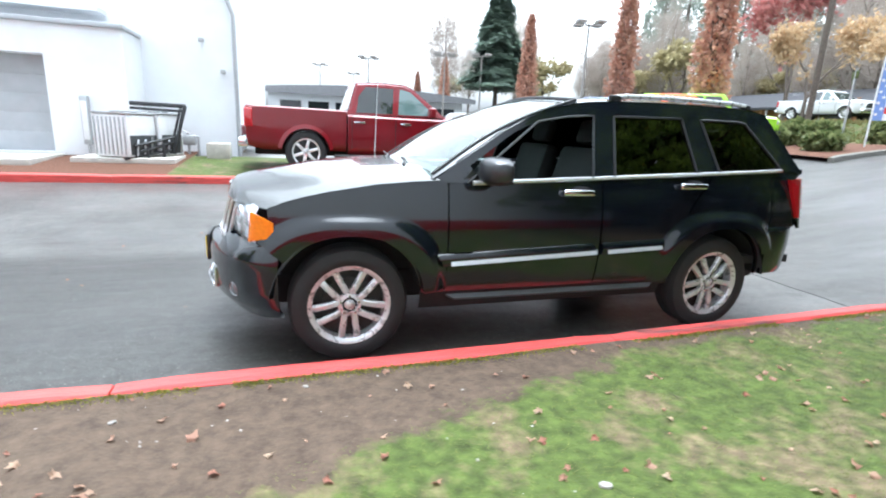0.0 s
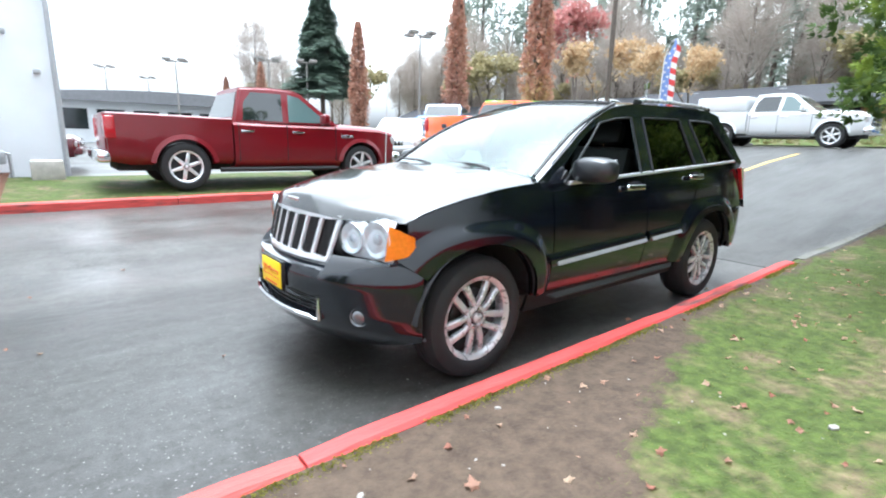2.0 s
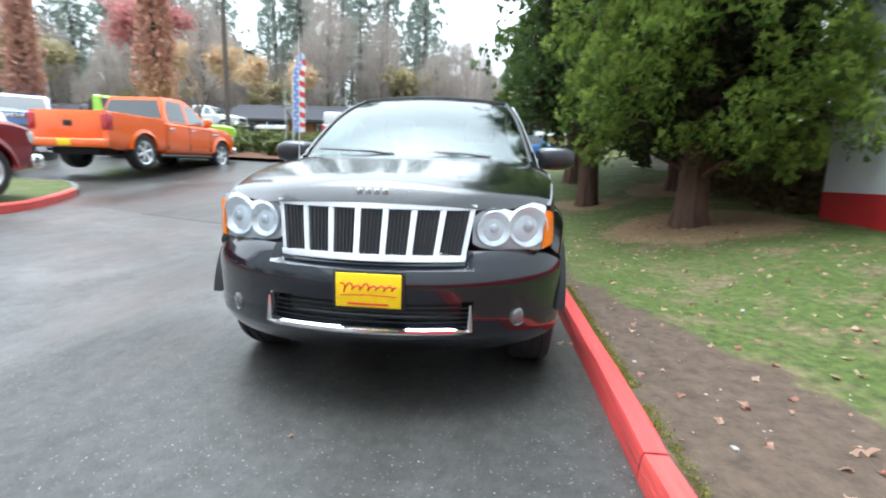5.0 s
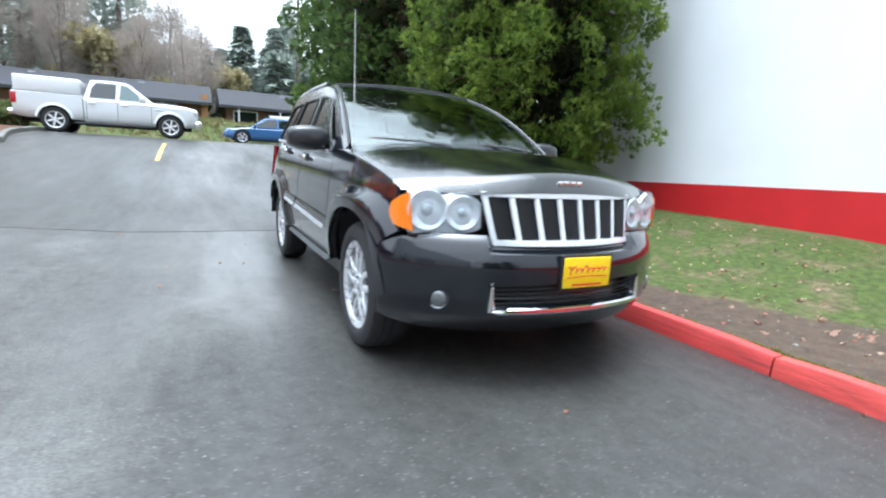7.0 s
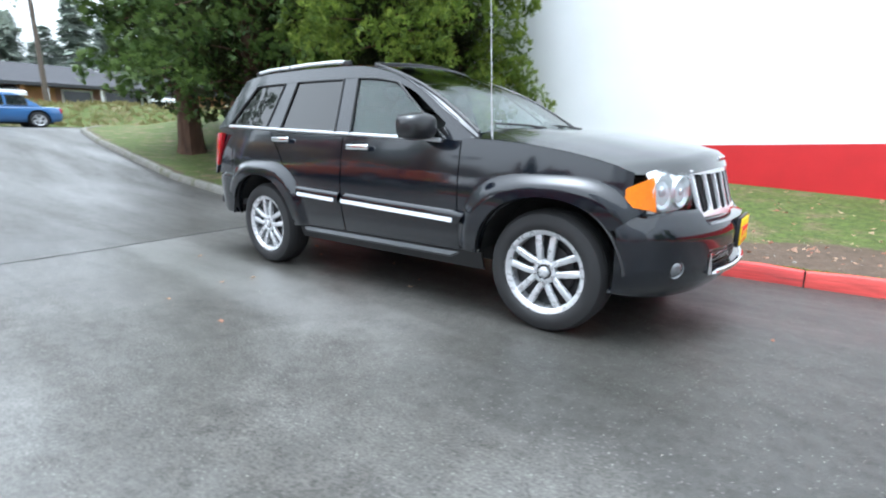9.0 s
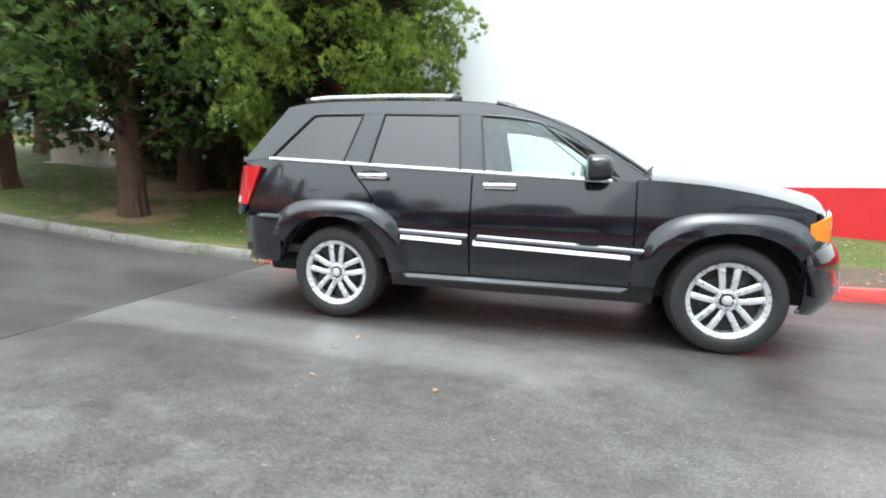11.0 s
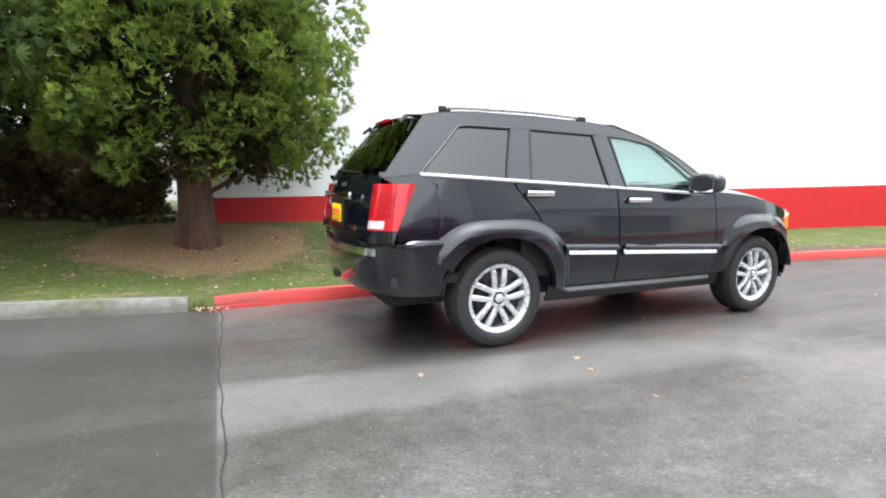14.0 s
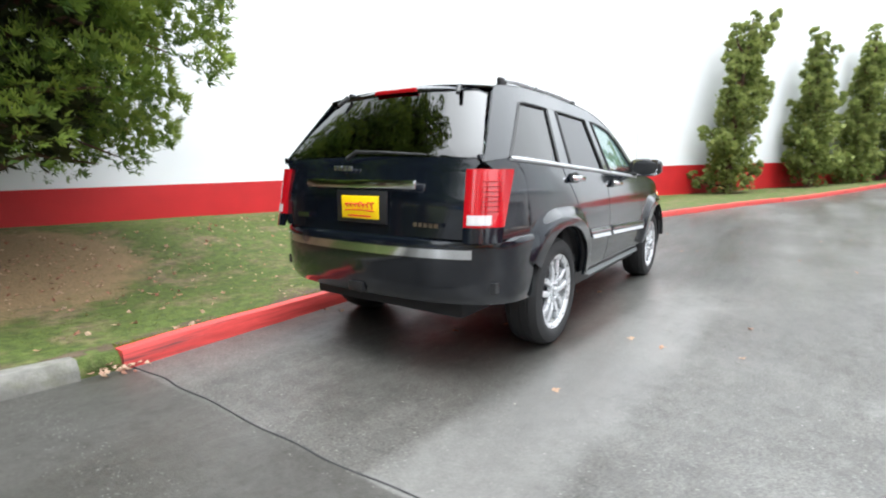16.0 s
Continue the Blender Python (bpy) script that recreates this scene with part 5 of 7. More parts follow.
def pickup(m, paint, label, wheel_mat=CHROME_WHEEL, group="", plate=False, flares=True, cap=False):
    """A crew cab pickup truck whose nose looks along +x, its rear axle at x = -1.78."""
    t = thing("pickup_truck", m, label, "truck", group)
    fx, rx, r = 1.78, -1.78, 0.425
    secs = [lower_section(2.74, 0.80, 0.50, 1.06, 0.04), lower_section(2.66, 0.92, 0.46, 1.13, 0.05), lower_section(2.3, 0.985, 0.42, 1.19, 0.07), lower_section(1.6, 1.0, 0.40, 1.22, 0.08), lower_section(1.25, 1.0, 0.40, 1.23, 0.05), lower_section(0.0, 1.0, 0.40, 1.235, 0.02), lower_section(-0.92, 1.0, 0.40, 1.245, 0.02)]
    body = part("body", hull(secs), paint, t)
    carve(body, [cylinder_cut(fx, r, 0.49, 1.3)])
    bed_secs = [lower_section(-0.95, 1.0, 0.46, 1.31, 0.0, shoulder_r=0.03), lower_section(-2.6, 1.0, 0.46, 1.33, 0.0, shoulder_r=0.03), lower_section(-2.93, 0.985, 0.52, 1.33, 0.0, shoulder_r=0.03)]
    bed = part("cargo_bed", hull(bed_secs), paint, t)
    carve(bed, [cylinder_cut(rx, r, 0.49, 1.3), box_cut(-2.84, -1.04, -0.86, 0.86, 0.85, 1.6)])
    zb, zt, wb, wt = 1.20, 1.93, 0.965, 0.74
    outline = [(1.30, 1.21), (0.52, 1.84), (0.35, 1.915), (-0.2, 1.935), (-0.72, 1.90), (-0.93, 1.25), (-0.93, 1.2)]
    part("cab", cab(outline, zb, zt, wb, wt), paint, t)
    for nm, pts, g in (("front_window", [(1.02, 1.28), (0.45, 1.77), (0.22, 1.82), (0.16, 1.28)], PALE_GLASS), ("rear_window", [(0.04, 1.28), (0.08, 1.82), (-0.52, 1.82), (-0.68, 1.62), (-0.74, 1.28)], CAR_GLASS)):
        pair(nm, side_pane(pts, zb, zt, wb, wt), g, t)
    part("windscreen", cross_pane((1.30, 1.21), (0.52, 1.84), 0.96, 0.77)(1), CAR_GLASS, t)
    part("back_window", cross_pane((-0.93, 1.25), (-0.72, 1.90), 0.95, 0.75, m=0.14)(-1), CAR_GLASS, t)
    for ax in (fx, rx):
        for s in (1, -1):
            wheel(t, ax, 0.865 * s, r, r, 0.285, 0.285, s, 6, "single", wheel_mat, detail=False)
            if flares:
                f = shell(lambda u, v: (ax + (0.485 + 0.08 * v) * math.cos(radians(8 + 164 * u)), 1.0 + 0.03 * (1 - v) + 0.004, r + (0.485 + 0.08 * v) * math.sin(radians(8 + 164 * u))), 24, 3, 0.03)
                part("wheel_arch_flare", f if s > 0 else mirrored(f), paint, t)
    part("front_bumper", boxed(2.62, 2.86, -0.96, 0.96, 0.46, 0.70, 0.07, seg=3), CHROME, t, "chrome front bumper")
    part("rear_bumper", boxed(-3.10, -2.90, -0.97, 0.97, 0.50, 0.70, 0.05, seg=3), CHROME if not plate else paint, t, "rear bumper")
    part("grille", boxed(2.70, 2.77, -0.62, 0.62, 0.74, 1.06, 0.03), CHROME, t)
    for z0, z1, y0, y1 in ((0.76, 0.88, -0.58, -0.02), (0.76, 0.88, 0.02, 0.58), (0.91, 1.03, -0.58, -0.02), (0.91, 1.03, 0.02, 0.58)):
        part("grille_mesh", boxed(2.755, 2.776, y0, y1, z0, z1, 0.01), BLACK_TRIM, t)
    pair("headlight", boxed(2.52, 2.72, 0.64, 0.925, 0.86, 1.07, 0.04, seg=3), WHITE_LENS, t, "clear headlight")
    pair("tail_light", boxed(-2.965, -2.80, 0.83, 1.005, 0.90, 1.27, 0.03, seg=3), RED_LENS, t, "red tail light")
    part("tailgate", boxed(-2.955, -2.91, -0.80, 0.80, 0.70, 1.32, 0.02), paint, t, "closed tailgate")
    pair("door_mirror", boxed(0.80, 0.96, 0.99, 1.21, 1.24, 1.46, 0.05, seg=3), paint, t)
    for x0 in (0.20, -0.80):
        pair("door_handle", boxed(x0, x0 + 0.24, 0.995, 1.03, 1.06, 1.10, 0.012), CHROME, t, "chrome door handle")
    for x0 in (1.16, 0.10, -0.84):
        pair("door_gap", boxed(x0, x0 + 0.012, 0.9, 1.0035, 0.52, 1.21), BLACK_TRIM, t)
    pair("side_step", tubed([(1.2, 0.97, 0.36), (-1.2, 0.97, 0.36)], 0.045, 10), BLACK_TRIM, t)
    part("underbody", boxed(-2.8, 2.5, -0.6, 0.6, 0.34, 0.6, 0.03), DARK_CLOTH, t)
    for ax in (fx, rx):
        pair("wheel_well", boxed(ax - 0.5, ax + 0.5, 0.60, 0.64, 0.4, 0.93), DARK_CLOTH, t)
    for i in range(4):
        pair("door_badge", boxed(1.30 + 0.075 * i, 1.355 + 0.075 * i, 0.99, 1.006, 0.99, 1.06, 0.01), CHROME, t)
    if plate:
        part("licence_plate", boxed(-3.115, -3.10, -0.16, 0.16, 0.53, 0.68, 0.004), PLATE_YELLOW, t, "yellow dealer plate")
        part("tailgate_badge", boxed(-2.965, -2.953, -0.10, 0.10, 0.98, 1.10, 0.02), BLACK_TRIM, t)
    if cap:
        part("bed_cap", boxed(-2.9, -0.98, -0.95, 0.95, 1.32, 1.86, 0.08, seg=3), paint, t)
    return t


def wagon(m, paint, label, name="car", category="car", length=4.6, height=1.72, width=0.92, boxy=False, clearance=0.25, r=0.35, sedan=False, spare=False):
    """A passenger car whose nose looks along +x."""
    t = thing(name, m, label, category)
    h = length / 2
    zb = clearance + 0.52 * (height - clearance)
    fx, rx = h - 0.85, -h + 0.88
    hoodz = zb - (0.02 if boxy else 0.10)
    secs = [lower_section(h, width - 0.16, clearance + 0.12, hoodz - 0.12, 0.03), lower_section(h - 0.12, width - 0.04, clearance + 0.05, hoodz - 0.03, 0.04), lower_section(h - 0.5, width, clearance, hoodz, 0.05), lower_section(h - 1.25, width, clearance, zb - 0.01, 0.04), lower_section(0, width, clearance, zb, 0.02), lower_section(-h + 0.4, width, clearance, zb + 0.02, 0.02), lower_section(-h + 0.06, width - 0.05, clearance + 0.06, zb, 0.02), lower_section(-h, width - 0.12, clearance + 0.12, zb - 0.05, 0.02)]
    body = part("body", hull(secs), paint, t)
    carve(body, [cylinder_cut(fx, r, r + 0.07, 1.3), cylinder_cut(rx, r, r + 0.07, 1.3)])
    zt, wt = height, width * (0.86 if boxy else 0.76)
    if boxy:
        o = [(h - 1.35, zb - 0.02), (h - 1.72, zt - 0.05), (h - 1.8, zt), (-h + 0.12, zt), (-h + 0.06, zt - 0.04), (-h + 0.03, zb - 0.02)]
    elif sedan:
        o = [(h - 1.2, zb - 0.02), (h - 2.0, zt - 0.03), (h - 2.3, zt), (-h + 1.7, zt - 0.01), (-h + 1.4, zt - 0.06), (-h + 0.65, zb - 0.02)]
    else:
        o = [(h - 1.1, zb - 0.02), (h - 1.85, zt - 0.05), (h - 2.1, zt), (-h + 0.6, zt - 0.01), (-h + 0.4, zt - 0.06), (-h + 0.08, zb - 0.02)]
    part("cabin", cab(o, zb, zt, width - 0.035, wt), paint, t)
    x_f, x_r = o[1][0] - 0.12, o[-2][0] + 0.15
    cuts = [(x_f + 0.62 if not boxy else x_f + 0.25, x_f), (x_f - 0.9, x_r)] if sedan else [(x_f + 0.55 if not boxy else x_f + 0.22, x_f), (x_f - 0.85, x_f - 0.85), (x_r - 0.18 if not boxy else x_r - 0.08, x_r)]
    edges = [(h - 1.35 if not boxy else h - 1.5, x_f), (x_f - 0.55, x_f - 0.55), (x_f - 1.35, x_f - 1.3), (o[-1][0] + 0.25, x_r)]
    lo, up = zb + 0.05, zt - 0.10
    for (a0, a1), (b0, b1) in zip(edges, edges[1:]):
        if a0 - b0 > 0.3:
            pair("side_window", side_pane([(a0 - 0.03, lo), (a1 - 0.03, up), (b1 + 0.05, up), (b0 + 0.05, lo)], zb, zt, width - 0.035, wt), CAR_GLASS, t)
    part("windscreen", cross_pane(o[0], o[1], width - 0.05, wt)(1), CAR_GLASS, t)
    part("back_window", cross_pane(o[-1], o[-2], width - 0.05, wt, m=0.12)(-1), CAR_GLASS, t)
    for ax in (fx, rx):
        for s in (1, -1):
            wheel(t, ax, (width - 0.12) * s, r, r, 0.22, r * 0.66, s, 5, "single", ALLOY, detail=False)
        pair("wheel_well", boxed(ax - r, ax + r, width - 0.36, width - 0.33, 0.3, 0.3 + r * 1.7), DARK_CLOTH, t)
    pair("headlight", boxed(h - 0.22, h - 0.03, width - 0.34, width - 0.08, hoodz - 0.26, hoodz - 0.12, 0.03), WHITE_LENS, t)
    pair("tail_light", boxed(-h - 0.005, -h + 0.12, width - 0.22, width - 0.05, zb - 0.22, zb - 0.03, 0.025), RED_LENS, t)
    part("grille", boxed(h - 0.10, h + 0.012, -0.42, 0.42, hoodz - 0.27, hoodz - 0.13, 0.02), BLACK_TRIM, t)
    for i in range(7):
        part("grille_slat", boxed(h - 0.05, h + 0.02, -0.385 + 0.12 * i, -0.335 + 0.12 * i, hoodz - 0.265, hoodz - 0.135, 0.008), CHROME, t)
    part("front_bumper", boxed(h - 0.2, h + 0.06, -width + 0.08, width - 0.08, clearance + 0.10, clearance + 0.28, 0.05), BLACK_TRIM if boxy else paint, t)
    pair("door_mirror", boxed(h - 1.55, h - 1.42, width - 0.02, width + 0.15, zb + 0.03, zb + 0.17, 0.04), paint, t)
    if spare:
        part("spare_tyre", lathed([(0.0, 0.0), (0.24, 0.0), (0.36, 0.03), (0.37, 0.2), (0.3, 0.24), (0, 0.24)], 28, pose(-h - 0.02, 0.1, zb + 0.05, 0, -90, 0)), RUBBER, t)
    part("underbody", boxed(-h + 0.3, h - 0.4, -0.55, 0.55, clearance - 0.05, clearance + 0.2), DARK_CLOTH, t)
    return t


def on_ground(x, y, heading, dz=0.0, pitch=0.0, roll=0.0, s=1.0):
    return pose(x, y, ground_z(x, y) + dz, roll, pitch, heading) @ Matrix.Scale(s, 4)


pickup(pose(-0.37, -7.55, 0.44, 0, 0, 180) @ Matrix.Scale(0.955, 4), RED_PAINT, "dark red crew cab pickup truck parked on the grass strip")
pickup(on_ground(-9.3, -9.15, 180, 0.02), ORANGE_PAINT, "bright orange pickup truck parked beside the grass island", plate=True)
pickup(on_ground(-19.0, -4.3, 90, 0.0), WHITE_PAINT, "white pickup truck with a bed cap on the far road", cap=True)
pickup(on_ground(-33.0, -21.5, 90, 1.5), WHITE_PAINT, "white pickup truck standing by the low roadside building")
wagon(on_ground(-13.1, -11.4, 135), GREEN_PAINT, "lime green boxy off-road wagon in the car park", "off_road_wagon", "car", 4.5, 1.88, 0.9, True, 0.42, 0.41, spare=True)
wagon(on_ground(-11.2, -15.2, 40, 0.1, -4), BLUE_PAINT, "blue boxy off-road wagon tilted up on a display ramp", "off_road_wagon", "car", 4.5, 1.85, 0.9, True, 0.42, 0.41, spare=True)
wagon(on_ground(-7.4, -12.9, 45), WHITE_PAINT, "white sport utility vehicle with a dark grille", "sport_utility_vehicle", "car", height=1.5)
wagon(on_ground(4.7, -13.0, 172), MAROON_PAINT, "maroon car behind the dark red pickup", "car", "car", sedan=True, height=1.48)
wagon(on_ground(-2.0, -17.5, 20), WHITE_PAINT, "white car in the rear row of the car park", "car", "car", sedan=True, height=1.48)
wagon(on_ground(-6.2, -18.5, 25), SILVER_PAINT, "silver car in the rear row of the car park", "car", "car", sedan=True, height=1.48)
wagon(on_ground(-25.5, 2.0, -90), BLUE_PAINT, "blue car on the far road", "car", "car", sedan=True, height=1.45)


# ---- plants ----
BARK = material("reddish bark", (0.10, 0.06, 0.042), 0.95, vary=0.3, scale=9, bump=1.0, bump_scale=22, second=(0.07, 0.045, 0.035), second_scale=5, spec=0.15, stretch=(1, 1, 0.25))
GREY_BARK = material("grey bark", (0.115, 0.095, 0.08), 0.95, vary=0.3, scale=12, bump=0.8, bump_scale=30, spec=0.15)
CEDAR = tufts("cedar sprays", (0.030, 0.066, 0.010), (0.128, 0.192, 0.030), (0.30, 0.37, 0.066))
# inner foliage is coloured dark to paint the shade within the crowns
SHADED_CEDAR = leaves("inner cedar foliage darkened as shade", (0.016, 0.024, 0.009), (0.05, 0.055, 0.02))
DARK_CEDAR = tufts("dark cedar sprays", (0.020, 0.044, 0.011), (0.078, 0.126, 0.030), (0.14, 0.20, 0.05))
FIR = leaves("fir needles", (0.13, 0.18, 0.145), (0.23, 0.30, 0.23))
# distance haze is painted into the far firs' pale base colours
HAZED_FIR = tufts("far fir needles with haze in their colour", (0.22, 0.27, 0.23), (0.40, 0.44, 0.38), (0.46, 0.50, 0.42))
RUST = leaves("rusty leaves", (0.40, 0.20, 0.135), (0.58, 0.36, 0.27))
GOLD = leaves("yellow orange leaves", (0.46, 0.31, 0.17), (0.60, 0.46, 0.29))
CRIMSON = leaves("crimson leaves", (0.44, 0.16, 0.15), (0.58, 0.30, 0.27))
# twig colours are lifted to stand in for haze over the wood
HAZED_TWIG = leaves("bare twigs lightened for haze", (0.36, 0.31, 0.27), (0.52, 0.46, 0.41))
OLIVE = leaves("thin autumn leaves", (0.30, 0.26, 0.13), (0.44, 0.38, 0.22))
SHRUB = leaves("shrub leaves", (0.075, 0.105, 0.035), (0.24, 0.26, 0.11))
JUNIPER = tufts("juniper tufts", (0.080, 0.120, 0.028), (0.25, 0.30, 0.080), (0.40, 0.43, 0.15))
DRY = leaves("dry shrub", (0.10, 0.08, 0.035), (0.21, 0.165, 0.075))


def fan(verts, faces, at, way, up, size, rng, blades=5, wide=0.22, loose=0.25):
    """A small spray of pointed blades."""
    side = way.cross(up)
    side = side.normalized() if side.length > 1e-4 else way.orthogonal().normalized()
    nrm = side.cross(way).normalized()
    base = len(verts)
    verts.append(at)
    for k in range(blades):
        a = (k / (blades - 1) - 0.5) * 1.9 if blades > 1 else 0
        d = (way * math.cos(a) + side * math.sin(a) + nrm * rng.uniform(-loose, loose)).normalized()
        l = size * rng.uniform(0.7, 1.15) * (1 - 0.25 * abs(a))
        w = d.cross(nrm) * size * wide * 0.5
        i = len(verts)
        verts += [at + d * l * 0.5 + w, at + d * l, at + d * l * 0.5 - w]
        faces.append((base, i, i + 1, i + 2))


def raw(name, verts, faces, mat, parent=None, label="", young=None):
    me = bpy.data.meshes.new(name)
    me.from_pydata([tuple(v) for v in verts], [], faces)
    if young:
        me.attributes.new("young", "FLOAT", "POINT").data.foreach_set("value", young)
    me.materials.append(mat)
    ob = new(name, me)
    if parent:
        ob.parent = parent
    return tagged(ob, label)


def ball_dir(rng):
    z, a = rng.uniform(-1, 1), rng.uniform(0, math.tau)
    s = math.sqrt(1 - z * z)
    return Vector((s * math.cos(a), s * math.sin(a), z))


def tuft(verts, faces, young, c, axis, length, radius, count, size, rng, wide=0.3):
    """A plump tuft of sprays along an axis, paler towards its tip."""
    side = axis.orthogonal().normalized()
    up = axis.cross(side)
    for _ in range(count):
        f, a = rng.random() ** 0.75, rng.uniform(0, math.tau)
        d = side * math.cos(a) + up * math.sin(a)
        w = radius * math.sqrt(rng.uniform(0.12, 1)) * (0.45 + 0.85 * math.sin(math.pi * (0.12 + 0.76 * f)))
        way = (axis * (0.6 + 0.7 * f) + d * (0.95 - 0.6 * f) + ball_dir(rng) * 0.22).normalized()
        n = len(verts)
        fan(verts, faces, c + axis * length * f + d * w, way, ball_dir(rng), size * rng.uniform(0.7, 1.25), rng, 5, wide, 0.35)
        tip = max(0.0, min(1.0, 0.95 * f * f * rng.uniform(0.5, 1.15)))
        young += [tip * 0.35] + [tip * 0.7, tip, tip * 0.7] * ((len(verts) - n - 1) // 3)


def conifer_near(m, label, height, base, radius, mat, seed, per=34, spray=0.1, trunk_r=0.3, top=0.35, low=0.75, plump=(0.15, 0.24), reach_of=(0.62, 1.08), gaps=0.12, limbs_m=13, wide=0.3, dense=3.4, inner=0.12):
    """A broad old conifer: limbs that leave the trunk, each with separate tufts of sprays."""
    rng = random.Random(seed)
    t = thing("conifer_tree", m, label, "tree")
    tr = bmesh.new()
    heights = [-0.3, 0.0, 0.12, 0.35, 0.8, 1.6, 3.0, height * 0.55, height * 0.8, height * 0.95]
    widths = [1.45, 1.32, 1.18, 1.07, 1.0, 0.93, 0.82, 0.5, 0.25, 0.06]
    rows = []
    for z, k in zip(heights, widths):
        row = []
        for i in range(26):
            a = i * math.tau / 26
            rib = 1 + (0.05 + 0.11 * max(0, k - 1)) * (math.sin(a * 7 + seed + 0.3 * z) + 0.6 * math.sin(a * 12 + 2 * seed)) + 0.05 * noise.noise((math.cos(a) * 3 + seed, math.sin(a) * 3, z * 0.8))
            row.append(tr.verts.new((trunk_r * k * rib * math.cos(a) + 0.03 * math.sin(z + seed), trunk_r * k * rib * math.sin(a), z)))
        rows.append(row)
    for p, q in zip(rows, rows[1:]):
        for i in range(26):
            tr.faces.new((p[i], p[(i + 1) % 26], q[(i + 1) % 26], q[i]))
    part("trunk", tr, BARK, t)
    limbs, verts, faces, young = bmesh.new(), [], [], []
    core_v, core_f, core_y = [], [], []
    n = int(height * limbs_m)
    for i in range(n):
        f = (i + rng.random()) / n
        z = base + (height - base) * f
        a = i * 2.4 + rng.uniform(-0.5, 0.5)
        lump = 1 + 0.15 * noise.noise((math.cos(a) * 1.3 + seed, math.sin(a) * 1.3, z * 0.9))
        reach = radius * (1 - (1 - top) * f ** 1.5) * rng.uniform(*reach_of) * lump * (low + (1 - low) * min(1, f * 6))
        tip = Vector((reach * math.cos(a), reach * math.sin(a), z - 0.10 * reach + rng.uniform(-0.2, 0.25)))
        mid = Vector((reach * 0.5 * math.cos(a + 0.12), reach * 0.5 * math.sin(a + 0.12), z + 0.05))
        tube(limbs, [(0, 0, z - 0.3), mid, mid.lerp(tip, 0.8)], [0.045, 0.024, 0.005], 5)
        out = Vector((math.cos(a), math.sin(a), 0))
        count = max(4, int(reach * dense))
        for k in range(count):
            g = inner + (1 - inner) * (k + rng.random()) / count
            if rng.random() < gaps + (0.45 if z > 6.0 else 0):
                continue
            c = mid.lerp(tip, max(0, 2 * g - 1)) if g > 0.5 else Vector((0, 0, z - 0.1)).lerp(mid, 2 * g)
            swing = rng.uniform(-1, 1)
            side = Vector((-out.y, out.x, 0)) * swing
            c = c + side * 0.36 * (0.4 + g) + Vector((0, 0, rng.uniform(-0.10, 0.16)))
            axis = (out * 0.75 + side * 0.7 + Vector((0, 0, rng.uniform(0.05, 0.85)))).normalized()
            r = rng.uniform(*plump)
            # tufts near the trunk take the shade-dark colour
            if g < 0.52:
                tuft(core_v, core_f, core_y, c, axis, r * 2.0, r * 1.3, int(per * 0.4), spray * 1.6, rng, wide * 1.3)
            else:
                tuft(verts, faces, young, c, axis, r * 1.7, r, int(per * (0.55 + 0.45 * g)), spray, rng, wide)
    part("limb", limbs, BARK, t)
    raw("crown", verts, faces, mat, t, young=young)
    raw("inner_foliage", core_v, core_f, SHADED_CEDAR, t, "inner foliage near the trunk, coloured dark to stand for shade")
    return t


def cone_tree(label, height, radius, mat, seed, count, z0=1.0, droop=0.35, size=0.5, trunk_r=0.16, bare=0.0, name="conifer_tree"):
    """A fir or a narrow tree of many drooping blades."""
    rng = random.Random(seed)
    t = thing(name, pose(0, 0, 0), label, "tree")
    tr = bmesh.new()
    tube(tr, [(0, 0, -0.3), (0, 0, height * 0.5), (0, 0, height * 0.97)], [trunk_r, trunk_r * 0.6, 0.03], 7)
    part("trunk", tr, GREY_BARK, t)
    verts, faces = [], []
    for i in range(count):
        f = rng.random() ** 1.25
        if f < bare and rng.random() < 0.8:
            continue
        z = z0 + (height - z0) * f
        a = rng.uniform(0, math.tau)
        tier = 0.62 + 0.5 * abs(noise.noise((math.floor(z / (height * 0.055)) * 3.7 + seed, round(a * 1.6) * 1.9, 0.5))) * 2
        lump = tier * (0.78 + 0.4 * noise.noise((math.cos(a) * 1.5 + seed, math.sin(a) * 1.5, z * 0.7)))
        reach = radius * (1 - f) ** 0.8 * lump * rng.uniform(0.35, 1.05) + 0.08
        p = Vector((reach * math.cos(a), reach * math.sin(a), z))
        way = Vector((math.cos(a), math.sin(a), -droop + rng.uniform(-0.2, 0.2))).normalized()
        fan(verts, faces, p, way, Vector((0, 0, 1)), size * rng.uniform(0.6, 1.2), rng, 4, 0.3)
    raw("crown", verts, faces, mat, t)
    return t


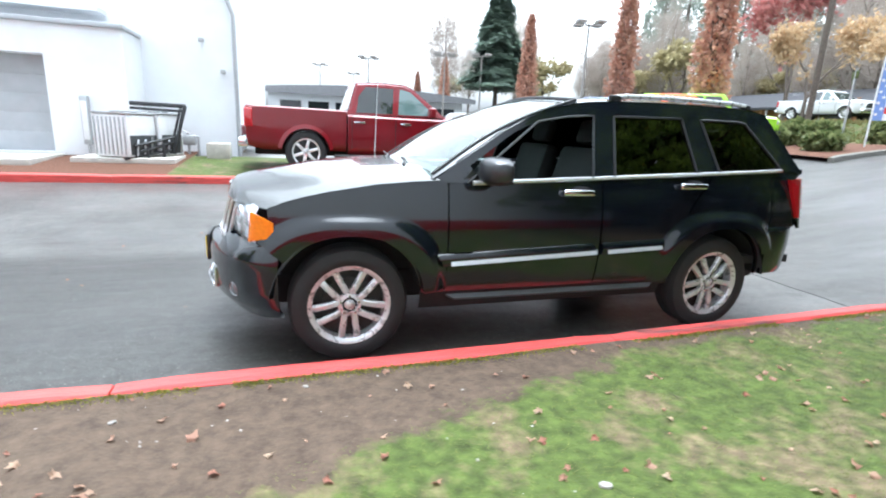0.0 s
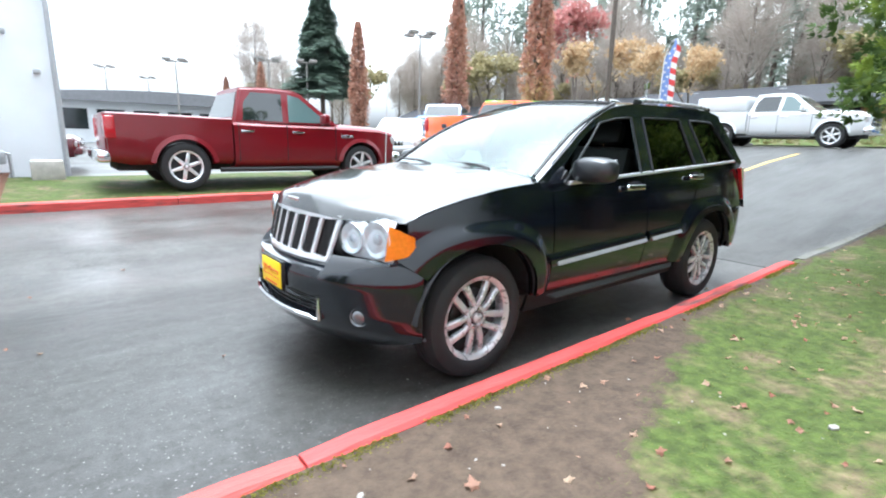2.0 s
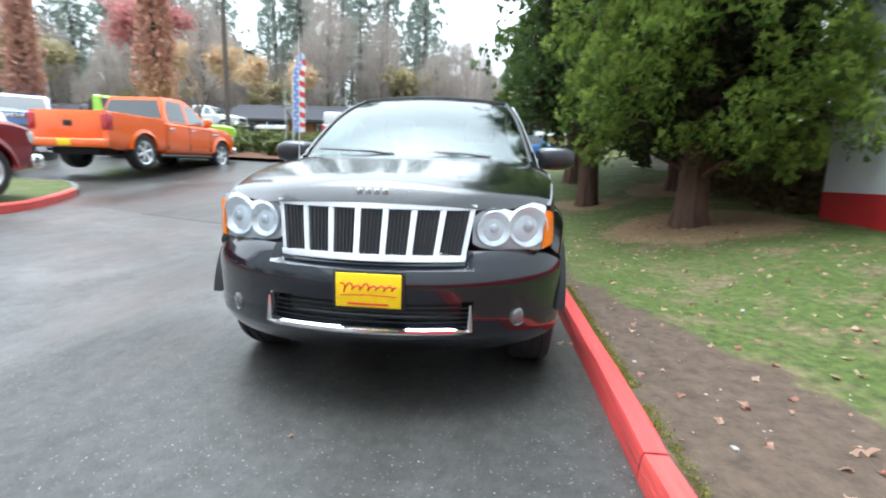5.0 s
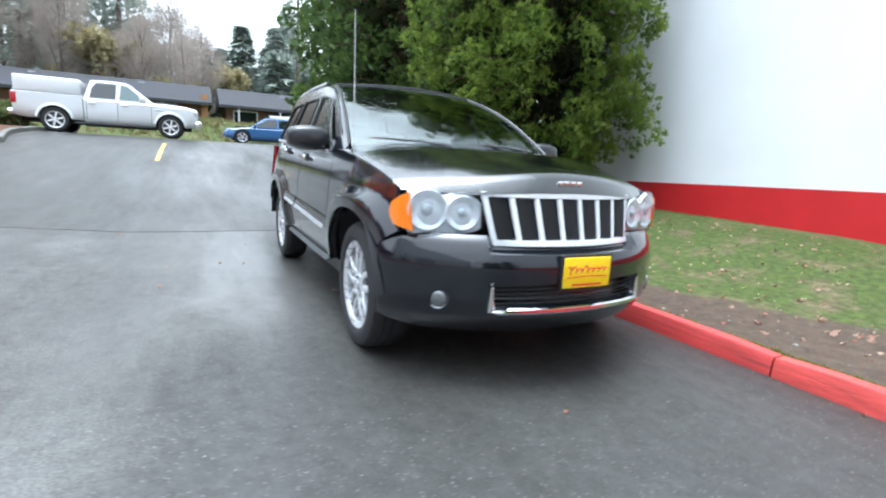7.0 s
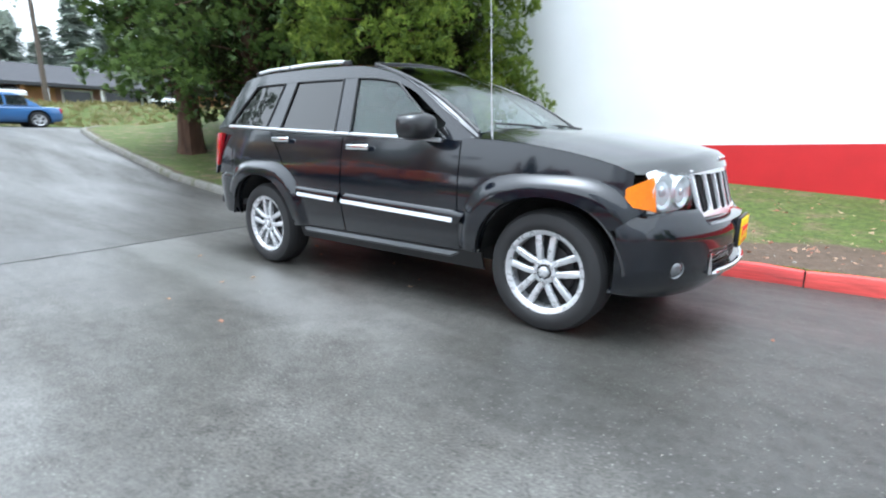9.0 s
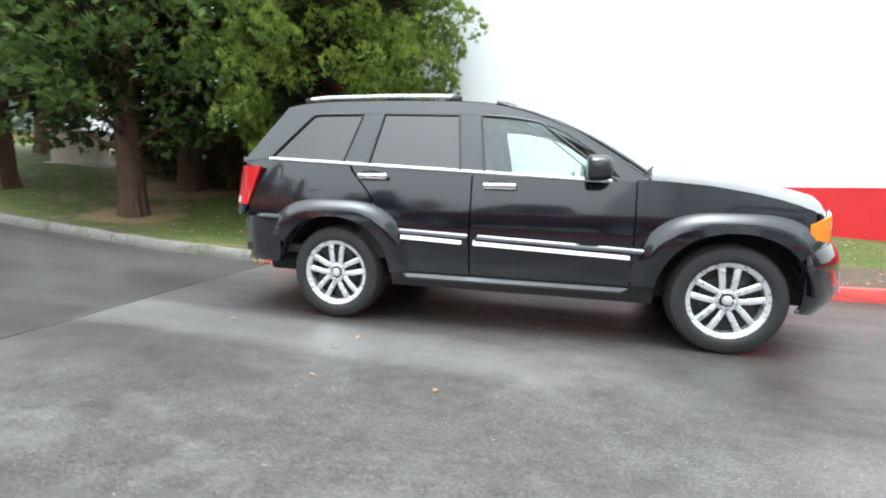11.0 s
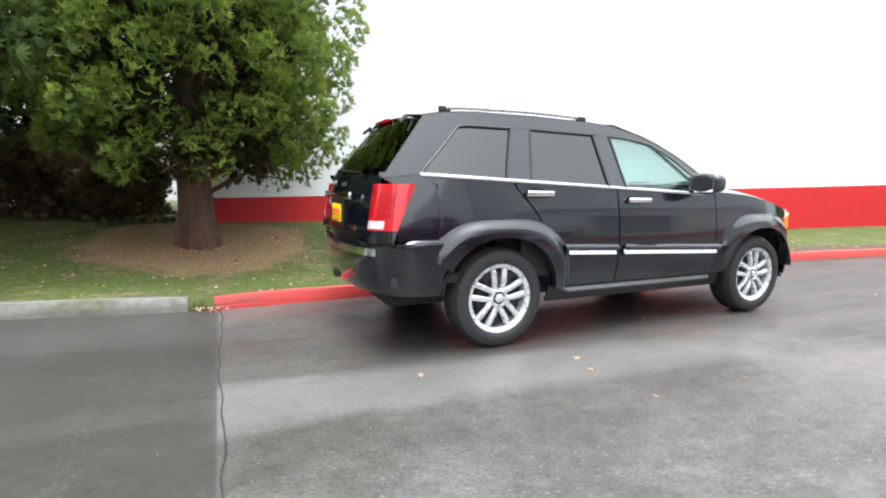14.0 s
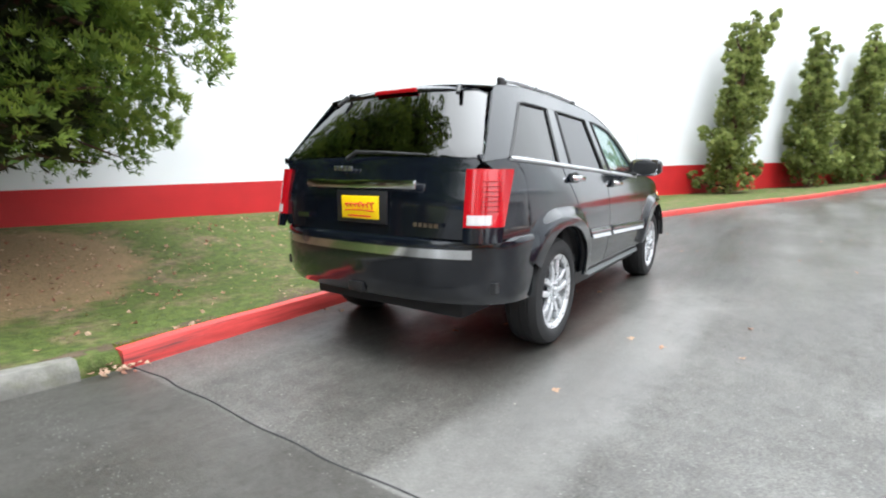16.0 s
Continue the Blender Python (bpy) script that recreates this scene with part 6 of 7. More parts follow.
def column_tree(label, height, radius, mat, seed, count, size=0.2, z0=0.9):
    """A narrow upright tree that keeps its dead leaves."""
    rng = random.Random(seed)
    t = thing("columnar_tree", pose(0, 0, 0), label, "tree")
    tr = bmesh.new()
    tube(tr, [(0, 0, -0.3), (0, 0, height * 0.5), (0, 0, height * 0.95)], [0.12, 0.08, 0.02], 7)
    for k in range(22):
        a, z = k * 2.4, z0 + (height - z0) * 0.7 * k / 22
        tube(tr, [(0, 0, z), (radius * 0.4 * math.cos(a), radius * 0.4 * math.sin(a), z + 0.9), (radius * 0.75 * math.cos(a), radius * 0.75 * math.sin(a), z + 2.0)], [0.03, 0.02, 0.006], 4)
    part("trunk", tr, GREY_BARK, t)
    verts, faces = [], []
    for _ in range(count):
        f = rng.random()
        z = z0 + (height - z0) * f
        a = rng.uniform(0, math.tau)
        env = radius * (0.12 + 0.88 * math.sin(math.pi * min(1, 0.16 + 0.84 * f ** 0.72)) ** 0.75)
        reach = env * (0.8 + 0.45 * noise.noise((math.cos(a) * 2 + seed, math.sin(a) * 2, z * 1.3))) * math.sqrt(rng.uniform(0.15, 1))
        p = Vector((reach * math.cos(a), reach * math.sin(a), z))
        fan(verts, faces, p, (Vector((math.cos(a), math.sin(a), 0)) * 0.5 + ball_dir(rng)).normalized(), ball_dir(rng), size * rng.uniform(0.6, 1.2), rng, 3, 0.5)
    raw("crown", verts, faces, mat, t)
    return t


def branchy(label, height, spread, seed, leaf=None, leaf_count=0, leaf_size=0.16, name="deciduous_tree", depth=5, bark=None):
    """A bare or thinly leaved tree, limb from limb."""
    rng = random.Random(seed)
    t = thing(name, pose(0, 0, 0), label, "tree")
    bm, tips, twig_v, twig_f = bmesh.new(), [], [], []

    def grow(p, d, l, r, k):
        q = p + d * l + Vector((rng.uniform(-0.06, 0.06), rng.uniform(-0.06, 0.06), 0)) * l
        if k > 2:
            tube(bm, [p, (p + q) / 2 + ball_dir(rng) * 0.03 * l, q], [r, r * 0.85, r * 0.7], 5 if k > 3 else 4, caps=False)
        else:
            w = d.orthogonal().normalized() * r * 1.6
            i = len(twig_v)
            twig_v.extend([p - w, p + w, q])
            twig_f.append((i, i + 1, i + 2))
        tips.append((q, d))
        if k == 0:
            return
        for _ in range(rng.choice((2, 3, 3))):
            nd = (d + ball_dir(rng) * spread + Vector((0, 0, 0.16))).normalized()
            grow(q, nd, l * rng.uniform(0.62, 0.82), r * 0.62, k - 1)

    grow(Vector((0, 0, -0.2)), Vector((0, 0, 1)), height * 0.27, height * 0.016, depth)
    part("trunk", bm, bark or GREY_BARK, t)
    tagged(raw("fine_twig", twig_v, twig_f, HAZED_TWIG, t), kind="stuff")
    if leaf:
        verts, faces = [], []
        ends = tips[len(tips) // 6:]
        for _ in range(leaf_count):
            q, d = rng.choice(ends)
            fan(verts, faces, q + ball_dir(rng) * rng.uniform(0.05, height * 0.085), ball_dir(rng), ball_dir(rng), leaf_size * rng.uniform(0.6, 1.3), rng, 3, 0.6)
        raw("crown", verts, faces, leaf, t)
    return t


def bush(m, label, rx, ry, h, mat, seed, count, size=0.12, name="shrub"):
    rng = random.Random(seed)
    t = thing(name, m, label, "shrub")
    stems = bmesh.new()
    for k in range(7):
        a = k * 0.9
        tube(stems, [(0, 0, -0.1), (rx * 0.3 * math.cos(a), ry * 0.3 * math.sin(a), h * 0.4), (rx * 0.6 * math.cos(a), ry * 0.6 * math.sin(a), h * 0.75)], [0.025, 0.015, 0.005], 4)
    part("stem", stems, GREY_BARK, t)
    verts, faces = [], []
    for _ in range(count):
        d = ball_dir(rng)
        k = (0.72 + 0.4 * noise.noise((d.x * 2.2 + seed, d.y * 2.2, d.z * 2.2))) * rng.uniform(0.6, 1.0)
        if d.z < 0:
            k *= 0.92 / max(0.35, math.sqrt(1 - d.z * d.z))
        p = Vector((d.x * rx * k, d.y * ry * k, max(0.02, h * 0.5 + d.z * h * 0.5 * k)))
        fan(verts, faces, p, (d + ball_dir(rng) * 0.7).normalized(), ball_dir(rng), size * rng.uniform(0.6, 1.3), rng, 4, 0.4)
    raw("foliage", verts, faces, mat, t)
    return t


conifer_near(pose(-3.5, 3.55, 0.40), "broad green conifer with reddish trunk by the white wall", 8.5, 0.85, 2.42, CEDAR, 3, 62, 0.092, 0.205, low=0.72, plump=(0.14, 0.23), reach_of=(0.62, 0.98), gaps=0.05, limbs_m=20, wide=0.2, dense=6.0, inner=0.25)
conifer_near(pose(-6.95, 2.6, lawn_z(-6.95, 2.6) - 0.05, 0, 0, 70), "dark conifer with a bare reddish lower trunk on the lawn", 10.5, 1.3, 2.4, DARK_CEDAR, 8, 32, 0.135, 0.205, low=0.8, plump=(0.20, 0.34), gaps=0.10, limbs_m=13, wide=0.26, dense=4.6)
conifer_near(pose(-7.6, 4.75, lawn_z(-7.6, 4.75) - 0.05, 0, 0, 20), "dark conifer with a bare lower trunk on the lawn", 11.0, 1.4, 2.5, DARK_CEDAR, 13, 26, 0.16, 0.24, plump=(0.22, 0.36), gaps=0.10, limbs_m=12, dense=4.4)
conifer_near(pose(-10.3, 2.85, lawn_z(-10.3, 2.85) - 0.05, 0, 0, 150), "dark conifer with a bare lower trunk on the lawn", 11.0, 1.5, 2.1, DARK_CEDAR, 17, 26, 0.16, 0.27, plump=(0.22, 0.36), gaps=0.10, limbs_m=12, dense=4.4)
conifer_near(pose(-6.5, 9.0, lawn_z(-6.5, 9.0), 0, 0, 250), "tall dark conifer behind the lawn", 11, 0.8, 2.3, DARK_CEDAR, 29, 22, 0.2, 0.28, plump=(0.24, 0.4), limbs_m=11, dense=4.2)
conifer_near(pose(-13.2, 6.2, lawn_z(-13.2, 6.2), 0, 0, 120), "tall dark conifer behind the lawn", 12, 1.6, 3.0, DARK_CEDAR, 21, 20, 0.24, 0.34, plump=(0.26, 0.46), gaps=0.12, limbs_m=10, dense=4.0)
bush(pose(-6.3, 6.6, lawn_z(-6.3, 6.6)), "dark brownish evergreen hedge under the conifers", 2.4, 1.2, 1.5, DRY, 4, 7000, 0.11)
bush(pose(-5.0, 6.2, lawn_z(-5.0, 6.2)), "dark reddish dry bush beside the building corner", 1.1, 0.9, 1.1, DRY, 5, 3800, 0.1)
for k in range(5):
    bush(pose(-4.7 - 1.2 * k, 5.7 + 0.12 * k, lawn_z(-4.7 - 1.2 * k, 5.7), 0, 0, 40 * k), "dark reddish evergreen hedge beneath the conifers", 0.95, 0.8, 1.25 + 0.12 * (k % 3), DRY, 60 + k, 3600, 0.1)
bush(pose(-8.8, 7.4, lawn_z(-8.8, 7.4)), "dark brownish evergreen hedge under the conifers", 2.6, 1.2, 1.5, DARK_CEDAR, 6, 5000, 0.18)
bush(pose(-12, 9.5, 1.2), "bright green bush at the back of the lawn", 2.4, 1.5, 1.5, SHRUB, 7, 3000, 0.22)


def juniper(m, label, height, radius, seed, lean):
    """A twisted upright juniper: ragged plumes that rise from a leaning stem."""
    rng = random.Random(seed)
    t = thing("juniper", m, label, "tree", "junipers along the wall")
    tr, verts, faces, young = bmesh.new(), [], [], []
    stem = lambda f: Vector((lean * 0.35 * f ** 1.4 + 0.10 * math.sin(5 * f + seed), 0.08 * math.cos(4 * f), height * 0.93 * f))
    tube(tr, [stem(i / 10) - Vector((0, 0, 0.2 if i == 0 else 0)) for i in range(11)], [0.17 - 0.015 * i for i in range(11)], 8)

    def plume(p, q, r0, r1, bend):
        n = max(3, int((q - p).length / 0.2))
        pts = [p.lerp(q, i / n) + bend * math.sin(math.pi * i / n) for i in range(n + 1)]
        tube(tr, pts, [0.05 * (1 - 0.8 * i / n) for i in range(n + 1)], 5)
        for i, c in enumerate(pts):
            f = i / n
            way = (pts[min(i + 1, n)] - pts[max(i - 1, 0)]).normalized()
            r = r0 + (r1 - r0) * f
            for _ in range(3 if r > 0.25 else 2):
                if rng.random() < 0.16:
                    continue
                d = ball_dir(rng)
                d = (d - way * d.dot(way) * 0.6).normalized()
                axis = (d * 0.8 + way * 0.65 + Vector((0, 0, 0.25))).normalized()
                k = r * rng.uniform(0.55, 1.05)
                tuft(verts, faces, young, c + d * r * 0.35, axis, k * 1.25, k * 0.66, 23, 0.15, rng, 0.3)

    plume(stem(0.08), stem(1.0), radius * 0.54, 0.18, Vector((0, 0, 0)))
    for k in range(24):
        f = 0.04 + 0.80 * (k + rng.random()) / 24
        s = 1 if (k + seed) % 2 else -1
        a = rng.uniform(-0.9, 0.9) + (0 if s > 0 else math.pi)
        far = radius * (0.55 + 0.5 * math.sin(math.pi * min(1, 0.2 + f))) * rng.uniform(0.65, 1.25) * (1 - 0.45 * f)
        rise = rng.uniform(0.35, 1.0) * (0.6 + 0.8 * f)
        p = stem(f)
        q = p + Vector((far * math.cos(a), far * 0.6 * math.sin(a), rise))
        plume(p, q, radius * 0.33 * (1 - 0.5 * f), 0.15, Vector((0.12 * math.cos(a), 0, -0.12)))
    top = stem(0.72)
    plume(top, top + Vector((lean * 1.25, 0, 2.0)), 0.24, 0.12, Vector((0.1 * lean, 0, -0.15)))
    part("trunk", tr, BARK, t)
    raw("crown", verts, faces, JUNIPER, t, young=young)


juniper(pose(16.6, -0.35, 0.33, 0, 0, -30), "twisted green juniper against the red and white wall", 6.7, 1.45, 2, 1.2)
juniper(pose(20.9, -2.9, 0.5, 0, 0, -35), "twisted green juniper against the red and white wall", 6.3, 1.35, 7, -0.5)
juniper(pose(23.4, -4.5, 0.55, 0, 0, -35), "twisted green juniper against the red and white wall", 6.9, 1.4, 12, 1.0)
juniper(pose(25.9, -6.4, 0.6, 0, 0, -35), "twisted green juniper against the red and white wall", 6.6, 1.6, 17, -0.6)


def plant(model, x, y, dz=0.0, turn=0.0, s=1.0):
    return copy_thing(model, pose(x, y, ground_z(x, y) + dz, 0, 0, turn) @ Matrix.Scale(s, 4))


def settle(model, x, y, dz=0.0, turn=0.0, s=1.0):
    model.matrix_basis = pose(x, y, ground_z(x, y) + dz, 0, 0, turn) @ Matrix.Scale(s, 4)
    return model


col = settle(column_tree("narrow upright tree with rusty dead leaves", 7.8, 0.78, RUST, 3, 4200, 0.17), -13.5, -11.9)
tagged(col, group="columnar trees along the car park")
for x, y, s, a in ((-13.3, -17.0, 0.93, 50), (-13.4, -27.0, 0.95, 110), (-14, -47, 0.9, 200), (-15, -62, 0.9, 20)):
    plant(col, x, y, 0, a, s)
settle(cone_tree("tall dark green fir beside the car park", 10.9, 3.4, FIR, 2, 9000, 3.4, 0.35, 0.62, 0.22), -14.4, -34.5)
settle(branchy("maple with crimson autumn leaves", 13, 0.55, 4, CRIMSON, 2600, 0.26), -34, -25.5, 0.4)
gold = settle(branchy("small maple with orange yellow leaves", 8.5, 0.6, 9, GOLD, 2600, 0.19), -27, -18.5, 0.4)
plant(gold, -30, -13.5, 0.4, 140, 0.85)

# bare trees and firs behind the road
def thicket_tree(label, height, radius, seed, count, z0):
    """A bare tree whose crown is a haze of fine upright twigs."""
    rng = random.Random(seed)
    t = thing("bare_tree", pose(0, 0, 0), label, "tree")
    tr = bmesh.new()
    tube(tr, [(0, 0, -0.3), (0.15, 0.1, height * 0.35), (0.1, -0.1, height * 0.9)], [height * 0.014, height * 0.01, 0.02], 6)
    for k in range(16):
        a, z = k * 2.4, z0 + (height * 0.75 - z0) * k / 16
        r = radius * rng.uniform(0.6, 1.0) * (1 - 0.5 * k / 16)
        tube(tr, [(0, 0, z), (r * 0.5 * math.cos(a), r * 0.5 * math.sin(a), z + height * 0.08), (r * math.cos(a), r * math.sin(a), z + height * 0.2)], [0.07, 0.04, 0.012], 4)
    part("trunk", tr, GREY_BARK, t)
    verts, faces = [], []
    for _ in range(count):
        d = ball_dir(rng)
        k = (0.8 + 0.75 * noise.noise((d.x * 2.4 + seed, d.y * 2.4, d.z * 2.4))) * rng.uniform(0.3, 1) ** 0.5
        c = (z0 + height) / 2
        p = Vector((d.x * radius * k, d.y * radius * k, c + d.z * (height - c) * k))
        fan(verts, faces, p, Vector((d.x * 0.6, d.y * 0.6, 0.9)).normalized(), ball_dir(rng), rng.uniform(0.8, 1.9), rng, 4, 0.035)
    tagged(raw("crown", verts, faces, HAZED_TWIG, t), kind="stuff")
    return t


def ragged_fir(label, height, radius, mat, seed, clumps, bare):
    """A tall forest fir: a bare stem, then loose drooping boughs with sky between them."""
    rng = random.Random(seed)
    t = thing("conifer_tree", pose(0, 0, 0), label, "tree")
    tr, verts, faces, young = bmesh.new(), [], [], []
    tube(tr, [(0, 0, -0.3), (0.1, 0, height * 0.5), (0, 0.1, height * 0.98)], [height * 0.012, height * 0.009, 0.03], 7)
    for k in range(clumps):
        f = bare + (1 - bare) * (k + rng.random()) / clumps
        a = k * 2.4 + rng.uniform(-0.6, 0.6)
        reach = radius * (1 - ((f - bare) / (1 - bare)) ** 1.3) * rng.uniform(0.45, 1.1) + 0.25
        z = height * f
        out = Vector((math.cos(a), math.sin(a), 0))
        tip = out * reach + Vector((0, 0, z - 0.25 * reach))
        tube(tr, [(0, 0, z), tuple(tip)], [0.05, 0.01], 4)
        for g in (0.3, 0.62, 0.95):
            if rng.random() < 0.2:
                continue
            tuft(verts, faces, young, Vector((0, 0, z)).lerp(tip, g), (out + Vector((0, 0, rng.uniform(-0.45, 0.05)))).normalized(), 0.75, 0.34, 6, 0.6, rng, 0.26)
    part("trunk", tr, GREY_BARK, t)
    raw("crown", verts, faces, mat, t, young=young)
    return t


bare_a = settle(thicket_tree("bare grey brown tree behind the road", 16, 2.5, 11, 1100, 2.5), -47, -30, 0.6)
bare_b = settle(thicket_tree("bare brown tree with dense fine twigs", 18, 2.7, 12, 1200, 4.0), -50, -40, 0.6)
olive = settle(branchy("bare tree with thin yellowish leaves", 12, 0.55, 14, OLIVE, 1900, 0.42, depth=5), -42, -46, 0.6)
fir_a = settle(cone_tree("tall dense fir in the wood behind the road", 14, 4.8, HAZED_FIR, 31, 950, 0.6, 0.35, 1.4, 0.3), -66, 4, 0.6)
fir_c = settle(cone_tree("ragged fir in the wood behind the road", 16, 3.8, HAZED_FIR, 37, 800, 1.0, 0.2, 1.5, 0.3), -64, 9, 0.6)
fir_b = settle(ragged_fir("tall thin fir with a bare lower stem", 29, 3.3, HAZED_FIR, 32, 62, 0.36), -58, -20, 0.6)
fir_d = settle(ragged_fir("tall thin fir with loose drooping boughs", 25, 2.8, HAZED_FIR, 39, 70, 0.25), -57, -8, 0.6)
wood = random.Random(77)
for i in range(64):
    y = -70 + 1.12 * i + wood.uniform(-1.6, 1.6)
    plant((bare_a, bare_b, bare_a, olive)[i % 4], -43 - wood.uniform(0, 13), y, 0.6, wood.uniform(0, 360), wood.uniform(0.42, 0.78) * (1.35 if i % 6 == 0 else 1))
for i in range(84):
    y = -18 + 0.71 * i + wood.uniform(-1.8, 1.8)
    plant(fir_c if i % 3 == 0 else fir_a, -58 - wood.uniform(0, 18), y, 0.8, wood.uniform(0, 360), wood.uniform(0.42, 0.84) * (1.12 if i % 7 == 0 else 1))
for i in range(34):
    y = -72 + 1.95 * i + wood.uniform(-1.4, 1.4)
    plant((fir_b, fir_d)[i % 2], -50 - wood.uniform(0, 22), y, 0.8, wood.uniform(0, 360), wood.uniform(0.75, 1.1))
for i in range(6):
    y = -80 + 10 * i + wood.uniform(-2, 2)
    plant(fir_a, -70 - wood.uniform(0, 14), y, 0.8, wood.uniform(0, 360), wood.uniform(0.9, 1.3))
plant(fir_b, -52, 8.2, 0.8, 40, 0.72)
for i in range(14):
    plant((bare_a, olive, bare_b)[i % 3], -18 - 3.0 * i + wood.uniform(-1, 1), -56 - wood.uniform(0, 18), 0, wood.uniform(0, 360), wood.uniform(0.7, 1.0))


# ---- far side of the lane ----
PLASTER = material("white metal cladding", (0.76, 0.78, 0.80), 0.55, vary=0.04, scale=1.5, bump=0.1, bump_scale=20)
GARAGE_GREY = material("grey roller door", (0.42, 0.44, 0.46), 0.5, vary=0.06, scale=4)
CONCRETE = material("pale concrete", (0.42, 0.40, 0.36), 0.85, vary=0.15, scale=9, bump=0.4, bump_scale=50)
SHINGLE = material("dark grey shingle roof", (0.055, 0.055, 0.06), 0.9, vary=0.25, scale=7, bump=0.5, bump_scale=25, spec=0.15, stretch=(1, 4, 1))
WOOD_WALL = material("orange brown wood siding", (0.36, 0.18, 0.08), 0.7, vary=0.2, scale=6, stretch=(4, 4, 0.4))
BRICK_WALL = material("brown brick wall", (0.20, 0.11, 0.08), 0.85, vary=0.2, scale=14)
DARK_GLASS = material("dark window glass", (0.02, 0.025, 0.03), 0.08, vary=0.1, scale=3, coat=0.5)
WHITE_TRIM = material("white trim paint", (0.72, 0.73, 0.74), 0.5, vary=0.06, scale=6)
PINK = material("magenta window display", (0.55, 0.06, 0.30), 0.5, vary=0.25, scale=5)
GALV = material("galvanised metal", (0.42, 0.43, 0.44), 0.45, 0.5, vary=0.12, scale=20)
RUST_BLACK = material("black steel", (0.03, 0.03, 0.032), 0.5, 0.3, vary=0.2, scale=20)

# strip of grass with its red kerb
ISLAND = ([-5.4, -5.0, -4.2, -3.4, -2.4, -1.0, 14], [-8.6, -7.8, -7.15, -6.75, -6.3, -6.02, -6.02])


def island_y(x):
    return interp(x, *ISLAND)


def island_z(x, y):
    return ground_z(x, y) + 0.10


kerb_far = thing("kerb", pose(0, 0, 0), "red painted kerb along the grass island", "kerb", kind="structure")
x = -4.3
while x < 13.5:
    kerb_stone(x, min(14, x + 2.95), lambda q: island_y(q) - 0.15, ground_z, 0.125, 0.15, KERB_RED, kerb_far, seed=x + 40)
    x += 2.96
kerb_tip = thing("kerb", pose(0, 0, 0), "bare grey end of the island kerb", "kerb", kind="structure")
kerb_stone(-5.35, -4.32, lambda q: island_y(q) - 0.15, ground_z, 0.12, 0.16, KERB_GREY, kerb_tip)
sheet("lawn_island", steps((-5.3, 3.8, 30)), [(lambda x, f=f: island_y(x) - 0.14 - f * (9.3 + island_y(x))) for f in (0, 0.1, 0.3, 0.5, 0.7, 0.85, 1.0)], island_z, GRASS, "short grass strip under the dark red pickup", "lawn")
sheet("mulch_bed", steps((3.8, 14, 30)), [(lambda x, f=f: island_y(x) - 0.14 - f * 4.5) for f in (0, 0.1, 0.3, 0.5, 0.7, 0.85, 1.0)], lambda x, y: island_z(x, y) + 0.01 * noise.noise((x * 4, y * 4, 3)), BARK_MULCH, "reddish bark mulch bed beside the building", "mulch")

hall = boxed(2.9, 26, -34, -10.5, -0.2, 9.0)
solo("wall_hall", hall, PLASTER, "tall white clad hall of the dealership", "building", kind="structure")
low = boxed(4.95, 20, -10.498, -9.0, -0.2, 3.15)
lowo = solo("wall_garage", low, PLASTER, "low white garage front of the hall", "building", kind="structure")
carve(lowo, [boxed(6.42, 9.9, -9.6, -8.8, 0.56, 2.55)])
door = thing("garage_door", pose(0, 0, 0), "closed grey sectional garage door", "door", kind="structure")
for k in range(5):
    part("door_panel", boxed(6.42, 9.9, -9.50, -9.44, 0.56 + 0.398 * k, 0.956 + 0.398 * k, 0.004), GARAGE_GREY, door)
fascia = boxed(4.90, 20, -10.4, -8.92, 3.15, 3.24, 0.015)
solo("roof_trim", fascia, GARAGE_GREY, "grey roof edge trim of the garage", "trim", kind="structure")
ledge = bmesh.new()
for k in range(14):
    box(ledge, 5.9 + 0.9 * k, 6.35 + 0.9 * k, -10.49, -9.9, 3.70, 3.80, 0.01)
box(ledge, 5.6, 20, -10.49, -9.85, 3.60, 3.70)
solo("roof_ledge", ledge, WHITE_TRIM, "ribbed white roof ledge over the garage", "roof", kind="structure")
drain = bmesh.new()
tube(drain, [(2.86, -10.42, 0.4), (2.86, -10.42, 3.9), (3.05, -10.42, 4.4), (3.25, -10.42, 6.5)], 0.05, 8)
solo("downpipe", drain, GALV, "grey downpipe on the hall corner", "pipe", kind="structure")
for z in (2.55, 3.25):
    b = thing("wall_lamp", pose(3.6 if z > 3 else 3.15, -10.4, z), "small grey wall lamp on the hall corner", "lamp")
    part("bracket", boxed(-0.03, 0.03, -0.1, 0.06, -0.03, 0.03, 0.008), GALV, b)
    part("lamp_head", boxed(-0.06, 0.06, 0.04, 0.16, -0.05, 0.04, 0.015), GALV, b)

# cooling unit with its rack
pad = solo("concrete_pad", boxed(3.9, 5.75, -9.0, -7.75, 0.38, 0.56, 0.015), CONCRETE, "pale concrete pad on the mulch bed", "pad")
COIL = material("dark coil fins", (0.05, 0.055, 0.055), 0.6, 0.3, vary=0.3, scale=60)


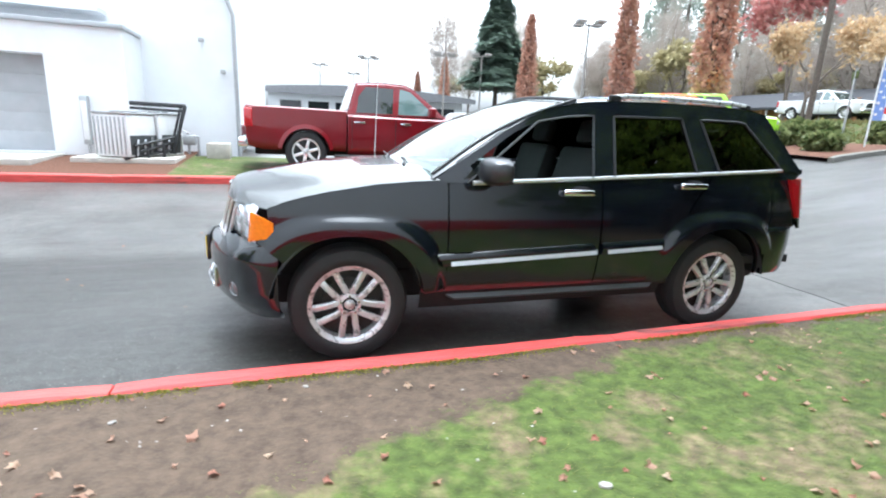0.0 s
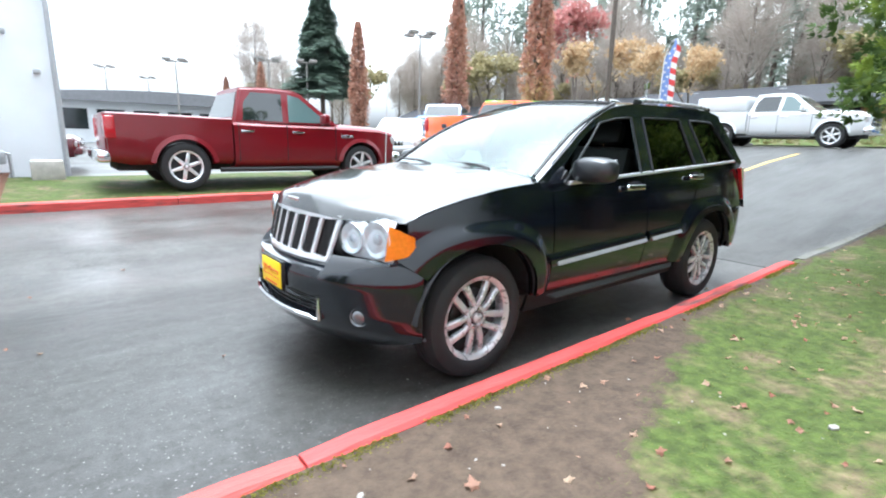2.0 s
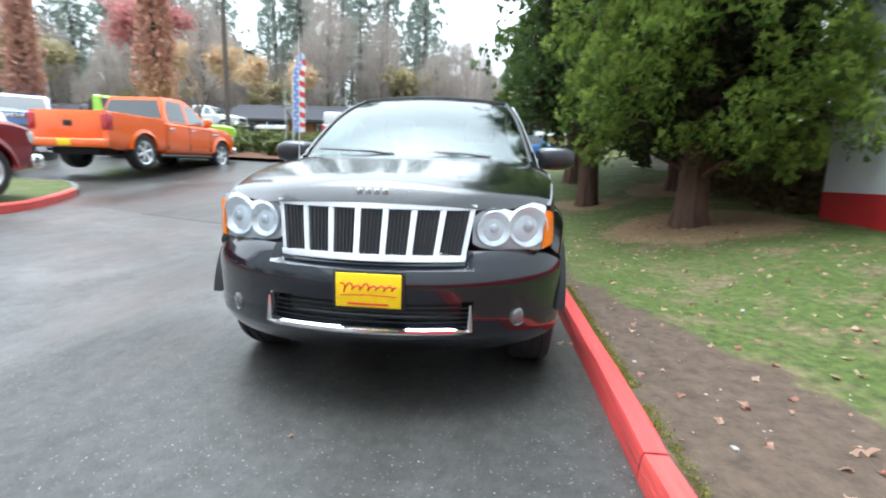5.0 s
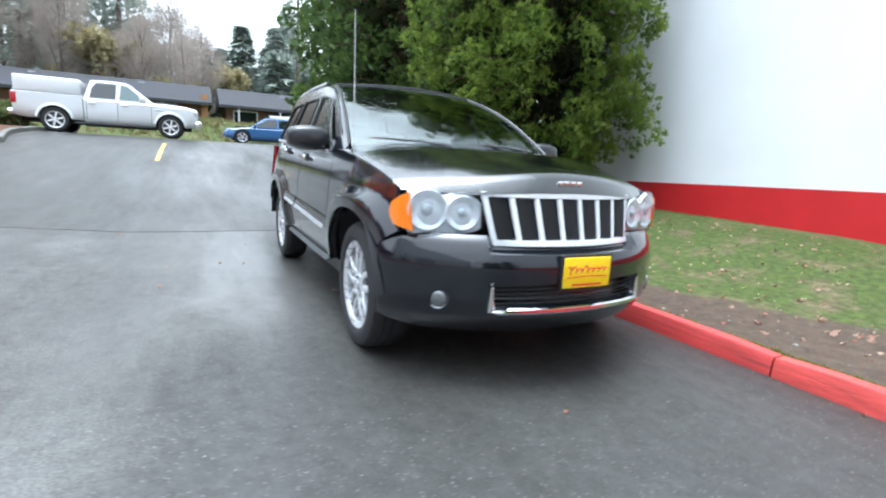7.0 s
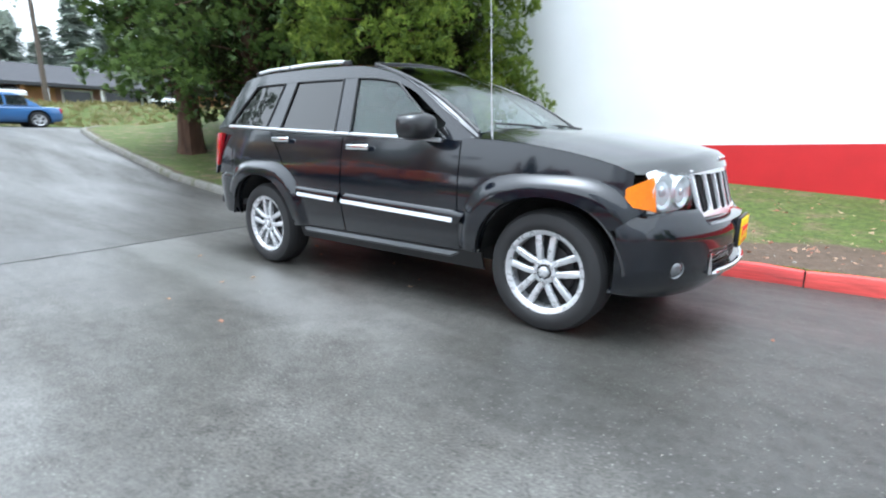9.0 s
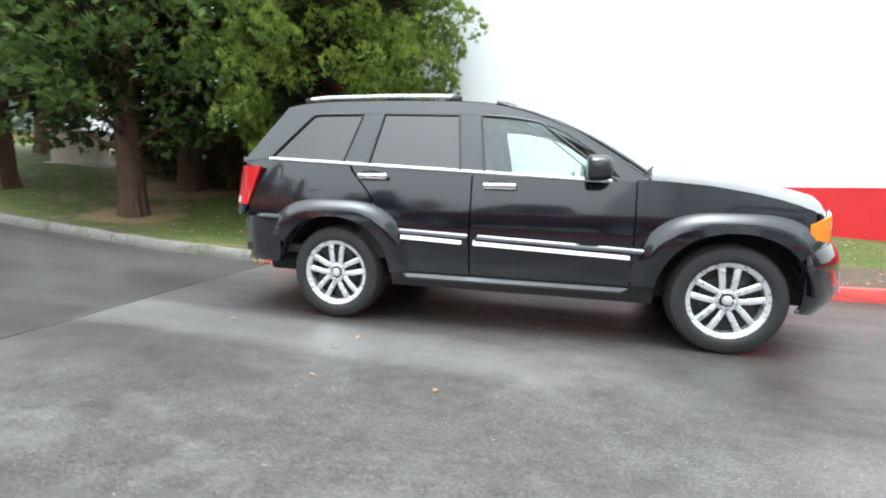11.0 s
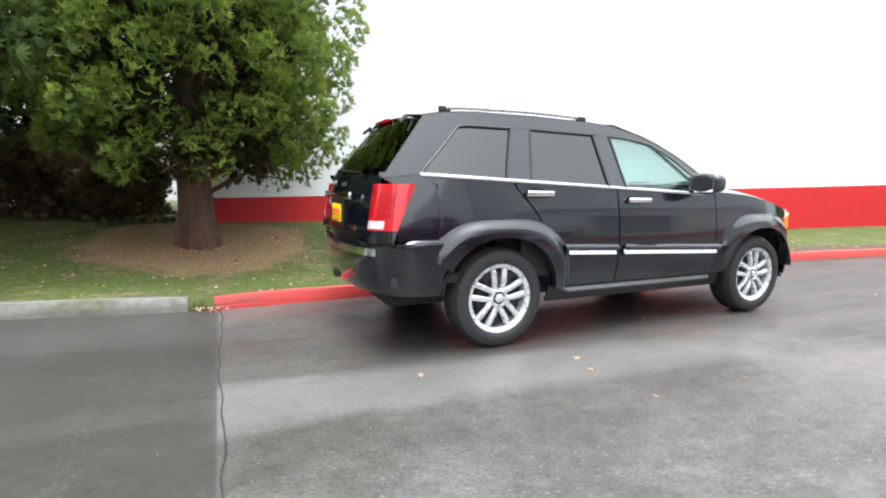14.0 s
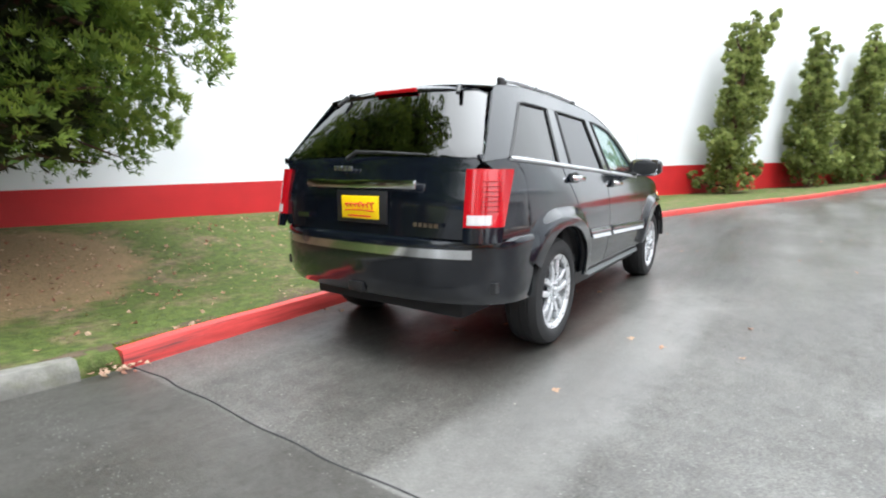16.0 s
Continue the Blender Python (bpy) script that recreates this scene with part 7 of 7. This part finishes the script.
def cooling_unit(m, w, d, h, label, open_side):
    """A louvred cabinet with a fan on top and an open dark coil on one side."""
    t = thing("cooling_unit", m, label, "cooling unit")
    part("case", boxed(-w, w, -d, d, 0.02, h, 0.03, seg=3), WHITE_TRIM, t)
    n = int(w / 0.045)
    for k in range(n):
        x = -w + 0.06 + (2 * w - 0.12) * k / (n - 1)
        part("louvre", boxed(x - 0.016, x + 0.016, d - 0.004, d + 0.016, 0.06, h - 0.06, 0.006), GALV, t)
    part("top_cover", boxed(-w - 0.02, w + 0.02, -d - 0.02, d + 0.02, h, h + 0.035, 0.012), GALV, t)
    part("fan_guard", lathed([(0.04, h + 0.04), (w * 0.6, h + 0.055), (w * 0.7, h + 0.03)], 24), RUST_BLACK, t)
    if open_side:
        part("coil", boxed(-w - 0.006, -w + 0.01, -d + 0.05, d - 0.06, 0.06, h * 0.52, 0.004), COIL, t)
        for k in range(3):
            part("service_pipe", tubed([(-w - 0.03, d - 0.18 - 0.2 * k, 0.04), (-w - 0.05, d - 0.2 - 0.2 * k, h * 0.3 + 0.08 * k), (-w - 0.01, d - 0.26 - 0.2 * k, h * 0.42)], 0.018, 6), GALV, t)
    return t


cooling_unit(pose(4.86, -8.25, 0.56, 0, 0, -28), 0.40, 0.42, 0.86, "pale grey louvred cooling unit on a concrete pad", True)
cooling_unit(pose(4.36, -8.80, 0.56, 0, 0, -28), 0.30, 0.36, 0.88, "smaller pale cooling unit behind the first one", True)
rack = thing("steel_rack", pose(0, 0, 0), "black folded steel rack leaning by the cooling units", "rack")
for a, b, r in (((4.93, -9.0, 1.66), (3.80, -8.7, 1.64), 0.045), ((4.93, -9.0, 1.56), (3.86, -8.7, 1.53), 0.03), ((3.80, -8.7, 1.64), (4.05, -8.5, 0.62), 0.045), ((3.90, -8.75, 1.60), (4.14, -8.55, 0.62), 0.03)):
    part("frame_bar", tubed([a, b], r, 6), RUST_BLACK, rack)
for a, b, r in (((4.05, -8.5, 0.86), (4.72, -7.75, 0.62), 0.035), ((4.02, -8.5, 0.98), (4.62, -7.78, 0.80), 0.028), ((4.08, -8.5, 0.70), (4.78, -7.7, 0.55), 0.03)):
    part("lower_bar", tubed([a, b], r, 6), RUST_BLACK, rack)
for x, y in ((4.2, -8.3), (4.45, -8.05), (4.62, -7.85)):
    part("foot", boxed(x - 0.03, x + 0.03, y - 0.03, y + 0.03, 0.55, 0.86, 0.006), RUST_BLACK, rack)
meter = thing("gas_meter", pose(3.75, -9.9, 0.5), "grey gas meter pipes by the hall wall", "meter")
for k in range(3):
    part("pipe", tubed([(0.22 * k, 0, -0.1), (0.22 * k, 0, 0.45 + 0.1 * k), (0.22 * k + 0.15, 0, 0.5 + 0.1 * k)], 0.03, 8), GALV, meter)
part("meter_body", boxed(0.05, 0.35, -0.1, 0.1, 0.25, 0.5, 0.04), GALV, meter)
cabinet = thing("utility_cabinet", pose(5.75, -8.92, 0.5), "tall grey electric box on the garage wall", "cabinet")
part("body", boxed(-0.07, 0.07, -0.06, 0.1, 0.25, 1.25, 0.015), GALV, cabinet)
part("conduit", tubed([(0.0, 0.02, 0.25), (0.0, 0.02, -0.1)], 0.025, 8), GALV, cabinet)
part("box_door", boxed(-0.055, 0.055, 0.1, 0.112, 0.35, 1.15, 0.006), WHITE_TRIM, cabinet)
block = solo("concrete_block", boxed(2.95, 3.45, -9.35, -8.85, 0.40, 0.86, 0.03), CONCRETE, "weathered concrete block by the hall corner", "block")
ramp = solo("ramp_edge", boxed(6.2, 14, -8.9, -7.2, 0.36, 0.545, 0.015), CONCRETE, "pale concrete apron before the garage door", "ramp", kind="structure")

# showroom behind the car park
show = thing("showroom", pose(-6, -44, 0.6), "long low showroom with a dark curved roof", "building")
part("wall", boxed(-9, 9, -6, 0, 0, 3.4), PLASTER, show)
roof_bm = bmesh.new()
grid(roof_bm, lambda u, v: (-10 + 20 * u, -7 + 8 * v, 3.4 + 0.85 * math.sin(math.pi * (0.12 + 0.76 * u)) - 0.15 * v), 20, 3)
grid(roof_bm, lambda u, v: (-10 + 20 * u, 1.0, 3.15 + (0.10 + 0.85 * math.sin(math.pi * (0.12 + 0.76 * u))) * v), 20, 1)
part("roof", roof_bm, material("pale grey roofing", (0.21, 0.21, 0.22), 0.85, vary=0.12, scale=4), show)
for k in range(7):
    w = part("window", boxed(-8.2 + 2.4 * k, -6.4 + 2.4 * k, 0.0, 0.04, 1.1, 2.6), DARK_GLASS, show)
    part("window_frame", boxed(-8.3 + 2.4 * k, -6.3 + 2.4 * k, -0.02, 0.02, 1.0, 2.7), WHITE_TRIM, w)

# grassy bank and the low motel behind the road
def bank_z(x, y):
    return ground_z(x, y) + 1.45 * smooth((-26.0 - x) / 3.0) * (0.85 + 0.15 * noise.noise((x * 0.3, y * 0.3, 5))) + 0.03


sheet("grass_bank", steps((-26.3, -31, 10), (-31, -110, 16)), steps((-140, -40, 10), (-40, 40, 60), (40, 140, 10)), bank_z, GRASS, "rough grass bank along the far road", "bank")
hedge_v, hedge_f, hr = [], [], random.Random(6)
for _ in range(9000):
    x, y = hr.uniform(-31, -26.4), hr.uniform(-45, 28)
    fan(hedge_v, hedge_f, Vector((x, y, bank_z(x, y))), Vector((hr.uniform(-0.4, 0.4), hr.uniform(-0.4, 0.4), 1)).normalized(), ball_dir(hr), hr.uniform(0.12, 0.32), hr, 3, 0.3)
tagged(raw("rough_grass", hedge_v, hedge_f, leaves("rough dry grass", (0.13, 0.13, 0.04), (0.25, 0.215, 0.10))), "rough long grass tufts on the bank", "grass", kind="stuff")


def motel(y0, y1, x, label):
    zb = ground_z(x, y0) + 0.55
    t = thing("motel", pose(x, y0, zb), label, "building")
    n = y1 - y0
    part("wall", boxed(-6, 0, 0, n, 0, 2.3), BRICK_WALL, t)
    rb = bmesh.new()
    prism(rb, [(1.2, 2.15), (1.2, 2.28), (-3.0, 3.85), (-7.0, 2.28), (-7.0, 2.15)], -0.5, n + 0.5)
    part("roof", rb, SHINGLE, t)
    part("fascia", boxed(1.2, 1.24, -0.5, n + 0.5, 2.1, 2.3), SHINGLE, t)
    k = 0
    y = 0.6
    while y < n - 2.5:
        kind = 4 if abs(y0 + y + 4.4) < 1.2 else k % 5
        if kind in (0, 3):
            w = part("window", boxed(0.0, 0.05, y, y + 1.6, 0.9, 1.95), DARK_GLASS, t)
            part("window_frame", boxed(-0.01, 0.03, y - 0.1, y + 1.7, 0.8, 2.05), WHITE_TRIM, w)
        elif kind == 1:
            part("door", boxed(0.0, 0.05, y, y + 0.95, 0.0, 2.0), DARK_GLASS, t)
            part("siding_panel", boxed(0.0, 0.04, y + 1.1, y + 2.2, 0.0, 2.1), WOOD_WALL, t)
        elif kind == 2:
            part("siding_panel", boxed(0.0, 0.9, y, y + 0.25, 0.0, 2.12), WOOD_WALL, t)
            part("siding_panel", boxed(0.0, 0.04, y + 0.3, y + 2.0, 0.0, 2.1), WOOD_WALL, t)
        else:
            w = part("window", boxed(0.0, 0.05, y, y + 2.3, 0.7, 2.0), PINK if abs(y0 + y + 4.4) < 1.2 else DARK_GLASS, t)
            part("window_frame", boxed(-0.01, 0.03, y - 0.1, y + 2.0, 0.6, 2.1), WHITE_TRIM, w)
        if k % 4 == 1:
            aw = bmesh.new()
            prism(aw, [(0.05, 2.1), (1.5, 1.65), (1.5, 1.45), (0.05, 1.9)], y, y + 2.6)
            part("awning", aw, WHITE_TRIM, t, "white awning")
        y += 2.45
        k += 1
    for q in range(int(n // 3)):
        part("porch_post", boxed(1.0, 1.1, 0.8 + 3 * q, 0.9 + 3 * q, 0, 2.2), WHITE_TRIM, t)
    part("gable", boxed(-5.8, 0.5, n - 0.2, n + 0.25, 0, 2.9), WOOD_WALL, t, "wood clad gable wall")
    for q in range(3):
        part("roof_vent", boxed(-2.6, -2.2, n * (0.2 + 0.3 * q), n * (0.2 + 0.3 * q) + 0.4, 3.1, 3.65), GALV, t)
    return t


motel(-62, -24, -40, "long low brick motel with a dark shingle roof")
motel(-22.5, -1.0, -38, "low brick motel wing with wood panels and awnings")
motel(0.5, 22, -38.5, "low brick motel wing with wood panels and awnings")


# lamp posts, poles, banner
# bronze is paled to imitate the bright sky's glare round the posts
BRONZE = material("bronze paint lightened for sky glare", (0.28, 0.26, 0.24), 0.5, vary=0.15, scale=8)
def lamp_post(x, y, h, heads=4):
    t = thing("lamp_post", pose(x, y, ground_z(x, y)), "brown car park lamp post with square heads", "lamp", "car park lamp posts")
    part("pole", tubed([(0, 0, 0), (0, 0, h)], [0.07, 0.05], 10), BRONZE, t)
    part("base", lathed([(0, 0), (0.25, 0), (0.25, 0.6), (0, 0.6)], 16), CONCRETE, t)
    for k in range(heads):
        a = k * math.tau / heads + 0.4
        d = Vector((math.cos(a), math.sin(a), 0))
        part("arm", tubed([(0, 0, h - 0.1), d * 0.5 + Vector((0, 0, h - 0.05))], 0.03, 6), BRONZE, t)
        part("lamp_head", boxed(-0.24, 0.24, -0.19, 0.19, -0.08, 0.08, 0.03, Matrix.Translation(d * 0.66 + Vector((0, 0, h)))), BRONZE, t)


for x, y, h in ((-12.8, -19.4, 5.6), (-9.0, -31.0, 5.4), (-4.5, -36, 5.6), (-12.5, -33, 5.6), (-2, -52, 6.5), (-6.5, -60, 6.5)):
    lamp_post(x, y, h)
pole = thing("utility_pole", pose(-20.0, -12.8, 1.2), "tall weathered wooden utility pole", "pole")
part("shaft", tubed([(0, 0, -0.3), (0, 0, 12)], [0.13, 0.10], 10), GREY_BARK, pole)
part("crossarm", boxed(-0.06, 0.06, -1.1, 1.1, 10.9, 11.05), GREY_BARK, pole)
pole = thing("utility_pole", pose(-34.0, 6.3, 2.2), "tall thin wooden utility pole by the motel", "pole")
part("shaft", tubed([(0, 0, -0.3), (0, 0, 11)], [0.15, 0.10], 10), GREY_BARK, pole)
part("crossarm", boxed(-0.05, 0.05, -0.9, 0.9, 9.9, 10.05), GREY_BARK, pole)
sign = thing("street_sign", pose(-14.6, -7.5, ground_z(-14.6, -7.5)), "small green street sign on a thin post", "sign")
part("post", tubed([(0, 0, 0), (0, 0, 2.5)], 0.03, 8), GALV, sign)
part("blade", boxed(-0.25, 0.25, -0.01, 0.01, 2.2, 2.42, 0.005, Matrix.Rotation(0.9, 4, "Z")), SHRUB, sign)

# feather banner
banner = thing("feather_banner", pose(-16.3, -7.9, ground_z(-16.3, -7.9), 0, 0, 118), "curved feather banner with white stars on blue and red stripes", "banner")
part("pole", tubed([(0, 0, -0.1), (0, 0, 2.4), (0.03, 0, 3.4), (0.18, 0, 3.95), (0.42, 0, 4.13)], [0.03, 0.025, 0.018, 0.012, 0.008], 8), WHITE_TRIM, banner)
CLOTH_WHITE = material("white cloth", (0.75, 0.75, 0.76), 0.8, vary=0.05, scale=20)
CLOTH_RED = material("red cloth", (0.62, 0.06, 0.06), 0.8, vary=0.1, scale=20)
CLOTH_BLUE = material("blue cloth", (0.20, 0.30, 0.62), 0.8, vary=0.1, scale=20)


def sail(u, v):
    z = 0.95 + 3.15 * v
    lead = 0.03 + 0.30 * smooth((v - 0.72) / 0.28)
    w = 0.46 * (1 - smooth((v - 0.80) / 0.22) * 0.75)
    return (lead + w * u, 0.05 * math.sin(3 * v + 2 * u), z)


part("star_field", shell(lambda u, v: sail(0.52 * u, v), 6, 24, 0.003, centre=(0.3, 5, 2)), CLOTH_BLUE, banner)
for k in range(15):
    a, b = k / 15, (k + 1) / 15
    part("stripe", shell(lambda u, v: sail(0.52 + 0.48 * u, a + (b - a) * v - 0.03 * u * (0 if k in (0, 14) else 1)), 4, 3, 0.003, centre=(0.3, 5, 2)), CLOTH_RED if k % 2 else CLOTH_WHITE, banner)
for k in range(16):
    part("star", lathed([(0, 0), (0.05, 0), (0.0, 0.004)], 5, Matrix.Translation(Vector(sail(0.12 + 0.24 * (k % 2), 0.06 + 0.055 * k)) + Vector((0, -0.012, 0))) @ Matrix.Rotation(radians(90), 4, "X")), CLOTH_WHITE, banner)
    part("star", lathed([(0, 0), (0.05, 0), (0.0, 0.004)], 5, Matrix.Translation(Vector(sail(0.12 + 0.24 * (k % 2), 0.06 + 0.055 * k)) + Vector((0, 0.012, 0))) @ Matrix.Rotation(radians(-90), 4, "X")), CLOTH_WHITE, banner)

box_unit = thing("utility_box", pose(-11.4, 5.5, lawn_z(-11.4, 5.5), 0, 0, 30), "pale beige utility box on the lawn under the conifers", "utility box")
BEIGE = material("beige painted steel", (0.52, 0.46, 0.37), 0.55, vary=0.08, scale=6)
part("body", boxed(-0.5, 0.5, -0.4, 0.4, -0.15, 0.72, 0.03), BEIGE, box_unit)
part("lid", boxed(-0.53, 0.53, -0.43, 0.43, 0.72, 0.79, 0.02), BEIGE, box_unit)
part("base", boxed(-0.6, 0.6, -0.5, 0.5, -0.2, 0.02, 0.02), CONCRETE, box_unit)

# planted bed by the road
bed_line = lambda x: -6.4 - 0.35 * math.cos((x + 16) * 0.6)
sheet("planted_bed", steps((-20.8, -12.4, 20)), [(lambda x, f=f: bed_line(x) - f * 6.5) for f in (0, 0.2, 0.5, 0.8, 1)], lambda x, y: ground_z(x, y) + 0.12, BARK_MULCH, "mulched planting bed beside the road", "mulch")
bed_kerb = thing("kerb", pose(0, 0, 0), "grey concrete kerb round the planting bed", "kerb", kind="structure")
for k in range(4):
    kerb_stone(-20.8 + 2.1 * k, -18.72 + 2.1 * k, lambda q: bed_line(q) - 0.02, ground_z, 0.14, 0.16, KERB_GREY, bed_kerb)
sr = random.Random(15)
for k in range(15):
    x, y = sr.uniform(-20, -12.9), sr.uniform(-12, -7.2)
    bush(pose(x, y, ground_z(x, y) + 0.1), "rounded green shrub in the planting bed", sr.uniform(0.5, 0.9), sr.uniform(0.5, 0.9), sr.uniform(0.6, 1.0), SHRUB, 50 + k, 900, 0.16)


# ---- grass, leaves and grit by the kerb ----
LEAF_MAT = leaves("fallen maple leaves", (0.30, 0.12, 0.085), (0.46, 0.34, 0.24), 0.7)
STONE_MAT = material("pale pebbles", (0.28, 0.265, 0.24), 0.8, vary=0.2, scale=30)
rng = random.Random(21)
gv, gf = [], []
for _ in range(95000):
    x = rng.uniform(-3.6, 6.5)
    y = kerb_y(x) + 0.14 + rng.random() ** 1.3 * 3.2
    if rng.random() < 1.25 * bare_soil(x, y) + 0.25 * (noise.noise((x * 2.2, y * 2.2, 4)) + 0.2) + 0.6 * needle_litter(x, y):
        continue
    p = Vector((x, y, lawn_z(x, y) - 0.004))
    h = rng.uniform(0.006, 0.018)
    a = rng.uniform(0, math.tau)
    w = Vector((math.cos(a), math.sin(a), 0)) * rng.uniform(0.0014, 0.0038)
    tip = p + Vector((rng.uniform(-0.045, 0.045), rng.uniform(-0.045, 0.045), h))
    i = len(gv)
    gv += [p - w, p + w, tip]
    gf.append((i, i + 1, i + 2))
tagged(raw("grass_blades", gv, gf, BLADE), "short green grass blades on the lawn", "grass", kind="stuff")

mv, mf = [], []
for _ in range(13000):
    x = rng.uniform(-3.3, 7)
    if noise.noise((x * 1.7, 2, 2)) < -0.12:
        continue
    y = kerb_y(x) + 0.125 + abs(rng.gauss(0, 0.028))
    p = Vector((x, y, max(lawn_z(x, y), 0.105) + rng.uniform(-0.01, 0.008)))
    fan(mv, mf, p, Vector((rng.uniform(-1, 1), rng.uniform(-1, 0.6), 0.6)).normalized(), ball_dir(rng), rng.uniform(0.005, 0.012), rng, 3, 0.7)
tagged(raw("moss", mv, mf, MOSS), "yellow green moss along the back of the kerb", "moss", kind="stuff")


def leaf_blade(verts, faces, p, size, turn, tilt, rng):
    """A lobed maple leaf, slightly curled."""
    n = 15
    base = len(verts)
    e = Euler((rng.uniform(-tilt, tilt), rng.uniform(-tilt, tilt), turn)).to_matrix()
    verts.append(p + Vector((0, 0, 0.006)))
    for k in range(n):
        a = k * math.tau / n
        r = size * (0.62 + 0.38 * (k % 3 == 0)) * (0.75 + 0.25 * math.cos(a)) * rng.uniform(0.75, 1.1)
        verts.append(p + Vector((0, 0, 0.006)) + e @ Vector((r * math.cos(a), r * math.sin(a), 0.18 * size * math.sin(2 * a + turn))))
    for k in range(n):
        faces.append((base, base + 1 + k, base + 1 + (k + 1) % n))


lv, lf = [], []
for _ in range(640):
    x = rng.uniform(-3.4, 7.5)
    y = kerb_y(x) + 0.16 + rng.random() * 3.3
    leaf_blade(lv, lf, Vector((x, y, lawn_z(x, y) + 0.004)), rng.uniform(0.012, 0.05), rng.uniform(0, 6.3), 0.6, rng)
for _ in range(70):
    x = rng.uniform(-3.4, 12)
    y = kerb_y(x) - abs(rng.gauss(0, 0.12)) - 0.01 if rng.random() < 0.5 else rng.uniform(-4, 0.9)
    leaf_blade(lv, lf, Vector((x, y, ground_z(x, y) + 0.004)), rng.uniform(0.015, 0.045), rng.uniform(0, 6.3), 0.3, rng)
for _ in range(45):
    x, y = -3.36 + rng.gauss(0, 0.06), kerb_y(-3.36) + rng.uniform(-0.07, 0.15)
    leaf_blade(lv, lf, Vector((x, y, ground_z(x, y) + rng.uniform(0.004, 0.04))), rng.uniform(0.02, 0.04), rng.uniform(0, 6.3), 0.5, rng)
for _ in range(520):
    a, d = rng.uniform(0, math.tau), abs(rng.gauss(0, 1.1))
    x, y = -3.6 + 1.5 * d * math.cos(a), 3.2 + d * math.sin(a)
    if kerb_y(x) + 0.2 < y < 5.3:
        leaf_blade(lv, lf, Vector((x, y, lawn_z(x, y) + 0.008)), rng.uniform(0.012, 0.035), rng.uniform(0, 6.3), 0.5, rng)
tagged(raw("fallen_leaves", lv, lf, LEAF_MAT), "red and brown fallen maple leaves on grass and asphalt", "leaves", kind="stuff")

peb = bmesh.new()
for _ in range(170):
    if rng.random() < 0.6:
        x = rng.uniform(0.5, 6)
        y = kerb_y(x) + 0.18 + rng.random() * 1.2
        z = lawn_z(x, y)
    else:
        x, y = rng.uniform(-4.5, 6), rng.uniform(-4.4, 0.95)
        z = ground_z(x, y)
    r = rng.uniform(0.002, 0.007) if rng.random() < 0.93 or y < 1 else rng.uniform(0.012, 0.024)
    made = bmesh.ops.create_icosphere(peb, subdivisions=1, radius=r)["verts"]
    bmesh.ops.transform(peb, matrix=Matrix.Translation((x, y, z + r * 0.3)) @ Matrix.Rotation(rng.uniform(0, 6), 4, "Z") @ Matrix.Diagonal((1.4, 0.9, 0.6, 1)), verts=made)
solo("pebbles", peb, STONE_MAT, "small pale pebbles on soil and asphalt", "pebbles", kind="stuff")
